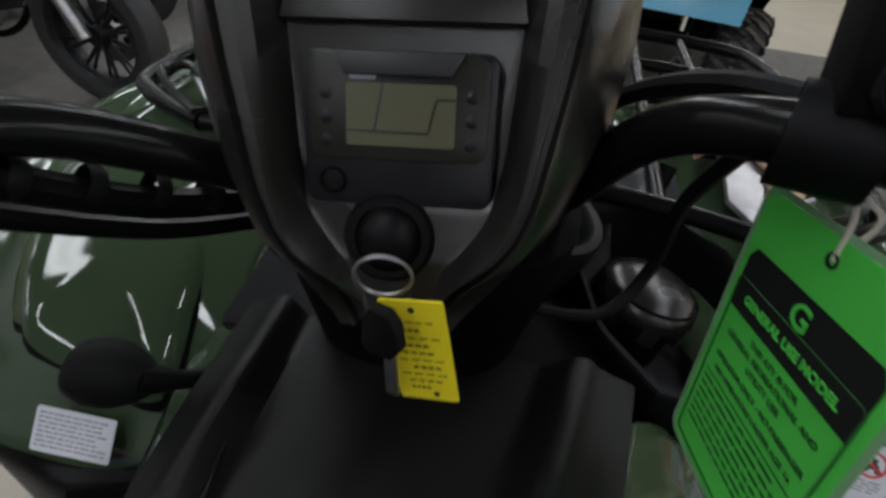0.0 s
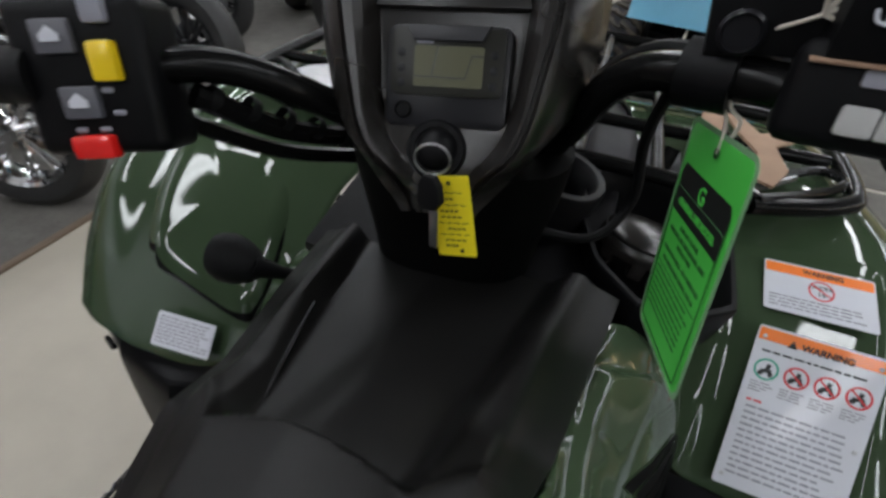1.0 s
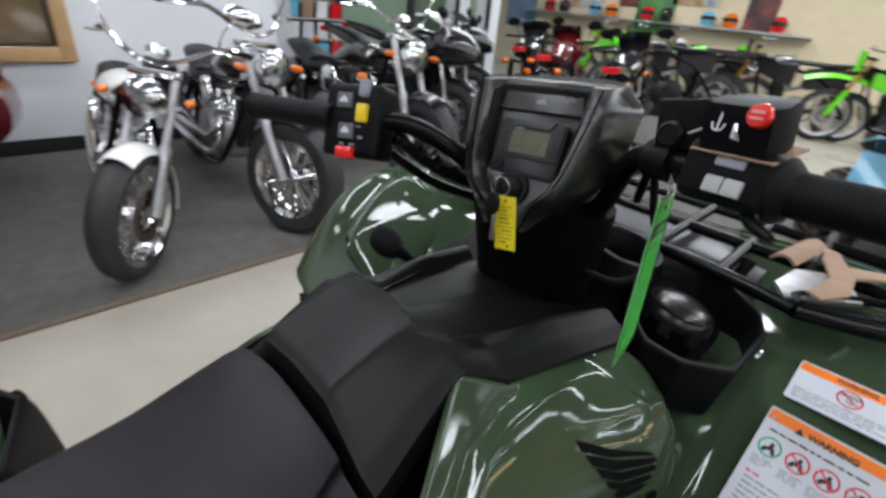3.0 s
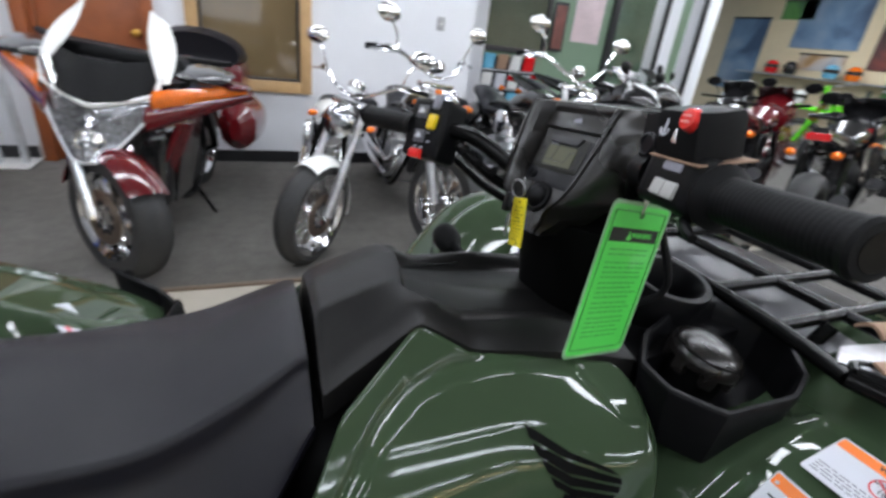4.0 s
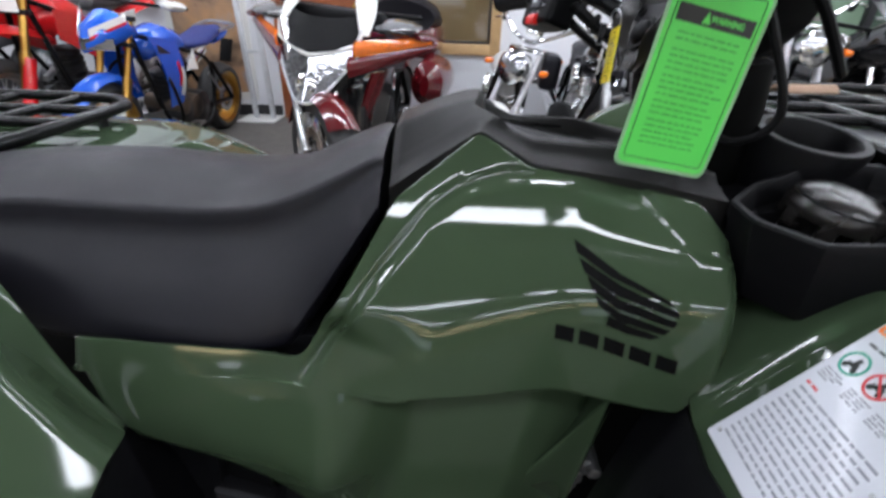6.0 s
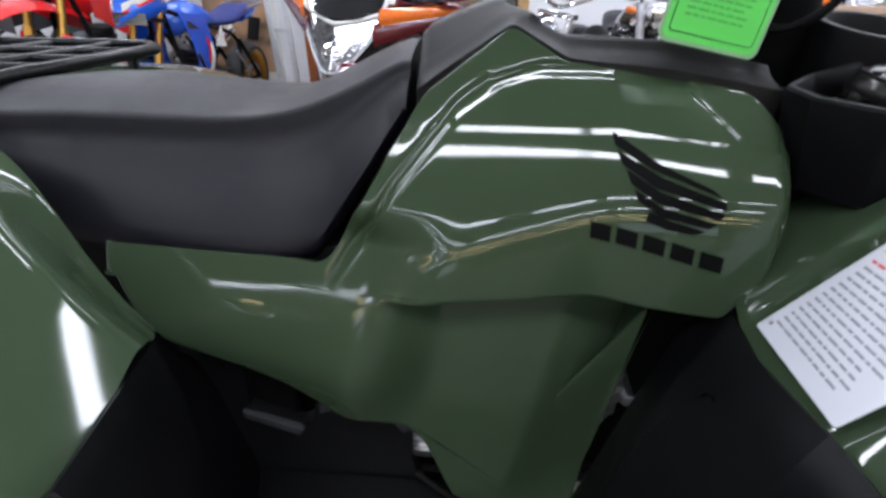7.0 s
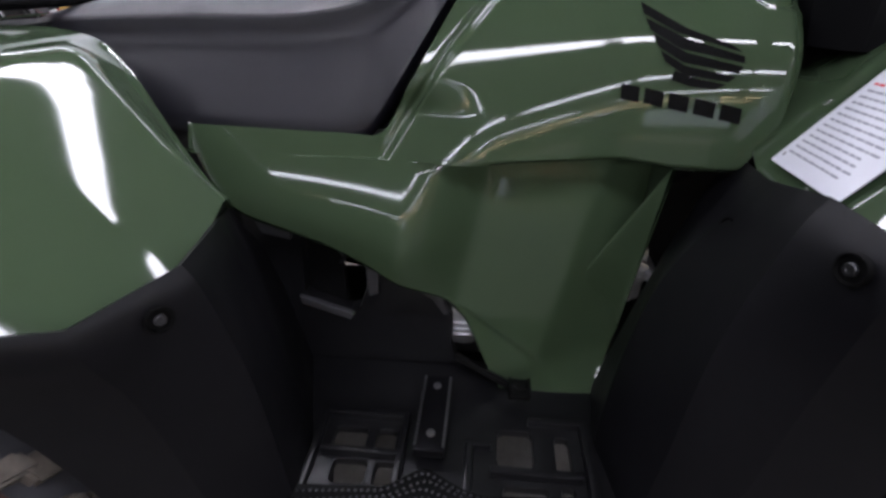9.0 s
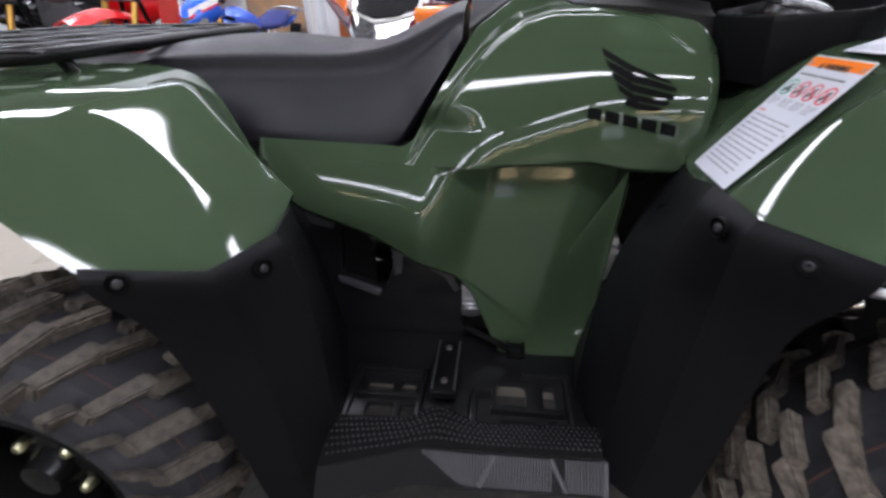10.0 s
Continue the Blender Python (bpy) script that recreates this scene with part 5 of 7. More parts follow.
part("display_hood", prism([(-0.030, 0.0), (0.030, 0.0), (0.024, -0.010), (-0.024, -0.010)], 0.004, face_m(0, 0.0300, 0.0085), 0.001), GREYTRIM, meter)
badge = prism(rrect(0.012, 0.0048, 0.001), 0.0006, face_m(-0.0165, 0.0205, 0.0096))
part("badge", badge, GREYINK, meter)
for sx in (-1, 1):
    for k in range(3):
        part("indicator", lathe([(0.0030, 0), (0.0028, 0.0001), (0, 0.0001)], 14, face_m(sx * 0.0335, 0.012 - 0.0105 * k, 0.0096)), BEZEL, meter)
part("knob", lathe([(0.0062, 0), (0.0062, 0.002), (0.0056, 0.003), (0.0050, 0.0012), (0.0030, 0.0014), (0, 0.0016)], 24, face_m(-0.031, -0.0275, 0.0075)), BLACK, meter)
part("hood", prism([(-0.056, 0.0), (0.056, 0.0), (0.050, 0.022), (-0.050, 0.022)], 0.010, face_m(0, 0.043, -0.004), 0.002), POD, pod)
part("badge", prism([(-0.006, -0.003), (0.007, -0.003), (0.004, 0.004), (-0.008, 0.001)], 0.0006, face_m(0.0, 0.055, 0.0062)), GREYINK, pod)

# ignition switch, key, ring and tag
KEYM = frame_on((-0.004, face_y(1.019) + 0.006, 1.019), (1, 0, 0), (0, 0.50, 1))
ign = part("ignition_switch", lathe([(0.023, -0.008), (0.023, 0.005), (0.0205, 0.009), (0.0165, 0.009), (0.016, 0.005), (0.0, 0.005)], 32, KEYM), BLACK, pod, "black ignition lock surround")
part("lock_cap", lathe([(0.0155, 0.003), (0.0155, 0.010), (0.012, 0.015), (0.006, 0.017), (0, 0.0175)], 24, KEYM), BLACK, ign)
keyset = thing("key_tag", "yellow card key tag on a steel ring, hanging from the ignition", "key tag")
ring_m = frame_on((0.015, 0.209, 1.0355), (0.97, 0.2, 0.1), (0.0, 0.12, 0.99))
rp = [ring_m @ Vector((0.0120 * math.cos(t), 0.0115 * math.sin(t), 0.002 * math.sin(t))) for t in [2 * math.pi * j / 28 for j in range(29)]]
part("key_ring", tube(rp, 0.0009, 6, 0), ALU, keyset, "split steel ring")
TAGM = frame_on((0.0345, 0.2045, 0.9975), (0.97, 0.02, 0.235), (-0.29, 0.09, 0.95))
ytag = part("card", prism(rrect(0.0290, 0.062, 0.0015), 0.0010, TAGM), YELLOWTAG, keyset, "yellow card with handwritten marks")
ink = bmesh.new()
for k, (w, h, dx) in enumerate([(0.018, 0.0006, 0), (0.012, 0.0013, -0.004), (0.022, 0.0006, 0), (0.014, 0.0013, -0.002), (0.016, 0.0011, -0.001), (0.023, 0.0006, 0), (0.014, 0.0013, 0.002), (0.023, 0.0006, 0), (0.017, 0.0010, 0), (0.010, 0.0016, -0.003)]):
    for q in range(4):
        box(w / 4 * 0.72, h, 0.0003, TAGM @ pose(dx - w * 0.375 + w * 0.25 * q, 0.019 - 0.0046 * k, 0.0011, 0, 0, 8 * (-1) ** (k + q)), 0, 1, ink)
disc(0.0016, 0.0004, TAGM @ pose(0.000, 0.026, 0.0010), 10, 0, ink)
disc(0.0016, 0.0004, TAGM @ pose(0.004, -0.0265, 0.0010), 10, 0, ink)
tagged(part("ink_mark", ink, INK, ytag, "black handwriting strokes"), "black handwriting strokes", kind="stuff")
kb = prism([(-0.007, 0.008), (-0.003, 0.013), (0.005, 0.012), (0.009, 0.006), (0.010, -0.005), (0.005, -0.011), (-0.006, -0.011), (-0.009, -0.006)], 0.006, frame_on((0.0205, 0.196, 1.019), (0.95, -0.2, 0.2), (-0.05, 0.2, 1)), 0.002)
part("key_head", kb, BLACK, keyset)
part("key_blade", box(0.0065, 0.030, 0.0022, frame_on((0.0235, 0.196, 0.990), (0.95, -0.2, 0.1), (-0.1, 0.1, 1)), 0.0006), ALU, keyset)

# --- handlebar, grips, switches
BAR = [(-0.385, 0.106, 1.052), (-0.28, 0.138, 1.060), (-0.195, 0.175, 1.068), (-0.145, 0.215, 1.066), (-0.095, 0.265, 1.030), (-0.06, 0.315, 0.985), (0.0, 0.33, 0.970), (0.075, 0.335, 1.000), (0.115, 0.300, 1.075), (0.155, 0.268, 1.100), (0.21, 0.246, 1.106), (0.28, 0.2295, 1.111), (0.386, 0.2055, 1.120)]
bar = part("handlebar", tube(BAR, 0.0125, 14, 8), STEEL_BLACK, quad, "gloss black steel handlebar")


def along(a, b, t=0.0):
    a, b = Vector(a), Vector(b)
    return Matrix.Translation(a + (b - a) * t) @ (b - a).to_track_quat("Z", "Y").to_matrix().to_4x4()


for a, b in (((0.268, 0.232, 1.110), (0.385, 0.206, 1.1200)), ((-0.240, 0.151, 1.0625), (-0.386, 0.1057, 1.0520))):
    L = (Vector(b) - Vector(a)).length
    prof = [(0.013, -0.004), (0.026, -0.004), (0.027, 0.0), (0.022, 0.006), (0.0185, 0.009)] if a[0] > 0 else [(0.013, -0.004), (0.0195, -0.004), (0.0200, 0.0), (0.0195, 0.006), (0.0185, 0.009)]
    for k in range(22):
        z = 0.011 + (L - 0.02) * k / 22
        prof += [(0.0182, z), (0.0182, z + 0.0028), (0.0179, z + 0.0034), (0.0179, z + 0.0046)]
    prof += [(0.0195, L - 0.008), (0.0200, L - 0.003), (0.018, L), (0.010, L + 0.001), (0, L + 0.001)]
    part("grip", lathe(prof, 24, along(a, b)), RUBBER, bar, "ribbed black rubber grip")

# right side: throttle case with stop button, switches, brake lever
RX = (0.97, -0.22, 0.08)
R0 = frame_on((0.228, 0.240, 1.109), RX, (0.05, 0.20, 0.97))
case = part("throttle_case", box(0.072, 0.050, 0.046, R0 @ pose(0.004, 0.0, 0.002), 0.010, 3), BLACK, bar, "black throttle housing with switches")
part("seam", box(0.066, 0.052, 0.0014, frame_on((0.232, 0.240, 1.1335), RX, (0.1, 0.97, 0.15)), 0.0006), CARDBOARD, case)
top = prism([(-0.028, -0.020), (0.024, -0.020), (0.029, -0.008), (0.023, 0.022), (-0.020, 0.024), (-0.031, 0.004)], 0.038, frame_on((0.232, 0.236, 1.135), RX, (0.1, 0.97, 0.15)), 0.008)
top = part("switch_dome", top, BLACK, case)
SB = frame_on((0.2385, 0.2105, 1.163), RX, (0.06, 0.22, 0.97))
part("stop_button", lathe([(0.0092, -0.006), (0.0092, 0.002), (0.0080, 0.005), (0.0, 0.006)], 28, SB), REDBUTTON, case, "round red stop button")
for k in range(2):
    part("button_mark", box(0.0095, 0.0015, 0.0006, SB @ pose(0, 0.0022 - 0.0045 * k, 0.0060), 0, 1), mat("pink_print", (0.75, 0.25, 0.22), 0.4) if k == 0 else bpy.data.materials["pink_print"], case)
part("start_plate", prism([(-0.016, -0.002), (-0.007, -0.003), (-0.012, 0.004), (-0.0135, 0.015), (-0.016, 0.016)], 0.0016, frame_on((0.2385, 0.2100, 1.146), RX, (0.06, 0.22, 0.97)), 0.0004), CHROME, case)
AN = frame_on((0.2115, 0.2150, 1.155), RX, (0.06, 0.22, 0.97))
an = bmesh.new()
tube([AN @ Vector((0, 0.012, 0)), AN @ Vector((0, -0.008, 0))], 0.0009, 6, 0, an)
tube([AN @ Vector((-0.005, 0.007, 0)), AN @ Vector((0.005, 0.009, 0))], 0.0009, 6, 0, an)
tube([AN @ Vector((-0.005, -0.003, 0)), AN @ Vector((-0.003, -0.008, 0)), AN @ Vector((0.003, -0.008, 0)), AN @ Vector((0.005, -0.003, 0))], 0.0009, 6, 4, an)
part("switch_mark", an, PAPER, case)
FS = frame_on((0.231, 0.212, 1.106), RX, (0.06, 0.30, 0.94))
part("switch_plate", prism(rrect(0.024, 0.008, 0.002), 0.003, FS @ pose(-0.001, 0.019, 0.0), 0.001), GREYINK, case)
for dx in (-0.0078, 0.0078):
    part("switch_rocker", prism(rrect(0.0150, 0.014, 0.002), 0.005, FS @ pose(dx, 0.0, -0.002), 0.0015), ROCKER, case, "pale grey rocker switch")
lev = tube([(0.215, 0.280, 1.090), (0.26, 0.305, 1.095), (0.33, 0.300, 1.100), (0.41, 0.278, 1.105)], [0.008, 0.008, 0.006, 0.007], 8, 6)
part("brake_lever", lev, ALU, bar)
thumb = tube([(0.250, 0.228, 1.092), (0.258, 0.215, 1.084), (0.276, 0.206, 1.080)], [0.006, 0.005, 0.004], 8, 5)
part("thumb_lever", thumb, BLACK, bar)
# brake fluid box behind the bar, with its round sight glass
RB = frame_on((0.199, 0.245, 1.146), (0.975, -0.15, 0.16), (-0.12, 0.10, 0.98))
res = part("fluid_box", prism([(-0.050, -0.024), (0.022, -0.024), (0.024, 0.022), (-0.052, 0.018)], 0.032, RB @ pose(0, 0, -0.032), 0.004), BLACK, bar, "black brake fluid box")
part("sight_glass", lathe([(0.0115, 0), (0.0115, 0.003), (0.0095, 0.0045), (0.0085, 0.002), (0, 0.002)], 24, RB @ pose(-0.034, -0.012, 0.001)), BEZEL, res, "round sight glass with a dark rim")
part("clamp", lathe([(0.0135, -0.015), (0.020, -0.015), (0.020, 0.015), (0.0135, 0.015)], 16, along((0.165, 0.264, 1.101), (0.20, 0.250, 1.105))), BLACK, bar)

# left side: switch box with yellow and red switches, cables
L0 = frame_on((-0.206, 0.166, 1.060), (0.93, 0.34, 0.10), (-0.10, 0.30, 0.95)) @ pose(0, 0, 0.012)
lcase = part("switch_box", box(0.088, 0.096, 0.046, L0 @ pose(0, 0.002, -0.019), 0.009, 3), BLACK, bar, "black switch box with coloured switches")
part("yellow_switch", box(0.0165, 0.024, 0.010, L0 @ pose(0.019, 0.012, 0.006), 0.003, 2), YELLOWBUTTON, lcase, "yellow rocker switch")
part("red_button", box(0.028, 0.016, 0.012, L0 @ pose(-0.003, -0.040, 0.004), 0.004, 2), REDBUTTON, lcase, "red push button")
part("grey_switch", box(0.015, 0.022, 0.010, L0 @ pose(0.019, 0.044, 0.004), 0.003, 2), GREYINK, lcase)
part("orange_tip", box(0.012, 0.008, 0.008, L0 @ pose(0.008, 0.060, 0.000), 0.003, 2), ORANGE, lcase)
for dx, dy in ((-0.010, 0.027), (-0.004, -0.012)):
    pad = part("arrow_switch", box(0.024, 0.020, 0.006, L0 @ pose(dx, dy, 0.005), 0.002, 2), mat("grey_switch_plastic", (0.10, 0.10, 0.115), 0.4) if dy > 0 else bpy.data.materials["grey_switch_plastic"], lcase)
    part("arrow", prism([(-0.006, -0.003), (0.006, -0.003), (0.006, 0.001), (0.0, 0.006), (-0.006, 0.001)], 0.0008, L0 @ pose(dx, dy, 0.0085)), PAPER, pad)
for dx, dy in ((0.014, -0.005), (0.018, -0.019), (-0.010, -0.029), (0.006, -0.029)):
    part("switch_mark", box(0.008, 0.0035, 0.002, L0 @ pose(dx, dy, 0.0045), 0.001, 1), GREYINK, lcase)
part("lever", tube([(-0.185, 0.215, 1.055), (-0.26, 0.225, 1.050), (-0.385, 0.175, 1.045)], [0.009, 0.008, 0.007], 8, 6), STEEL_BLACK, bar)
for pts, rad in (([(-0.16, 0.195, 1.050), (-0.130, 0.245, 1.010), (-0.095, 0.300, 0.985), (-0.05, 0.36, 0.96)], 0.009), ([(-0.18, 0.185, 1.035), (-0.14, 0.250, 0.985), (-0.10, 0.31, 0.960), (-0.05, 0.36, 0.94)], 0.007),
                 ([(-0.165, 0.21, 1.060), (-0.120, 0.31, 1.01), (-0.08, 0.40, 0.97)], 0.005)):
    part("cable", tube(pts, rad, 8, 8), STEEL_BLACK, bar, "black cable wrapped in tape")
for pts, rad in (([(0.18, 0.27, 1.108), (0.14, 0.31, 1.10), (0.11, 0.38, 1.06), (0.08, 0.45, 0.99)], 0.006),
                 ([(0.150, 0.285, 1.085), (0.150, 0.320, 1.03), (0.160, 0.345, 0.96), (0.135, 0.325, 0.925), (0.08, 0.315, 0.925)], 0.0045)):
    part("cable", tube(pts, rad, 8, 8), RUBBER, bar)
for t in range(5):
    p = Vector((-0.155, 0.205, 1.044)).lerp(Vector((-0.10, 0.29, 0.99)), t / 4)
    part("tape", lathe([(0.0098, -0.004), (0.0106, 0), (0.0098, 0.004)], 10, Matrix.Translation(p) @ Vector((0.35, 0.65, -0.55)).to_track_quat("Z", "Y").to_matrix().to_4x4()), RUBBER, bar)

# --- storage bin with the fuel cap beside the pod
def storage_bin():
    top = [(0.146, 0.350, 0.884), (0.192, 0.304, 0.880), (0.238, 0.303, 0.878), (0.286, 0.338, 0.877), (0.291, 0.440, 0.883), (0.272, 0.486, 0.889), (0.225, 0.524, 0.892), (0.180, 0.536, 0.896), (0.122, 0.500, 0.903), (0.120, 0.420, 0.896)]
    C = sum((Vector(p) for p in top), Vector()) / len(top)

    def loop(k, dz):
        return [(C.x + (p[0] - C.x) * k, C.y + (p[1] - C.y) * k, p[2] + dz) for p in top]

    def dense(l):
        """The rim's angular outline with its corners clipped."""
        P, n, out = [Vector(p) for p in l], len(l), []
        for k in range(n):
            a, p, b = P[k - 1], P[k], P[(k + 1) % n]
            out += [p.lerp(a, 0.16), p.lerp(a, 0.04) * 0.5 + p.lerp(b, 0.04) * 0.5, p.lerp(b, 0.16)]
        return out
    b = part("storage_bin", rings([dense(l) for l in (loop(0.86, -0.085), loop(0.93, -0.050), loop(1.0, -0.010), loop(1.0, -0.003), loop(0.985, 0.0), loop(0.935, 0.0), loop(0.915, -0.003), loop(0.895, -0.012), loop(0.82, -0.060), loop(0.02, -0.062))]), BLACK, quad, "open black plastic storage bin", sharp=24)
    m = pose(0.192, 0.412, 0.868, -8, 8, 0) @ Matrix.Diagonal((1.3, 1.3, 1.25, 1))
    c = part("fuel_cap", lathe([(0.0, 0.022), (0.014, 0.0215), (0.026, 0.018), (0.033, 0.012), (0.0355, 0.004), (0.0345, -0.001), (0.028, -0.003)], 36, m), POD, b, "dark grey round fuel cap")
    part("cap_skirt", lathe([(0.0285, 0.0), (0.0285, -0.04)], 30, m), SHADEBLACK, c)
    for k in range(7):
        a = 2 * math.pi * (k + 0.3) / 7
        part("cap_grip", box(0.010, 0.013, 0.016, m @ pose(0.030 * math.cos(a), 0.030 * math.sin(a), -0.006, 0, 0, math.degrees(a)), 0.003, 2), POD, c)
    part("cap_line", lathe([(0.0315, 0.0142), (0.0325, 0.0136), (0.0328, 0.0118)], 30, m), SHADEBLACK, c)


storage_bin()
part("cup_pocket", lathe([(0.052, -0.07), (0.057, -0.004), (0.055, 0.0), (0.047, 0.0), (0.044, -0.004), (0.040, -0.05), (0, -0.05)], 30, pose(0.088, 0.440, 0.926, -4, 12, 0) @ Matrix.Diagonal((1, 1.15, 1, 1))), BLACK, quad, "round open black pocket")
# gear selector knob on the left
lv = part("selector", tube([(-0.150, 0.250, 0.835), (-0.160, 0.226, 0.858), (-0.178, 0.210, 0.874)], [0.006, 0.007, 0.012], 10, 4), BLACK, quad, m=pose(0.014, 0, 0))
part("selector_knob", rings([[(-0.172 - 0.044 * u, 0.211 - 0.008 * u + r * math.cos(t), 0.872 + 0.012 * u + r * math.sin(t) * 1.05) for t in [2 * math.pi * j / 18 for j in range(18)]] for u, r in ((0, 0.011), (0.15, 0.017), (0.4, 0.0225), (0.65, 0.0240), (0.85, 0.021), (0.97, 0.011), (1.0, 0.003))]), RUBBER, lv, "rounded black selector knob")

# --- racks
RZ = 0.908


def bar_part(name, pts, rad, parent, smooth=6):
    return part(name, tube(pts, rad, 10, smooth), STEEL_BLACK, parent)


rack = part("front_rack", tube([(-0.30, 0.490, RZ), (-0.395, 0.530, RZ), (-0.43, 0.585, RZ), (-0.435, 0.80, RZ), (-0.42, 1.02, RZ), (-0.34, 1.10, RZ), (0.0, 1.11, RZ), (0.34, 1.10, RZ), (0.42, 1.02, RZ), (0.435, 0.80, RZ), (0.43, 0.585, RZ), (0.395, 0.530, RZ), (0.30, 0.490, RZ)], 0.0115, 10, 6), STEEL_BLACK, quad, "gloss black tubular front rack")
bar_part("cross_tube", [(-0.30, 0.490, RZ), (-0.15, 0.515, RZ), (0.15, 0.515, RZ), (0.30, 0.490, RZ)], 0.0105, rack)
for s in (1, -1):
    for x in (0.10, 0.20, 0.29):
        bar_part("long_tube", [(s * x, 0.51, RZ - 0.002), (s * x, 1.10, RZ - 0.002)], 0.0095, rack, 0)
    bar_part("strut", [(s * 0.22, 0.60, RZ), (s * 0.21, 0.58, 0.86)], 0.010, rack, 0)
    bar_part("strut", [(s * 0.30, 1.05, RZ), (s * 0.22, 1.0, 0.78)], 0.010, rack, 0)
    part("tie_loop", tube([(s * 0.305, 0.490, RZ + 0.010), (s * 0.375, 0.535, RZ + 0.010), (s * 0.412, 0.575, RZ + 0.010), (s * 0.395, 0.600, RZ + 0.010), (s * 0.345, 0.565, RZ + 0.010), (s * 0.295, 0.515, RZ + 0.010), (s * 0.305, 0.490, RZ + 0.010)], 0.006, 8, 4), STEEL_BLACK, rack)
    part("rack_plate", prism([(0.285, 0.49), (0.36, 0.565), (0.345, 0.60), (0.315, 0.63), (0.275, 0.60), (0.265, 0.53)] if s > 0 else [(-0.285, 0.49), (-0.265, 0.53), (-0.275, 0.60), (-0.315, 0.63), (-0.345, 0.60), (-0.36, 0.565)], 0.006, pose(0, 0, RZ + 0.006), 0.002), ALU, rack, "bare metal corner plate")
    part("rack_pad", shell(lambda u, v: (s * (0.242 + 0.030 * v + 0.02 * u), 0.60 + 0.12 * u, RZ + 0.013 + 0.010 * math.sin(math.pi * v)), 12, 6, 0.004, None, s < 0), CARDBOARD, rack, "brown cardboard strip on the rack")
    pad = [(0.290, 0.720), (0.312, 0.712), (0.328, 0.664), (0.372, 0.690), (0.380, 0.668), (0.342, 0.628), (0.345, 0.560), (0.320, 0.510), (0.302, 0.522), (0.316, 0.600), (0.298, 0.660)]
    if s > 0:
        part("rack_pad", prism(pad, 0.004, pose(0, 0, RZ + 0.0145), 0.0015), CARDBOARD, rack, "torn brown cardboard pad on the rack")
for y in (0.66, 0.80, 0.94):
    bar_part("cross_tube", [(-0.42, y, RZ - 0.002), (0.42, y, RZ - 0.002)], 0.0095, rack, 0)
RRZ = 0.838
rear = part("rear_rack", tube([(0, -0.66, RRZ), (0.28, -0.655, RRZ), (0.36, -0.68, RRZ), (0.40, -0.78, RRZ), (0.40, -1.10, RRZ), (0.34, -1.20, RRZ), (0, -1.21, RRZ), (-0.34, -1.20, RRZ), (-0.40, -1.10, RRZ), (-0.40, -0.78, RRZ), (-0.36, -0.68, RRZ), (-0.28, -0.655, RRZ), (0, -0.66, RRZ)], 0.0115, 10, 6), STEEL_BLACK, quad, "gloss black tubular rear rack")
for s in (1, -1):
    for x in (0.08, 0.18, 0.29):
        bar_part("long_tube", [(s * x, -0.66, RRZ - 0.003), (s * x, -1.2, RRZ - 0.003)], 0.0095, rear, 0)
    bar_part("strut", [(s * 0.28, -0.68, RRZ), (s * 0.26, -0.66, 0.79)], 0.011, rear, 0)
    bar_part("strut", [(s * 0.30, -1.10, RRZ), (s * 0.24, -1.0, 0.78)], 0.011, rear, 0)
for y in (-0.80, -0.94, -1.08):
    bar_part("cross_tube", [(-0.39, y, RRZ - 0.002), (0.39, y, RRZ - 0.002)], 0.0095, rear, 0)

# --- decals: wing mark and maker's word as plain shapes
FEATHERS = [
    [(0.160, 0.832), (0.205, 0.802), (0.247, 0.784), (0.256, 0.776), (0.196, 0.797), (0.163, 0.818)],
    [(0.165, 0.813), (0.205, 0.790), (0.258, 0.772), (0.259, 0.764), (0.200, 0.778), (0.170, 0.799)],
    [(0.173, 0.795), (0.205, 0.774), (0.258, 0.760), (0.255, 0.752), (0.203, 0.762), (0.178, 0.780)],
    [(0.181, 0.775), (0.206, 0.758), (0.253, 0.748), (0.247, 0.741), (0.206, 0.747), (0.186, 0.762)],
    [(0.196, 0.752), (0.215, 0.744), (0.245, 0.738), (0.236, 0.732), (0.214, 0.733), (0.194, 0.740)],
]
for sx in (1, -1):
    mark = bmesh.new()
    for fpts in FEATHERS:
        ups, dns = fpts[:3], fpts[3:][::-1]
        secs = []
        for k in range(13):
            u = k / 12
            a = np.array([np.interp(u, (0, 0.5, 1), [p[i] for p in ups]) for i in (0, 1)])
            b = np.array([np.interp(u, (0, 0.5, 1), [p[i] for p in dns]) for i in (0, 1)])
            line = []
            for j in range(4):
                y, z = a + (b - a) * j / 3
                y, z = y - 0.010, 0.797 + (z - 0.785) * 0.80
                q = on_shroud(y, z, 0.0018)
                line.append((sx * q.x, q.y, q.z))
            secs.append(line)
        rings(secs, False, False, mark)
    slide = pose(0, 0, 0) if sx > 0 else pose(0.066, 0, 0)
    part("wing_mark", mark, LOGOINK, quad, "black wing shaped decal", m=slide)
    word = bmesh.new()
    for k in range(5):
        y0, z0 = 0.134 + 0.0252 * k, 0.7405 - 0.0040 * k
        rows = []
        for a in range(5):
            yy, sl = y0 + 0.0198 * a / 4, -0.0038 * a / 4
            rows.append([(sx * q.x, q.y, q.z) for q in [on_shroud(yy, z0 + sl + 0.0160 * b / 3, 0.0018) for b in range(4)]])
        rings(rows, False, False, word)
    part("word_bar", word, LOGOINK, quad, "row of black lettering bars", m=slide)

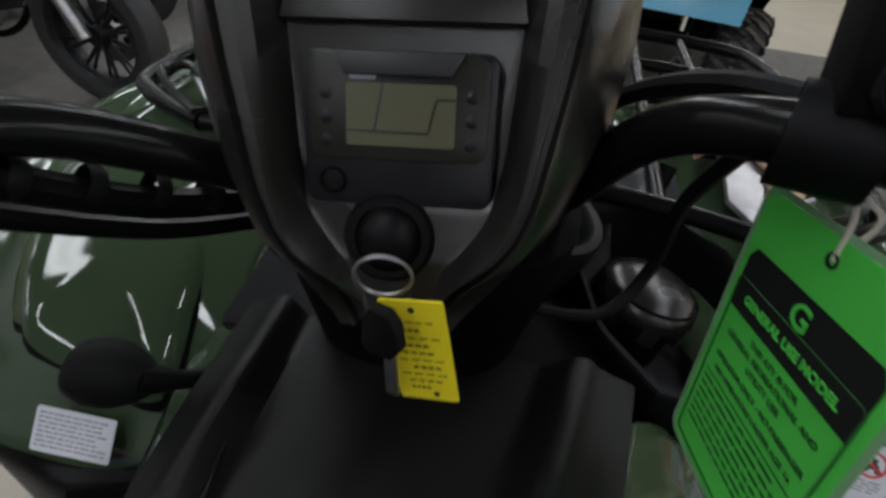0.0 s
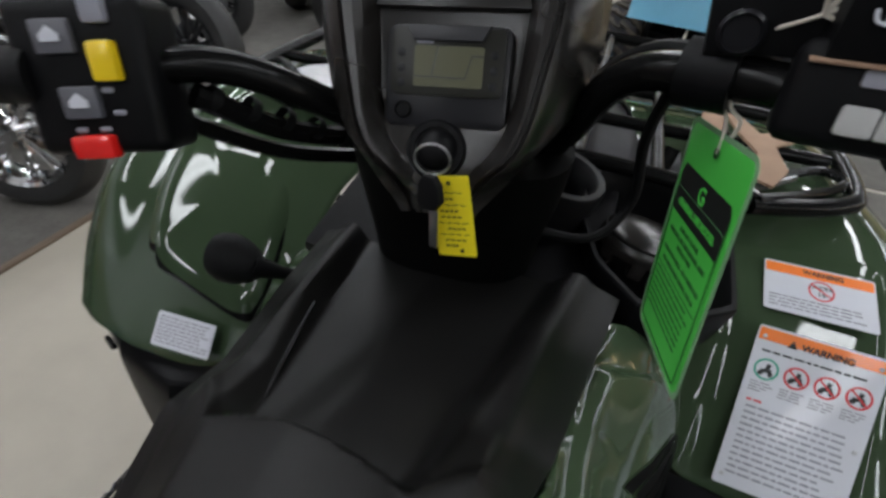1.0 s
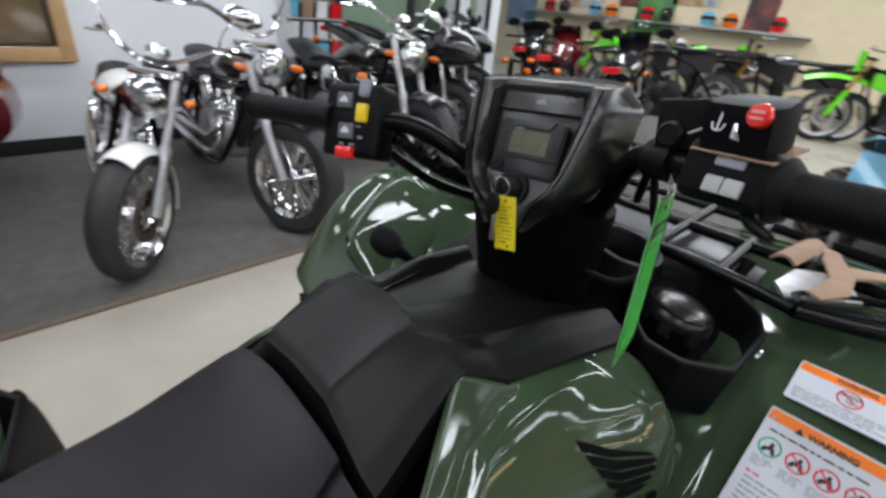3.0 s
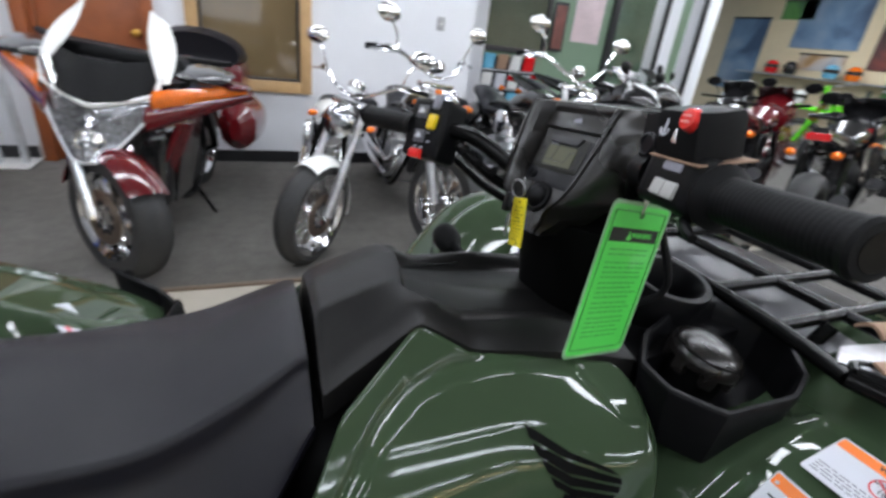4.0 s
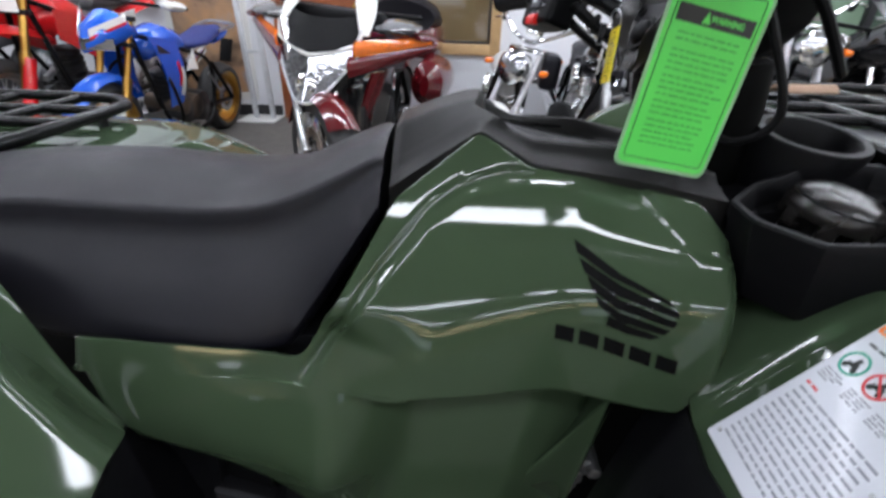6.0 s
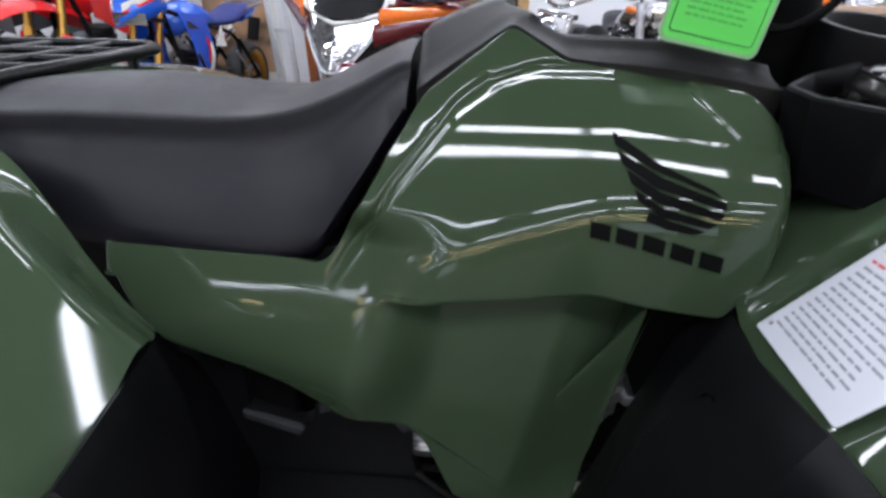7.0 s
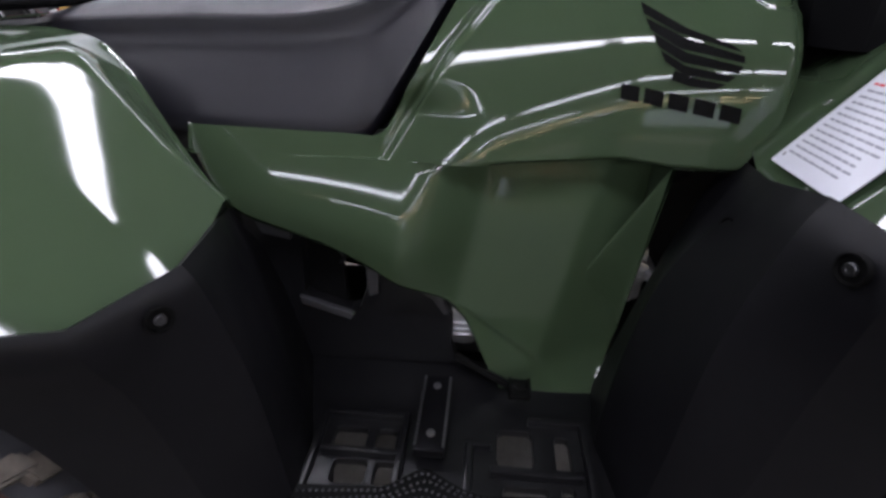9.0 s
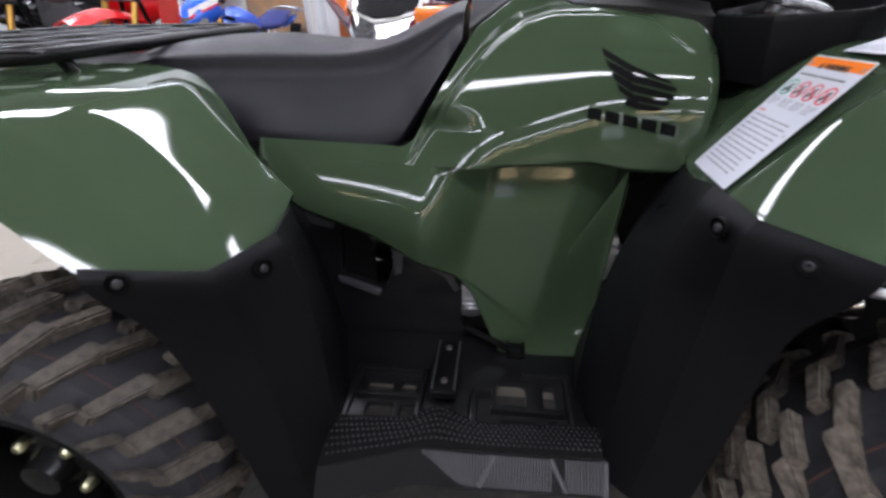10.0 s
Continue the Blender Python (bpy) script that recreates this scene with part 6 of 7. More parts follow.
# --- labels on the fenders
def label_sheet(name, w, h, m, parent, text, orange=True):
    sheet = part(name, prism(rrect(w, h, 0.003), 0.0010, m), PAPER, parent, text)
    if orange:
        part("orange_band", prism(rrect(w - 0.003, 0.0125, 0.0015), 0.0004, m @ pose(0, h / 2 - 0.0085, 0.0010)), ORANGE, sheet)
    return sheet


def bars(m, rows, w, step, tall, material, parent, name="text_line", seed=1):
    """Lines of unreadable print: words as short plain bars."""
    rnd = random.Random(seed)
    bm = bmesh.new()
    for k in range(rows):
        x = -w / 2
        stop = w / 2 * rnd.uniform(0.55, 1.0)
        while x < stop:
            l = rnd.uniform(0.004, 0.012)
            if x + l > w / 2:
                break
            box(l, tall, 0.0003, m @ pose(x + l / 2, -step * k, 0), 0, 1, bm)
            x += l + 0.0018
    return tagged(part(name, bm, material, parent), "lines of small print", kind="stuff")


def ban(m, r, parent, ring):
    bm = lathe([(r, 0), (r, 0.0004), (r * 0.82, 0.0004), (r * 0.82, 0)], 28, m)
    sign = part("sign_ring", bm, ring, parent)
    if ring is REDINK:
        part("sign_bar", box(2 * r * 0.9, r * 0.16, 0.0005, m @ pose(0, 0, 0.0003, 0, 0, -40)), REDINK, sign)
    pic = bmesh.new()
    box(r * 0.9, r * 0.35, 0.0003, m @ pose(0, -r * 0.15, 0.0001, 0, 0, 8), 0, 1, pic)
    box(r * 0.35, r * 0.5, 0.0003, m @ pose(r * 0.1, r * 0.25, 0.0001, 0, 0, -12), 0, 1, pic)
    disc(r * 0.22, 0.0003, m @ pose(-r * 0.4, -r * 0.4, 0), 12, 0, pic)
    disc(r * 0.22, 0.0003, m @ pose(r * 0.4, -r * 0.4, 0), 12, 0, pic)
    part("sign_shape", pic, INK, sign)
    return sign


BIG = frame_on((0.3865, 0.3225, 0.7685), (1, -0.07, 0.04), (-0.03, 0.110, 0.133)) @ pose(0, 0, 0.0022)
warn = label_sheet("warning_label", 0.116, 0.174, BIG, quad, "white warning label with an orange heading band")
words("heading", "WARNING", 0.0095, INK, warn, BIG @ pose(0.006, 0.0742, 0.0016), bold=0.0003)
part("triangle", prism([(-0.0045, -0.0035), (0.0045, -0.0035), (0, 0.0045)], 0.0004, BIG @ pose(-0.025, 0.0742, 0.0014)), INK, warn)
bars(BIG @ pose(0, 0.0615, 0.0010), 1, 0.100, 0.005, 0.0022, INK, warn, seed=3)
for k, x in enumerate((-0.041, -0.0135, 0.0135, 0.041)):
    ban(BIG @ pose(x, 0.0425, 0.0010), 0.0115, warn, GREENINK if k == 0 else REDINK)
    bars(BIG @ pose(x, 0.0275, 0.0010), 4, 0.022, 0.0030, 0.0013, GREYINK, warn, seed=10 + k)
bars(BIG @ pose(-0.042, 0.008, 0.0010), 1, 0.016, 0.005, 0.0024, REDINK, warn, seed=4)
bars(BIG @ pose(0, 0.001, 0.0010), 12, 0.098, 0.0066, 0.0022, GREYINK, warn, seed=5)
for x, y in ((-0.051, 0.076), (0.051, 0.076), (-0.051, -0.076), (0.051, -0.01)):
    part("rivet", disc(0.0022, 0.0012, BIG @ pose(x, y, 0.0008), 10, 0.0004), ALU, warn)
SMALL = frame_on((0.3865, 0.4320, 0.8500), (1, -0.03, 0.05), (-0.005, 0.070, 0.024)) @ pose(0, 0, 0.0035)
age = label_sheet("age_label", 0.106, 0.064, SMALL, quad, "white age limit label with an orange band")
words("heading", "WARNING", 0.0080, INK, age, SMALL @ pose(0.004, 0.0238, 0.0016), bold=0.0002)
AM = SMALL @ pose(0.002, 0.0035, 0.0010)
sg = part("sign_ring", lathe([(0.0125, 0), (0.0125, 0.0004), (0.0108, 0.0004), (0.0108, 0)], 28, AM), REDINK, age)
part("sign_bar", box(0.022, 0.0016, 0.0004, AM @ pose(0, 0, 0.0006, 0, 0, -35)), REDINK, sg)
words("word", "UNDER", 0.0068, INK, age, AM @ pose(0, 0.0040, 0.0003))
words("word", "16", 0.0085, INK, age, AM @ pose(0, -0.0045, 0.0003))
bars(SMALL @ pose(0, -0.0125, 0.0010), 4, 0.096, 0.0042, 0.0018, GREYINK, age, seed=8)
ll = frame_on((-0.325, 0.231, 0.673), (1, 0.10, -0.05), (0, 0.032, 0.034)) @ pose(0, 0, 0.017)
lw = label_sheet("care_label", 0.084, 0.046, ll, quad, "white notice label printed in grey", False)
bars(ll @ pose(0, 0.017, 0.0010), 8, 0.076, 0.0048, 0.0020, GREYINK, lw, seed=9)

# --- green card hanging from the bar
card = thing("hang_tag", "bright green printed card hanging on a white string", "hang tag")
CARD = frame_on((0.190, 0.235, 0.992), (-0.19, 0.98, -0.19), (-0.10, 0.185, 0.975))
CW, CH = 0.096, 0.162
sheet = part("card", prism(rrect(CW, CH, 0.007), 0.0008, CARD), GREENTAG, card, "green card printed in black")
for side in (1, -1):
    M = CARD @ (pose(0, 0, 0.0009) if side > 0 else pose(0, 0, -0.0007, 0, 180, 0))
    if side < 0:
        part("header_band", prism([(-0.043, 0.048), (-0.039, 0.054), (0.039, 0.054), (0.043, 0.048), (0.043, 0.020), (-0.043, 0.020)], 0.0002, M), INK, sheet)
        words("word", "G", 0.016, GREENTAG, sheet, M @ pose(0, 0.0435, 0.0004), bold=0.0003)
        words("word", "GENERAL USE MODEL", 0.0068, GREENTAG, sheet, M @ pose(0, 0.0285, 0.0004), bold=0.0002)
        for k, text in enumerate(("THIS ATV IS FOR", "GENERAL RECREATIONAL AND", "UTILITY USE")):
            words("word", text, 0.0050, TAGINK, sheet, M @ pose(0, 0.0135 - 0.0065 * k, 0.0002))
        for k, text in enumerate(("OPERATOR ONLY - NO PASSENGER", "NO OPERATORS UNDER AGE 16")):
            words("word", text, 0.0046, TAGINK, sheet, M @ pose(0, -0.0085 - 0.0080 * k, 0.0002))
        part("rule", box(0.080, 0.0007, 0.0002, M @ pose(0, -0.0225, 0.0001)), TAGINK, sheet)
        bars(M @ pose(0, -0.0270, 0), 7, 0.078, 0.0052, 0.0016, TAGINK, sheet, seed=20)
    else:
        part("header_band", prism([(-0.040, 0.058), (0.040, 0.058), (0.040, 0.044), (-0.040, 0.044)], 0.0002, M), INK, sheet)
        part("triangle", prism([(-0.014, 0.0460), (-0.005, 0.0460), (-0.0095, 0.0555)], 0.0002, M @ pose(0, 0, 0.0003)), GREENTAG, sheet)
        words("word", "WARNING", 0.0072, GREENTAG, sheet, M @ pose(0.012, 0.0508, 0.0004), bold=0.0002)
        for k, (y0, n) in enumerate(((0.036, 2), (0.022, 4), (0.0, 4), (-0.022, 3), (-0.039, 5))):
            bars(M @ pose(0.002, y0, 0), n, 0.070, 0.0052, 0.0017, FAINTINK, sheet, seed=40 + k)
    line = bmesh.new()
    loop = [(x, y, 0.0002) for x, y in rrect(CW - 0.010, CH - 0.012 if side > 0 else CH - 0.05, 0.003)]
    if side < 0:
        loop = [(x, y - 0.019, z) for x, y, z in loop]
    tube([M @ Vector(p) for p in loop + loop[:1]], 0.0005, 4, 0, line)
    part("border_line", line, TAGINK, sheet)
part("sleeve", prism(rrect(CW + 0.007, CH + 0.007, 0.009), 0.0003, CARD @ pose(0, 0, 0.0002)), mat("clear_sleeve_edge", (0.22, 0.42, 0.22), 0.2, coat=0.5, vary=0.03), sheet, "pale laminated edge")
part("eyelet", lathe([(0.0035, 0.0012), (0.0022, 0.0014), (0.0022, -0.0014), (0.0035, -0.0012)], 14, CARD @ pose(0.0, 0.072, 0.0004)), INK, sheet)
ey = CARD @ Vector((0.0, 0.072, 0.0))
st = bmesh.new()
tube([ey, ey + Vector((-0.004, 0.004, 0.022)), (0.160, 0.256, 1.104), (0.158, 0.262, 1.118), (0.172, 0.262, 1.122), (0.178, 0.252, 1.092), ey + Vector((0.004, 0.0, 0.02)), ey], 0.0011, 6, 6, st)
tube([(0.158, 0.262, 1.118), (0.185, 0.246, 1.135), (0.200, 0.240, 1.145)], 0.0011, 6, 4, st)
for dx, dz in ((0.010, 0.004), (0.014, -0.004), (0.006, 0.012), (-0.004, 0.009)):
    tube([(0.197, 0.241, 1.143), (0.197 + dx * 0.6, 0.239, 1.144 + dz * 0.8), (0.197 + dx, 0.238, 1.143 + dz)], 0.0013, 6, 3, st)
part("string", st, STRING, card, "knotted white cotton string")

# ---------------------------------------------------------------- motorcycles


def arc_plate(r, a0, a1, w, thick, y, z, bm=None, crown=0.3):
    """A curved mudguard about a wheel, from angle a0 to a1 (degrees, 0 = ahead, 90 = up)."""
    def fn(u, v):
        a = radians(a0 + (a1 - a0) * u)
        t = 2 * v - 1
        rr2 = r - crown * w * t * t
        return (t * w / 2, y + rr2 * math.cos(a), z + rr2 * math.sin(a))
    return shell(fn, 22, 8, thick, bm, True, 0.002)


def moto_wheel(bike, y, r, w, rim_mat, spokes, discs=1, thick=0.10, cast=True, name="wheel", turn=None):
    m = pose(0, y, r, 0, 90, 0)
    if turn is not None:
        m = turn @ m
    ri = r - thick
    prof = [(ri, -w * 0.40), (ri + 0.02, -w * 0.5), (r - 0.04, -w * 0.5), (r - 0.012, -w * 0.3), (r, 0), (r - 0.012, w * 0.3), (r - 0.04, w * 0.5), (ri + 0.02, w * 0.5), (ri, w * 0.40)]
    wheel = part(name, lathe(prof, 40, m), PLAINTYRE, bike, "black road tyre")
    rm = lathe([(ri + 0.004, -w * 0.42), (ri - 0.016, -w * 0.34), (ri - 0.022, 0), (ri - 0.016, w * 0.34), (ri + 0.004, w * 0.42)], 40, m)
    lathe([(ri - 0.004, -w * 0.40), (ri + 0.012, -w * 0.47), (ri + 0.004, -w * 0.40)], 40, m, rm)
    lathe([(ri - 0.004, w * 0.40), (ri + 0.012, w * 0.47), (ri + 0.004, w * 0.40)], 40, m, rm)
    part("rim", rm, rim_mat, wheel)
    sp = bmesh.new()
    for k in range(spokes):
        a = 2 * math.pi * k / spokes
        if cast:
            for d in (-0.10, 0.10):
                tube([m @ Vector((0.04 * math.cos(a), 0.04 * math.sin(a), 0)), m @ Vector(((ri - 0.01) * math.cos(a + d), (ri - 0.01) * math.sin(a + d), 0))], [0.011, 0.008], 6, 0, sp)
        else:
            tube([m @ Vector((0.035 * math.cos(a), 0.035 * math.sin(a), (-1) ** k * 0.025)), m @ Vector(((ri - 0.01) * math.cos(a + 0.25), (ri - 0.01) * math.sin(a + 0.25), 0))], 0.0028, 5, 0, sp)
    lathe([(0, -0.05), (0.042, -0.05), (0.046, -0.02), (0.046, 0.02), (0.042, 0.05), (0, 0.05)], 20, m, sp)
    tagged(part("spoke", sp, rim_mat, wheel), "wheel spokes and hub", kind="stuff")
    for s in (-1, 1)[:discs]:
        rot = lathe([(0.075, s * 0.058), (0.135, s * 0.058), (0.135, s * 0.064), (0.075, s * 0.064)], 36, m)
        d = part("brake_disc", rot, DISC if rim_mat is CHROME else ALU, wheel)
        hl = bmesh.new()
        for k in range(10):
            a = 2 * math.pi * k / 10
            disc(0.016, 0.010, m @ pose(0.075 * math.cos(a), 0.075 * math.sin(a), s * 0.060 - 0.005), 8, 0, hl)
        tagged(part("disc_carrier", hl, DARKMETAL, d), "small disc rivets", kind="stuff")
    return wheel


def blob(bm, secs, n=20):
    """A body through (y, z, half width, half height) sections."""
    return rings([[(w * math.cos(t) * (1 if abs(math.cos(t)) < 0.9 else 0.98), y, z + h * math.sin(t)) for t in [2 * math.pi * j / n for j in range(n)]] for y, z, w, h in secs], True, True, bm)


def mirrors(bike, y, z, wide, metal):
    for s in (1, -1):
        st = part("mirror_stalk", tube([(s * wide * 0.72, y, z), (s * wide * 0.80, y + 0.02, z + 0.10), (s * wide * 0.95, y + 0.0, z + 0.17)], 0.006, 6, 4), metal, bike)
        hd = lathe([(0, 0.0), (0.055, 0.004), (0.062, 0.014), (0.045, 0.032), (0, 0.042)], 20, Matrix.Translation((s * wide * 0.98, y, z + 0.19)) @ pose(0, 0, 0, -85, 0, 0) @ Matrix.Diagonal((1.25, 0.8, 1, 1)))
        part("mirror", hd, metal, st)


def motorcycle(kind, body, label, m, seat=VINYL, wheel_mat=CHROME, group="motorcycles", fender=None, accent=WHITE, steer=0.0):
    bike = thing("motorcycle", label, "motorcycle", m, group)
    fender = fender or body
    wb = {"cruiser": 1.62, "tour": 1.56, "adv": 1.58, "dirt": 1.48, "sport": 1.42}[kind]
    rf = {"cruiser": 0.33, "tour": 0.32, "adv": 0.345, "dirt": 0.345, "sport": 0.30}[kind]
    rr2 = {"cruiser": 0.32, "tour": 0.32, "adv": 0.325, "dirt": 0.33, "sport": 0.31}[kind]
    rake = {"cruiser": 0.42, "tour": 0.34, "adv": 0.30, "dirt": 0.30, "sport": 0.26}[kind]
    hz = {"cruiser": 0.98, "tour": 1.00, "adv": 1.08, "dirt": 1.08, "sport": 0.90}[kind]
    F, R = wb / 2, -wb / 2
    wired = kind in ("dirt", "adv") or body is WHITE
    moto_wheel(bike, F, rf, 0.13 if kind in ("cruiser", "tour") else 0.09, wheel_mat, 36 if wired else (10 if kind == "cruiser" else 5), 1 if kind in ("cruiser", "dirt") else 2, 0.085 if wired else 0.115, not wired, "front_wheel")
    moto_wheel(bike, R, rr2, 0.17 if kind != "dirt" else 0.11, wheel_mat, 36 if wired else 5, 1, 0.09 if wired else 0.12, not wired, "rear_wheel")
    fork_mat = GOLD if kind in ("adv", "dirt") else (ALU if kind == "cruiser" else CHROME)
    for s in (1, -1):
        lo, hi = Vector((s * 0.095, F, rf)), Vector((s * 0.095, F - rake * (hz - rf) / 0.66 * 0.72, hz))
        part("fork_leg", tube([lo, lo.lerp(hi, 0.5), lo.lerp(hi, 0.505), hi], [0.030, 0.030, 0.021, 0.021], 12, 0), fork_mat, bike)
    hy = F - rake * (hz - rf) / 0.66 * 0.72
    yoke = bmesh.new()
    box(0.25, 0.06, 0.03, pose(0, hy, hz), 0.008, 2, yoke)
    box(0.25, 0.06, 0.03, pose(0, hy + 0.05, hz - 0.16), 0.008, 2, yoke)
    part("fork_yoke", yoke, CHROME if kind == "cruiser" else DARKMETAL, bike)
    # frame and engine
    fb = bmesh.new()
    for s in (1, -1):
        tube([(s * 0.05, hy - 0.04, hz - 0.10), (s * 0.14, hy - 0.20, 0.40), (s * 0.15, 0.05, 0.20), (s * 0.14, -0.35, 0.26), (s * 0.12, -0.40, 0.70), (s * 0.10, 0.05, hz - 0.22), (s * 0.05, hy - 0.04, hz - 0.10)], 0.017, 8, 5, fb)
        tube([(s * 0.12, -0.35, 0.34), (s * 0.11, R, rr2)], 0.022, 8, 0, fb)
        tube([(s * 0.13, -0.42, 0.70), (s * 0.13, R + 0.02, rr2 + 0.02)], 0.020, 8, 0, fb)
    part("frame", fb, STEEL_BLACK, bike)
    en = bmesh.new()
    box(0.26, 0.46, 0.22, pose(0, -0.08, 0.36), 0.05, 3, en)
    disc(0.13, 0.30, pose(-0.15, -0.18, 0.37, 0, 90, 0), 22, 0.02, en)
    disc(0.10, 0.30, pose(-0.15, 0.06, 0.36, 0, 90, 0), 22, 0.02, en)
    part("engine_case", en, ALU if kind == "cruiser" else DARKMETAL, bike)
    cyl = bmesh.new()
    for tilt, yy in (((28, 0.08), (-28, -0.22)) if kind in ("cruiser", "tour") else ((12, 0.08),)):
        for k in range(9):
            disc(0.092 if k % 2 == 0 else 0.078, 0.020, pose(0, yy, 0.46) @ pose(0, 0, 0, -tilt, 0, 0) @ pose(0, 0, 0.02 * k), 18, 0.003, cyl)
        disc(0.085, 0.06, pose(0, yy, 0.46) @ pose(0, 0, 0, -tilt, 0, 0) @ pose(0, 0, 0.18), 18, 0.02, cyl)
    tagged(part("cylinder", cyl, CHROME if kind == "cruiser" else DARKMETAL, bike), "finned engine cylinders", kind="stuff")
    # tank and seat
    if kind in ("cruiser", "tour"):
        part("tank", blob(None, [(0.32, 0.80, 0.02, 0.03), (0.29, 0.81, 0.09, 0.08), (0.15, 0.82, 0.15, 0.11), (0.0, 0.79, 0.155, 0.10), (-0.15, 0.74, 0.12, 0.06), (-0.22, 0.71, 0.05, 0.03)]), body, bike, "painted fuel tank")
        part("saddle", blob(None, [(-0.12, 0.70, 0.06, 0.03), (-0.22, 0.68, 0.14, 0.05), (-0.40, 0.67, 0.17, 0.06), (-0.52, 0.73, 0.15, 0.07), (-0.72, 0.79, 0.13, 0.06), (-0.88, 0.80, 0.05, 0.03)]), seat, bike, "black vinyl saddle")
        part("rear_fender", arc_plate(rr2 + 0.055, 165, 30, 0.20, 0.006, R, rr2), fender, bike)
        part("front_fender", arc_plate(rf + 0.030, 192 if body is WHITE else 165, 66 if kind == "cruiser" else 38, 0.16 if kind == "cruiser" else 0.16, 0.005, F, rf), fender, bike, "rounded front mudguard")
        ex = bmesh.new()
        for dz in (0, 0.10):
            tube([(0.13, 0.12, 0.50), (0.17, 0.16, 0.34 + dz), (0.18, -0.05, 0.25 + dz), (0.19, -0.5, 0.27 + dz), (0.19, R - 0.15, 0.30 + dz)], [0.022, 0.022, 0.024, 0.042, 0.046], 12, 6, ex)
        part("exhaust", ex, CHROME, bike, "chrome exhaust pipes")
    if kind == "cruiser":
        hb = [(s * x, hy - dy, hz + dz) for s, x, dy, dz in ((-1, 0.37, 0.22, 0.14), (-1, 0.28, 0.10, 0.16), (-1, 0.12, 0.0, 0.08), (1, 0, 0, 0.04), (1, 0.12, 0.0, 0.08), (1, 0.28, 0.10, 0.16), (1, 0.37, 0.22, 0.14))]
        h = part("handlebar", tube(hb, 0.0125, 8, 6), CHROME, bike)
        for s in (1, -1):
            part("grip", tube([(s * 0.30, hy - 0.125, hz + 0.157), (s * 0.38, hy - 0.235, hz + 0.138)], 0.018, 10, 0), RUBBER, h)
            part("lever", tube([(s * 0.26, hy - 0.03, hz + 0.15), (s * 0.33, hy - 0.07, hz + 0.14), (s * 0.40, hy - 0.16, hz + 0.13)], 0.007, 6, 4), CHROME, h)
        mirrors(bike, hy - 0.10, hz + 0.14, 0.36, CHROME)
        hl = part("headlight", lathe([(0, -0.13), (0.05, -0.12), (0.085, -0.06), (0.095, 0.0), (0.100, 0.012), (0.092, 0.018)], 28, pose(0, hy + 0.14, hz - 0.10, -85, 0, 0)), CHROME, bike, "round chrome headlight")
        part("lens", lathe([(0.092, 0.014), (0.06, 0.030), (0, 0.036)], 28, pose(0, hy + 0.14, hz - 0.10, -85, 0, 0)), BULB, hl)
        for s in (1, -1):
            part("turn_signal", blob(None, [(hy + 0.06, hz - 0.10, 0.005, 0.01), (hy + 0.09, hz - 0.10, 0.021, 0.019), (hy + 0.13, hz - 0.10, 0.021, 0.019), (hy + 0.15, hz - 0.10, 0.005, 0.01)], 12), AMBER, bike, m=pose(s * 0.20, 0, 0))
            part("turn_signal_rear", blob(None, [(R - 0.28, 0.62, 0.005, 0.01), (R - 0.25, 0.62, 0.03, 0.026), (R - 0.21, 0.62, 0.005, 0.01)], 12), AMBER, bike, m=pose(s * 0.14, 0, 0))
        part("meter", lathe([(0, 0), (0.05, 0), (0.055, 0.03), (0.045, 0.045), (0, 0.046)], 20, pose(0, hy - 0.02, hz + 0.08, 25, 0, 0)), CHROME, bike)
        part("air_cleaner", disc(0.10, 0.06, pose(0.13, -0.06, 0.62, 0, 90, 0), 24, 0.02), CHROME, bike)
        part("tail_light", box(0.10, 0.05, 0.06, pose(0, R - 0.34, 0.56), 0.015, 2), TAILRED, bike)
        if body is GLOSSBLACK:
            for s in (1, -1):
                part("saddle_bag", box(0.16, 0.42, 0.28, pose(s * 0.26, R - 0.02, 0.56), 0.05, 3), VINYL, bike)
            part("radiator", box(0.24, 0.05, 0.28, pose(0, hy - 0.16, 0.52), 0.01), DARKMETAL, bike)
    if kind == "tour":
        # wide nose with a big lamp, amber corner lamps, split screen, panniers and top seat
        def visor(u, v):
            """The face of the lamp: a kite, broad above and pointed below."""
            t = 2 * u - 1
            x = t * (0.032 + 0.195 * v ** 0.75)
            return (x, hy + 0.315 - 0.75 * abs(x) ** 1.15 - 0.09 * v, 0.600 + 0.230 * v + 0.080 * v * abs(t) ** 1.4)
        part("nose_fairing", shell(lambda u, v: ((2 * u - 1) * (0.10 + 0.16 * v), hy + 0.235 - 0.32 * abs(2 * u - 1) ** 1.6 - 0.06 * v, 0.50 + 0.40 * v + 0.05 * abs(2 * u - 1)), 20, 12, 0.012, None, True), GLOSSBLACK, bike, "gloss black nose fairing")
        lamp = part("headlight", shell(visor, 18, 10, 0.012, None, True), LAMPFACE, bike, "broad clear kite shaped headlight with chrome reflectors")
        part("lens", lathe([(0.050, 0), (0.052, 0.010), (0.042, 0.014), (0.038, 0.004), (0, 0.012)], 24, pose(0, hy + 0.265, 0.690, -78, 0, 0)), CHROME, lamp)
        for s, x, z in ((1, 0.075, 0.775), (-1, 0.075, 0.775), (1, 0.125, 0.825), (-1, 0.125, 0.825), (1, 0.0, 0.785)):
            part("reflector", lathe([(0.030, 0.010), (0.024, -0.004), (0.010, -0.006), (0, 0.008)], 14, pose(s * x, hy + 0.272 - 0.75 * x ** 1.15 - 0.055, z, -78, 0, -s * 22 * x / 0.1)), CHROME, lamp)
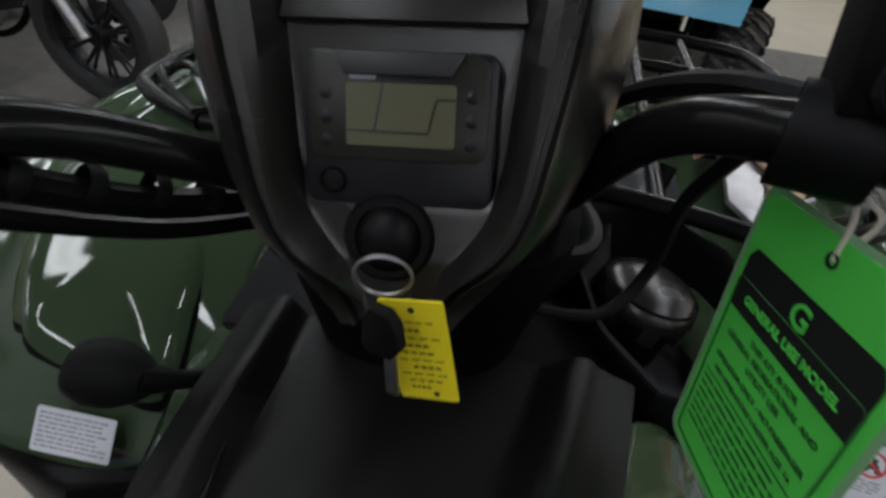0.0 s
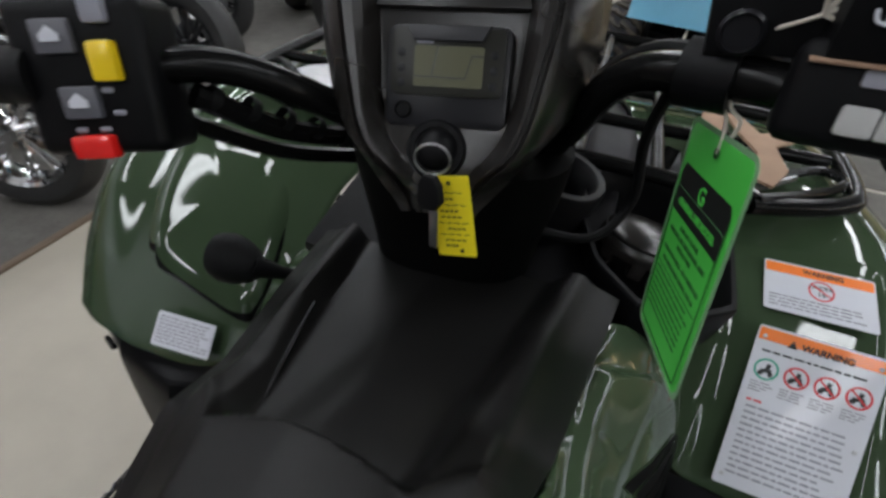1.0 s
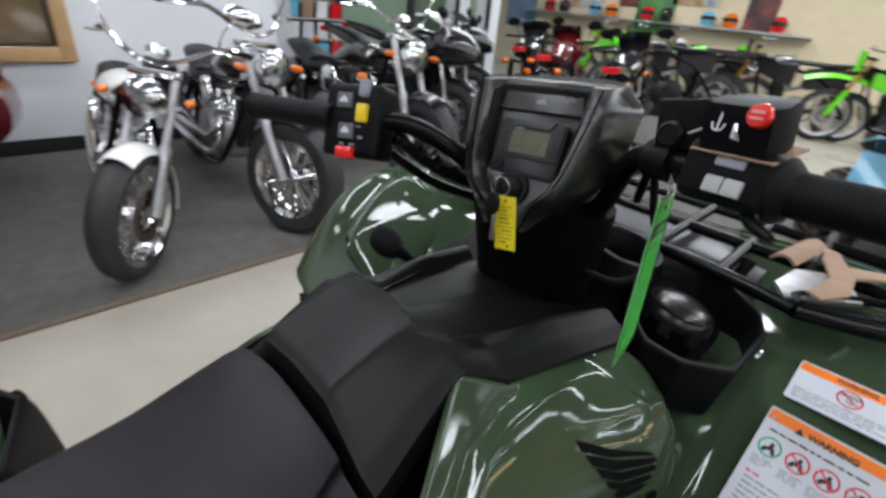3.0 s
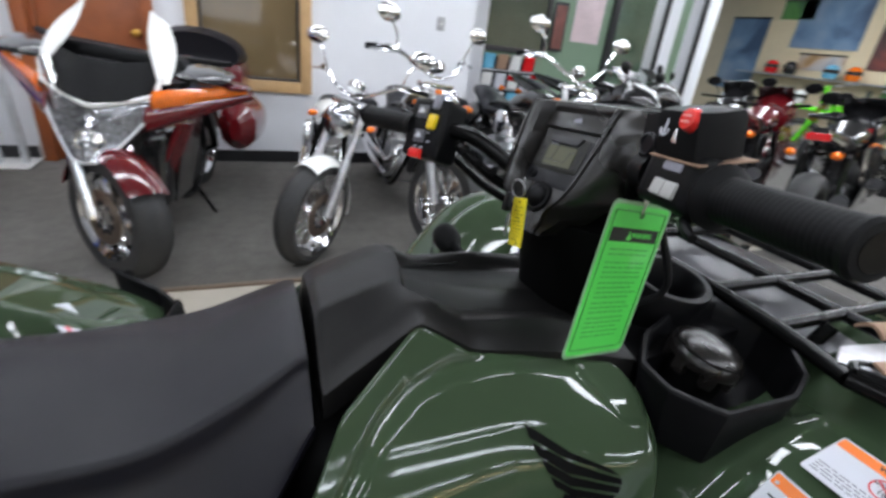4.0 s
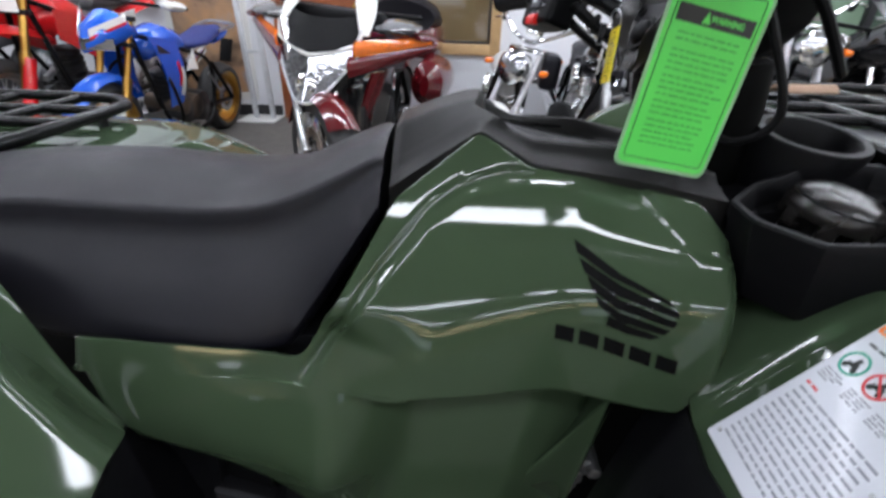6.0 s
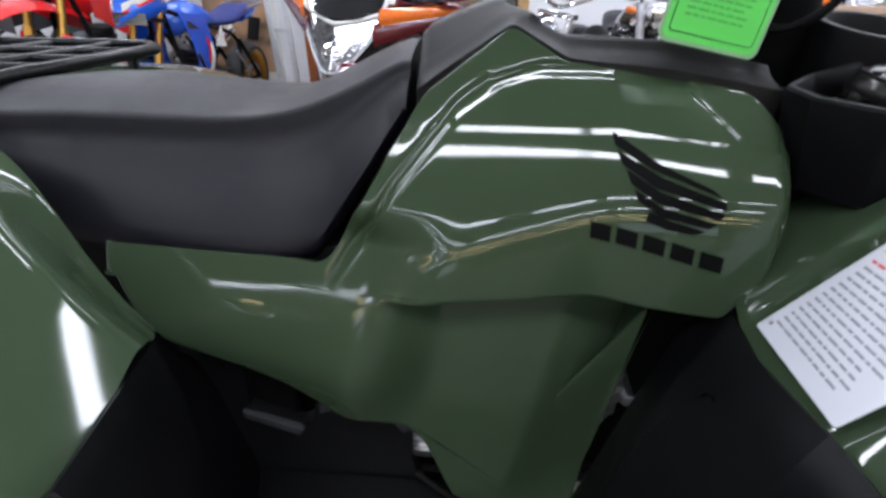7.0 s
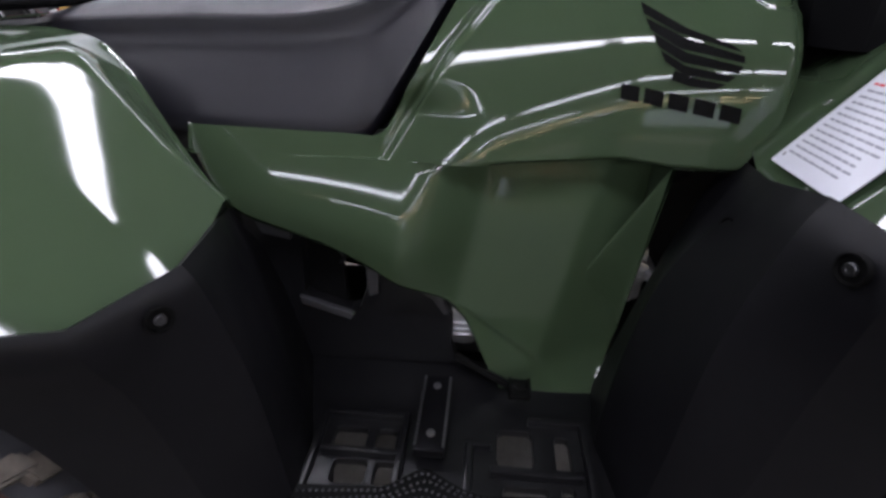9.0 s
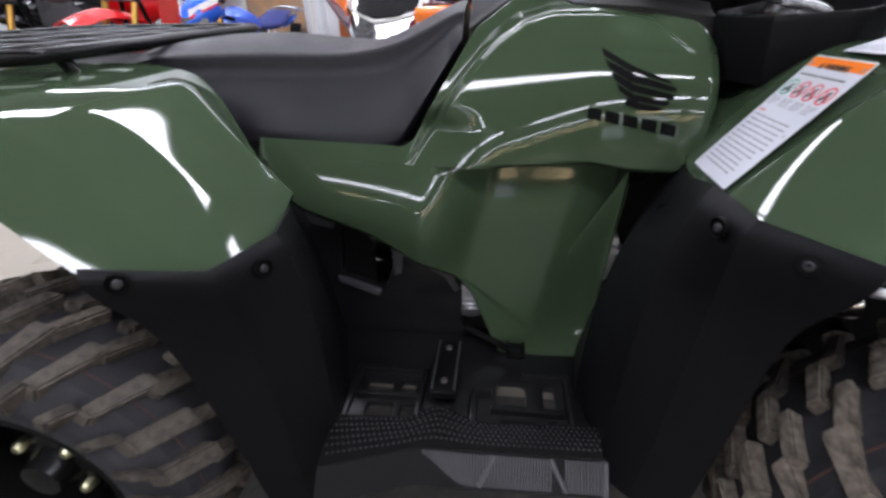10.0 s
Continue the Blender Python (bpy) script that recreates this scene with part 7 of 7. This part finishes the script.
        rim = [visor(0.0, 1.0 - k / 8) for k in range(9)] + [visor(1.0, k / 8) for k in range(9)]
        part("lamp_rim", tube([(x, y + 0.008, z) for x, y, z in rim], 0.007, 8, 2), ALU, lamp)
        brow = [(-0.205, hy + 0.075, 0.985), (-0.195, hy + 0.110, 0.920)] + [(x, y + 0.010, z + 0.012) for x, y, z in (visor(k / 10, 1.0) for k in range(11))] + [(0.195, hy + 0.110, 0.920), (0.205, hy + 0.075, 0.985)]
        part("brow", tube(brow, 0.011, 8, 3), WHITEPLASTIC, bike, "pale brow over the headlight")
        for s in (1, -1):
            part("corner_lamp", shell(lambda u, v: (s * (0.195 + 0.285 * u), hy + 0.150 - 0.36 * u + 0.02 * math.sin(math.pi * v), 0.850 + 0.080 * u + (0.085 - 0.035 * u) * v), 12, 5, 0.012, None, s > 0), AMBER, bike, "long amber corner lamp")
            part("cowl_wing", shell(lambda u, v: (s * (0.170 + 0.330 * u), hy + 0.160 - 0.40 * u + 0.03 * math.sin(math.pi * v), 0.740 + 0.165 * u + (0.118 - 0.070 * u) * v), 12, 6, 0.012, None, s > 0), body, bike, "dark red cowl under the corner lamp")
            part("cowl_side", shell(lambda u, v: (s * (0.150 + 0.075 * v + 0.04 * math.sin(math.pi * u)), hy - 0.02 - 0.22 * u, 0.46 + 0.30 * v), 8, 8, 0.012, None, s < 0), body, bike, "dark red fairing side")
            part("hand_cover", blob(None, [(hy + 0.06, 0.955, 0.02, 0.012), (hy + 0.00, 0.960, 0.11, 0.030), (hy - 0.12, 0.985, 0.13, 0.035), (hy - 0.24, 1.00, 0.05, 0.020)], 14), GLOSSBLACK, bike, m=pose(s * 0.31, -0.04, 0.035))
            part("screen_pillar", shell(lambda u, v: (s * (0.205 - 0.065 * u ** 1.3 + (v - 0.5) * (0.030 + 0.062 * math.sin(2.7 * u) ** 1.2)), hy + 0.085 - 0.22 * u - 0.04 * v, 0.955 + 0.28 * u - 0.05 * (v - 0.5) * u), 14, 5, 0.008, None, s > 0), WHITEPLASTIC, bike, "pale windscreen edge")
            part("pannier", blob(None, [(R + 0.32, 0.55, 0.03, 0.08), (R + 0.24, 0.56, 0.11, 0.17), (R - 0.02, 0.57, 0.13, 0.19), (R - 0.24, 0.56, 0.11, 0.16), (R - 0.34, 0.55, 0.04, 0.08)]), body, bike, "dark red hard pannier", m=pose(s * 0.30, 0, 0))
            part("leg_shield", shell(lambda u, v: (s * (0.19 + 0.05 * v), hy - 0.10 - 0.30 * u, 0.30 + 0.46 * v), 8, 8, 0.01, None, s < 0), GLOSSBLACK, bike)
            part("mirror", blob(None, [(hy - 0.10, 1.0, 0.02, 0.01), (hy - 0.04, 1.0, 0.07, 0.022), (hy + 0.04, 1.0, 0.06, 0.020), (hy + 0.08, 1.0, 0.01, 0.01)], 14), body, bike, m=pose(s * 0.43, -0.17, -0.03))
        part("screen_base", shell(lambda u, v: ((2 * u - 1) * (0.185 + 0.015 * v), hy + 0.235 - 0.13 * abs(2 * u - 1) ** 2 - 0.13 * v, 0.865 + 0.16 * v + 0.035 * abs(2 * u - 1) ** 2), 14, 6, 0.008, None, True), BLACK, bike)
        part("dashboard", box(0.50, 0.20, 0.10, pose(0, hy - 0.16, 1.02), 0.04, 3), BLACK, bike)
        part("backrest", blob(None, [(R - 0.18, 0.95, 0.10, 0.05), (R - 0.16, 1.0, 0.24, 0.12), (R - 0.26, 1.02, 0.26, 0.14), (R - 0.46, 0.98, 0.24, 0.12), (R - 0.52, 0.95, 0.10, 0.05)]), VINYL, bike, "black passenger backrest")
        part("top_case", box(0.50, 0.40, 0.28, pose(0, R - 0.36, 0.82), 0.08, 3), body, bike)
        part("belly", box(0.40, 0.42, 0.46, pose(0, hy - 0.20, 0.50), 0.08, 3), GLOSSBLACK, bike)
        part("side_stand", tube([(-0.15, -0.10, 0.25), (-0.26, -0.16, 0.012)], 0.010, 8, 0), STEEL_BLACK, bike)
        part("handlebar", tube([(-0.38, hy - 0.34, 1.06), (-0.2, hy - 0.18, 1.06), (0.2, hy - 0.18, 1.06), (0.38, hy - 0.34, 1.06)], 0.016, 8, 5), BLACK, bike)
    if kind == "adv":
        part("tank", blob(None, [(0.40, 0.86, 0.03, 0.04), (0.34, 0.88, 0.11, 0.10), (0.18, 0.92, 0.15, 0.11), (0.0, 0.90, 0.13, 0.09), (-0.12, 0.86, 0.08, 0.05)]), body, bike, "bright blue tank with stripes")
        part("saddle", blob(None, [(-0.06, 0.86, 0.05, 0.03), (-0.16, 0.86, 0.12, 0.045), (-0.40, 0.87, 0.14, 0.05), (-0.60, 0.93, 0.13, 0.05), (-0.80, 0.95, 0.06, 0.03)]), seat, bike, "dark blue seat")
        for s in (1, -1):
            part("shroud", shell(lambda u, v: (s * (0.165 + 0.045 * math.sin(math.pi * v) + 0.02 * u), 0.16 + (0.20 + 0.16 * v) * u - 0.02 * (1 - v), 0.46 + 0.47 * v + 0.05 * u * v), 10, 12, 0.008, None, s < 0), body, bike, "bright blue side fairing")
            part("stripe", shell(lambda u, v: (s * (0.176 + 0.045 * math.sin(math.pi * v)), 0.175 + 0.050 * u - 0.02 * (1 - v), 0.50 + 0.34 * v), 3, 10, 0.003, None, s < 0), accent, bike)
            part("stripe", shell(lambda u, v: (s * (0.180 + 0.045 * math.sin(math.pi * v)), 0.225 + 0.030 * u - 0.02 * (1 - v), 0.54 + 0.32 * v), 3, 10, 0.003, None, s < 0), BRIGHTRED, bike)
            part("badge_patch", shell(lambda u, v: (s * (0.200 + 0.012 * u), 0.30 + 0.16 * u, 0.80 + 0.07 * u + 0.055 * v), 6, 4, 0.004, None, s < 0), GREYTRIM, bike)
            part("side_cover", prism([(0.0, 0.0), (0.17, 0.02), (0.10, 0.10), (0.06, 0.17), (0.04, 0.08)], 0.008, frame_on((s * 0.15, -0.16, 0.68), (0, 1, 0), (0, 0, 1)), 0.002), accent, bike, "white frame side cover")
            part("crash_bar", tube([(s * 0.12, 0.36, 0.80), (s * 0.24, 0.40, 0.66), (s * 0.24, 0.30, 0.42), (s * 0.14, 0.16, 0.30)], 0.012, 8, 5), STEEL_BLACK, bike)
            part("passenger_peg", tube([(s * 0.14, -0.34, 0.62), (s * 0.17, -0.46, 0.46)], 0.010, 8, 0), ALU, bike)
            part("hand_guard", blob(None, [(hy - 0.16, hz + 0.10, 0.02, 0.015), (hy - 0.04, hz + 0.11, 0.085, 0.035), (hy + 0.06, hz + 0.12, 0.05, 0.030), (hy + 0.08, hz + 0.12, 0.01, 0.012)], 14), accent, bike, "white hand guard", m=pose(s * 0.36, -0.06, 0))
            part("nose_decal", shell(lambda u, v: (s * (0.035 + 0.115 * u), hy + 0.315 - 0.20 * u, 0.975 + 0.10 * u + 0.045 * v), 8, 4, 0.004, None, s > 0), accent, bike)
            part("nose_line", shell(lambda u, v: (s * (0.040 + 0.115 * u), hy + 0.320 - 0.20 * u, 0.960 + 0.10 * u + 0.016 * v), 8, 3, 0.004, None, s > 0), BRIGHTRED, bike)
        cans = bmesh.new()
        disc(0.105, 0.30, pose(-0.15, -0.10, 0.38, 0, 90, 0), 22, 0.02, cans)
        disc(0.07, 0.33, pose(-0.165, 0.10, 0.42, 0, 90, 0), 22, 0.02, cans)
        part("engine_cover", cans, GOLDBROWN, bike, "bronze coloured engine covers")
        part("nose_fairing", blob(None, [(hy + 0.34, 0.92, 0.02, 0.04), (hy + 0.26, 0.97, 0.09, 0.08), (hy + 0.10, 1.02, 0.14, 0.11), (hy - 0.04, 1.0, 0.11, 0.07)]), body, bike, "blue and white nose fairing")
        part("headlight", shell(lambda u, v: ((2 * u - 1) * 0.12, hy + 0.36 - 0.14 * abs(2 * u - 1), 0.90 + 0.07 * v), 10, 4, 0.006, None, True), BULB, bike)
        part("windscreen", shell(lambda u, v: ((2 * u - 1) * (0.17 - 0.03 * v), hy + 0.22 - 0.10 * abs(2 * u - 1) - 0.16 * v, 1.10 + 0.30 * v), 10, 6, 0.004, None, True), CLEAR, bike).visible_shadow = False
        part("front_fender", arc_plate(rf + 0.06, 140, 25, 0.15, 0.005, F, rf), body, bike)
        part("fork_guard", box(0.24, 0.05, 0.20, pose(0, F + 0.0, rf + 0.16), 0.03, 2), accent, bike)
        part("exhaust", tube([(0.14, 0.2, 0.35), (0.17, -0.3, 0.35), (0.2, -0.55, 0.55), (0.21, -0.9, 0.72)], [0.03, 0.03, 0.05, 0.055], 12, 5), CHROME, bike)
        part("luggage_rack", tube([(-0.12, -0.62, 0.95), (-0.12, -0.92, 0.99), (0.12, -0.92, 0.99), (0.12, -0.62, 0.95)], 0.014, 8, 4), ALU, bike)
        part("tail", blob(None, [(-0.70, 0.86, 0.06, 0.04), (-0.85, 0.90, 0.07, 0.05), (-0.98, 0.92, 0.03, 0.02)]), body, bike)
        part("plate_hanger", box(0.12, 0.02, 0.22, pose(0, -0.98, 0.74, 20, 0, 0), 0.01), BLACK, bike)
        part("handlebar", tube([(-0.42, hy - 0.16, hz + 0.10), (-0.2, hy - 0.05, hz + 0.10), (0.2, hy - 0.05, hz + 0.10), (0.42, hy - 0.16, hz + 0.10)], 0.012, 8, 5), BLACK, bike)
        part("side_stand", tube([(-0.15, -0.05, 0.25), (-0.28, -0.10, 0.012)], 0.010, 8, 0), STEEL_BLACK, bike)
        part("skid_plate", shell(lambda u, v: ((2 * v - 1) * 0.14, -0.25 + 0.65 * u, 0.20 + 0.20 * u ** 3 + 0.05 * (2 * v - 1) ** 2), 10, 8, 0.006), ALU, bike)
    if kind == "dirt":
        part("tank", blob(None, [(0.34, 0.86, 0.03, 0.05), (0.26, 0.88, 0.11, 0.12), (0.10, 0.90, 0.12, 0.10), (-0.04, 0.90, 0.08, 0.05)]), body, bike)
        part("saddle", blob(None, [(0.10, 0.94, 0.03, 0.02), (0.0, 0.94, 0.07, 0.03), (-0.40, 0.93, 0.09, 0.035), (-0.75, 0.97, 0.06, 0.02)]), VINYL, bike)
        part("front_fender", shell(lambda u, v: ((2 * v - 1) * (0.09 - 0.02 * u), F - 0.42 + 0.80 * u, 0.80 + 0.07 * math.sin(2.4 * u) - 0.05 * (2 * v - 1) ** 2 - 0.10 * max(0, u - 0.6)), 16, 6, 0.004), body, bike, "high plastic mudguard")
        part("rear_fender", shell(lambda u, v: ((2 * v - 1) * (0.10 - 0.02 * u), -0.52 - 0.58 * u, 0.90 + 0.10 * u - 0.05 * (2 * v - 1) ** 2), 12, 6, 0.004), body, bike)
        part("number_plate", shell(lambda u, v: ((2 * u - 1) * 0.11, hy + 0.14 - 0.04 * abs(2 * u - 1), hz - 0.16 + 0.24 * v), 8, 6, 0.004, None, True), accent, bike, "blank front plate")
        for s in (1, -1):
            part("shroud", shell(lambda u, v: (s * (0.13 + 0.06 * u), -0.02 + 0.46 * u, 0.62 + 0.16 * u + (0.26 - 0.10 * u) * v), 8, 8, 0.006, None, s < 0), body, bike)
            part("side_panel", shell(lambda u, v: (s * (0.11 + 0.02 * v), -0.62 + 0.45 * u, 0.62 + 0.24 * v + 0.06 * (1 - u)), 8, 6, 0.005, None, s < 0), accent, bike)
            part("fork_guard", tube([(s * 0.105, F - 0.0, rf + 0.02), (s * 0.105, F - 0.12, rf + 0.34)], 0.036, 10, 0), body, bike)
        part("handlebar", tube([(-0.40, hy - 0.12, hz + 0.12), (-0.2, hy - 0.02, hz + 0.10), (0.2, hy - 0.02, hz + 0.10), (0.40, hy - 0.12, hz + 0.12)], 0.014, 8, 5), ALU, bike)
        part("exhaust", tube([(0.10, 0.22, 0.5), (0.14, 0.0, 0.55), (0.15, -0.35, 0.68), (0.15, -0.75, 0.80)], [0.02, 0.022, 0.04, 0.045], 12, 5), ALU, bike)
        part("stand", box(0.30, 0.34, 0.20, pose(0, -0.05, 0.10), 0.02), DARKMETAL, bike)
    if kind == "sport":
        part("tank", blob(None, [(0.28, 0.80, 0.05, 0.04), (0.22, 0.82, 0.13, 0.10), (0.06, 0.85, 0.15, 0.10), (-0.10, 0.80, 0.10, 0.05)]), body, bike)
        part("saddle", blob(None, [(-0.06, 0.78, 0.06, 0.02), (-0.25, 0.77, 0.13, 0.035), (-0.42, 0.84, 0.11, 0.04), (-0.70, 0.90, 0.06, 0.02)]), VINYL, bike)
        part("tail", blob(None, [(-0.35, 0.78, 0.10, 0.05), (-0.60, 0.84, 0.12, 0.06), (-0.85, 0.90, 0.05, 0.03)]), body, bike)
        part("nose_fairing", blob(None, [(hy + 0.36, 0.82, 0.03, 0.05), (hy + 0.26, 0.86, 0.15, 0.12), (hy + 0.06, 0.88, 0.20, 0.18), (hy - 0.12, 0.82, 0.16, 0.14)]), body, bike)
        for s in (1, -1):
            part("side_fairing", shell(lambda u, v: (s * (0.19 + 0.04 * math.sin(3 * v)), -0.12 + 0.55 * u + 0.06 * v, 0.28 + 0.50 * v), 10, 8, 0.006, None, s < 0), body, bike)
            part("turn_signal", blob(None, [(-0.90, 0.76, 0.01, 0.01), (-0.87, 0.76, 0.035, 0.028), (-0.82, 0.76, 0.01, 0.01)], 12), AMBER, bike, m=pose(s * 0.13, 0, 0))
        part("tail_light", box(0.14, 0.04, 0.05, pose(0, -0.86, 0.87), 0.012, 2), TAILRED, bike)
        part("windscreen", shell(lambda u, v: ((2 * u - 1) * 0.15, hy + 0.20 - 0.10 * abs(2 * u - 1) - 0.22 * v, 0.96 + 0.16 * v), 10, 6, 0.004, None, True), GLOSSBLACK, bike)
        part("front_fender", arc_plate(rf + 0.03, 150, 45, 0.12, 0.004, F, rf), body, bike)
        part("handlebar", tube([(-0.32, hy - 0.20, hz + 0.06), (-0.1, hy - 0.03, hz + 0.04), (0.1, hy - 0.03, hz + 0.04), (0.32, hy - 0.20, hz + 0.06)], 0.014, 8, 5), BLACK, bike)
        part("exhaust", tube([(0.12, 0.1, 0.28), (0.15, -0.3, 0.28), (0.2, -0.75, 0.45)], [0.03, 0.035, 0.055], 12, 5), DARKMETAL, bike)
        mirrors(bike, hy + 0.1, hz + 0.02, 0.28, BLACK)
        part("side_stand", tube([(-0.12, -0.05, 0.25), (-0.24, -0.12, 0.012)], 0.010, 8, 0), STEEL_BLACK, bike)
    if steer:
        turn = Matrix.Translation((0, F - 0.10, 0)) @ Matrix.Rotation(radians(steer), 4, "Z") @ Matrix.Translation((0, 0.10 - F, 0))
        for o in bike.children:
            if o.name.split(".")[0] in ("front_wheel", "fork_leg", "front_fender") if kind == "tour" else o.name.split(".")[0] in ("front_wheel", "fork_leg", "fork_yoke", "handlebar", "front_fender", "headlight", "mirror_stalk", "turn_signal", "meter"):
                o.matrix_basis = turn @ o.matrix_basis
    return bike


def parked(front, heading, wb, lean=0.0):
    """The pose of a bike whose front tyre touches the floor at front and which points along heading (degrees from +y to the left)."""
    a = radians(heading)
    d = Vector((-math.sin(a), math.cos(a), 0))
    o = Vector((front[0], front[1], 0.008)) - d * wb / 2
    return pose(o.x, o.y, o.z, 0, lean, heading)


motorcycle("tour", RED, "dark red touring motorcycle with amber corner lamps on grey carpet", parked((-1.87, -0.79), -101, 1.56 * 0.93, -5) @ Matrix.Diagonal((1.12, 0.93, 0.93, 1)), steer=44)
motorcycle("cruiser", WHITE, "white cruiser motorcycle with wire wheels and chrome bars on grey carpet", parked((-1.84, 0.18), -100, 1.62 * 0.86, -7) @ Matrix.Diagonal((0.86, 0.86, 0.86, 1)), steer=-30)
motorcycle("cruiser", GLOSSBLACK, "black cruiser motorcycle with cast wheels and saddle bags on grey carpet", parked((-1.90, 0.87), -94, 1.62 * 0.95, -6) @ Matrix.Diagonal((0.95, 0.95, 0.95, 1)), steer=24)
motorcycle("cruiser", GLOSSBLACK, "black cruiser motorcycle with dark spoked wheels on grey carpet", parked((-1.98, 1.88), -88, 1.62, -6), wheel_mat=DARKMETAL)
motorcycle("adv", BLUE, "blue and white adventure motorcycle with gold wheels on grey carpet", parked((-2.10, -2.02), -92, 1.58 * 0.80, -6) @ Matrix.Diagonal((0.84, 0.84, 0.84, 1)), seat=BLUESEAT, wheel_mat=GOLD)
motorcycle("dirt", BRIGHTRED, "red and white dirt bike on a stand", parked((-2.02, -2.55), -84, 1.48, -4), wheel_mat=ALU)
motorcycle("dirt", GLOSSBLACK, "black dirt bike on a stand beside the wall", parked((-2.05, -3.5), -88, 1.48, -4), wheel_mat=ALU, accent=GREYTRIM)
for k, (x, y, h) in enumerate([(-2.7, 2.9, -75), (-1.95, 4.9, 20), (-2.75, 4.9, 25), (-2.45, 6.0, 25), (-3.4, 3.9, -60), (-3.5, 5.3, 30)]):
    motorcycle("sport", GLOSSBLACK if k != 2 else RED, "black road motorcycle parked in a row" if k != 2 else "dark red road motorcycle parked in a row", parked((x, y), h, 1.42, -6), wheel_mat=DARKMETAL)
for k, (x, y, h) in enumerate([(-0.7, 8.0, 115), (0.4, 8.4, 115), (-1.9, 7.7, 110), (1.6, 8.2, 120), (-3.1, 7.9, 110), (-4.2, 7.6, 105), (-3.3, 6.9, 115)]):
    dark = k in (2, 4, 6)
    motorcycle("dirt", GLOSSBLACK if dark else LIME, "black dirt bike on a stand" if dark else "lime green dirt bike on a stand", parked((x, y), h, 1.48, -3), wheel_mat=ALU, accent=GREYTRIM if dark else LIME)

# a second quad bike, light blue, beyond the first
blue = copy_thing(quad, pose(0.78, 4.15, 0.0, 0, 0, -12))
tagged(blue, "light blue utility quad bike with black racks on the floor", "quad bike")
for o in blue.children_recursive:
    if o.data.materials[0] == GREEN:
        o.material_slots[0].link = "OBJECT"
        o.material_slots[0].material = SKYBLUE
        o["label"] = "glossy light blue plastic panel"
for s in (1, -1):
    part("tail_light", box(0.13, 0.04, 0.055, pose(s * 0.27, -1.02, 0.735), 0.012, 2), TAILRED, blue, "red tail light")
part("rear_panel", shell(lambda u, v: ((2 * u - 1) * 0.44, -1.035 + 0.05 * v, 0.52 + 0.19 * v), 10, 6, 0.006), SKYBLUE, blue)
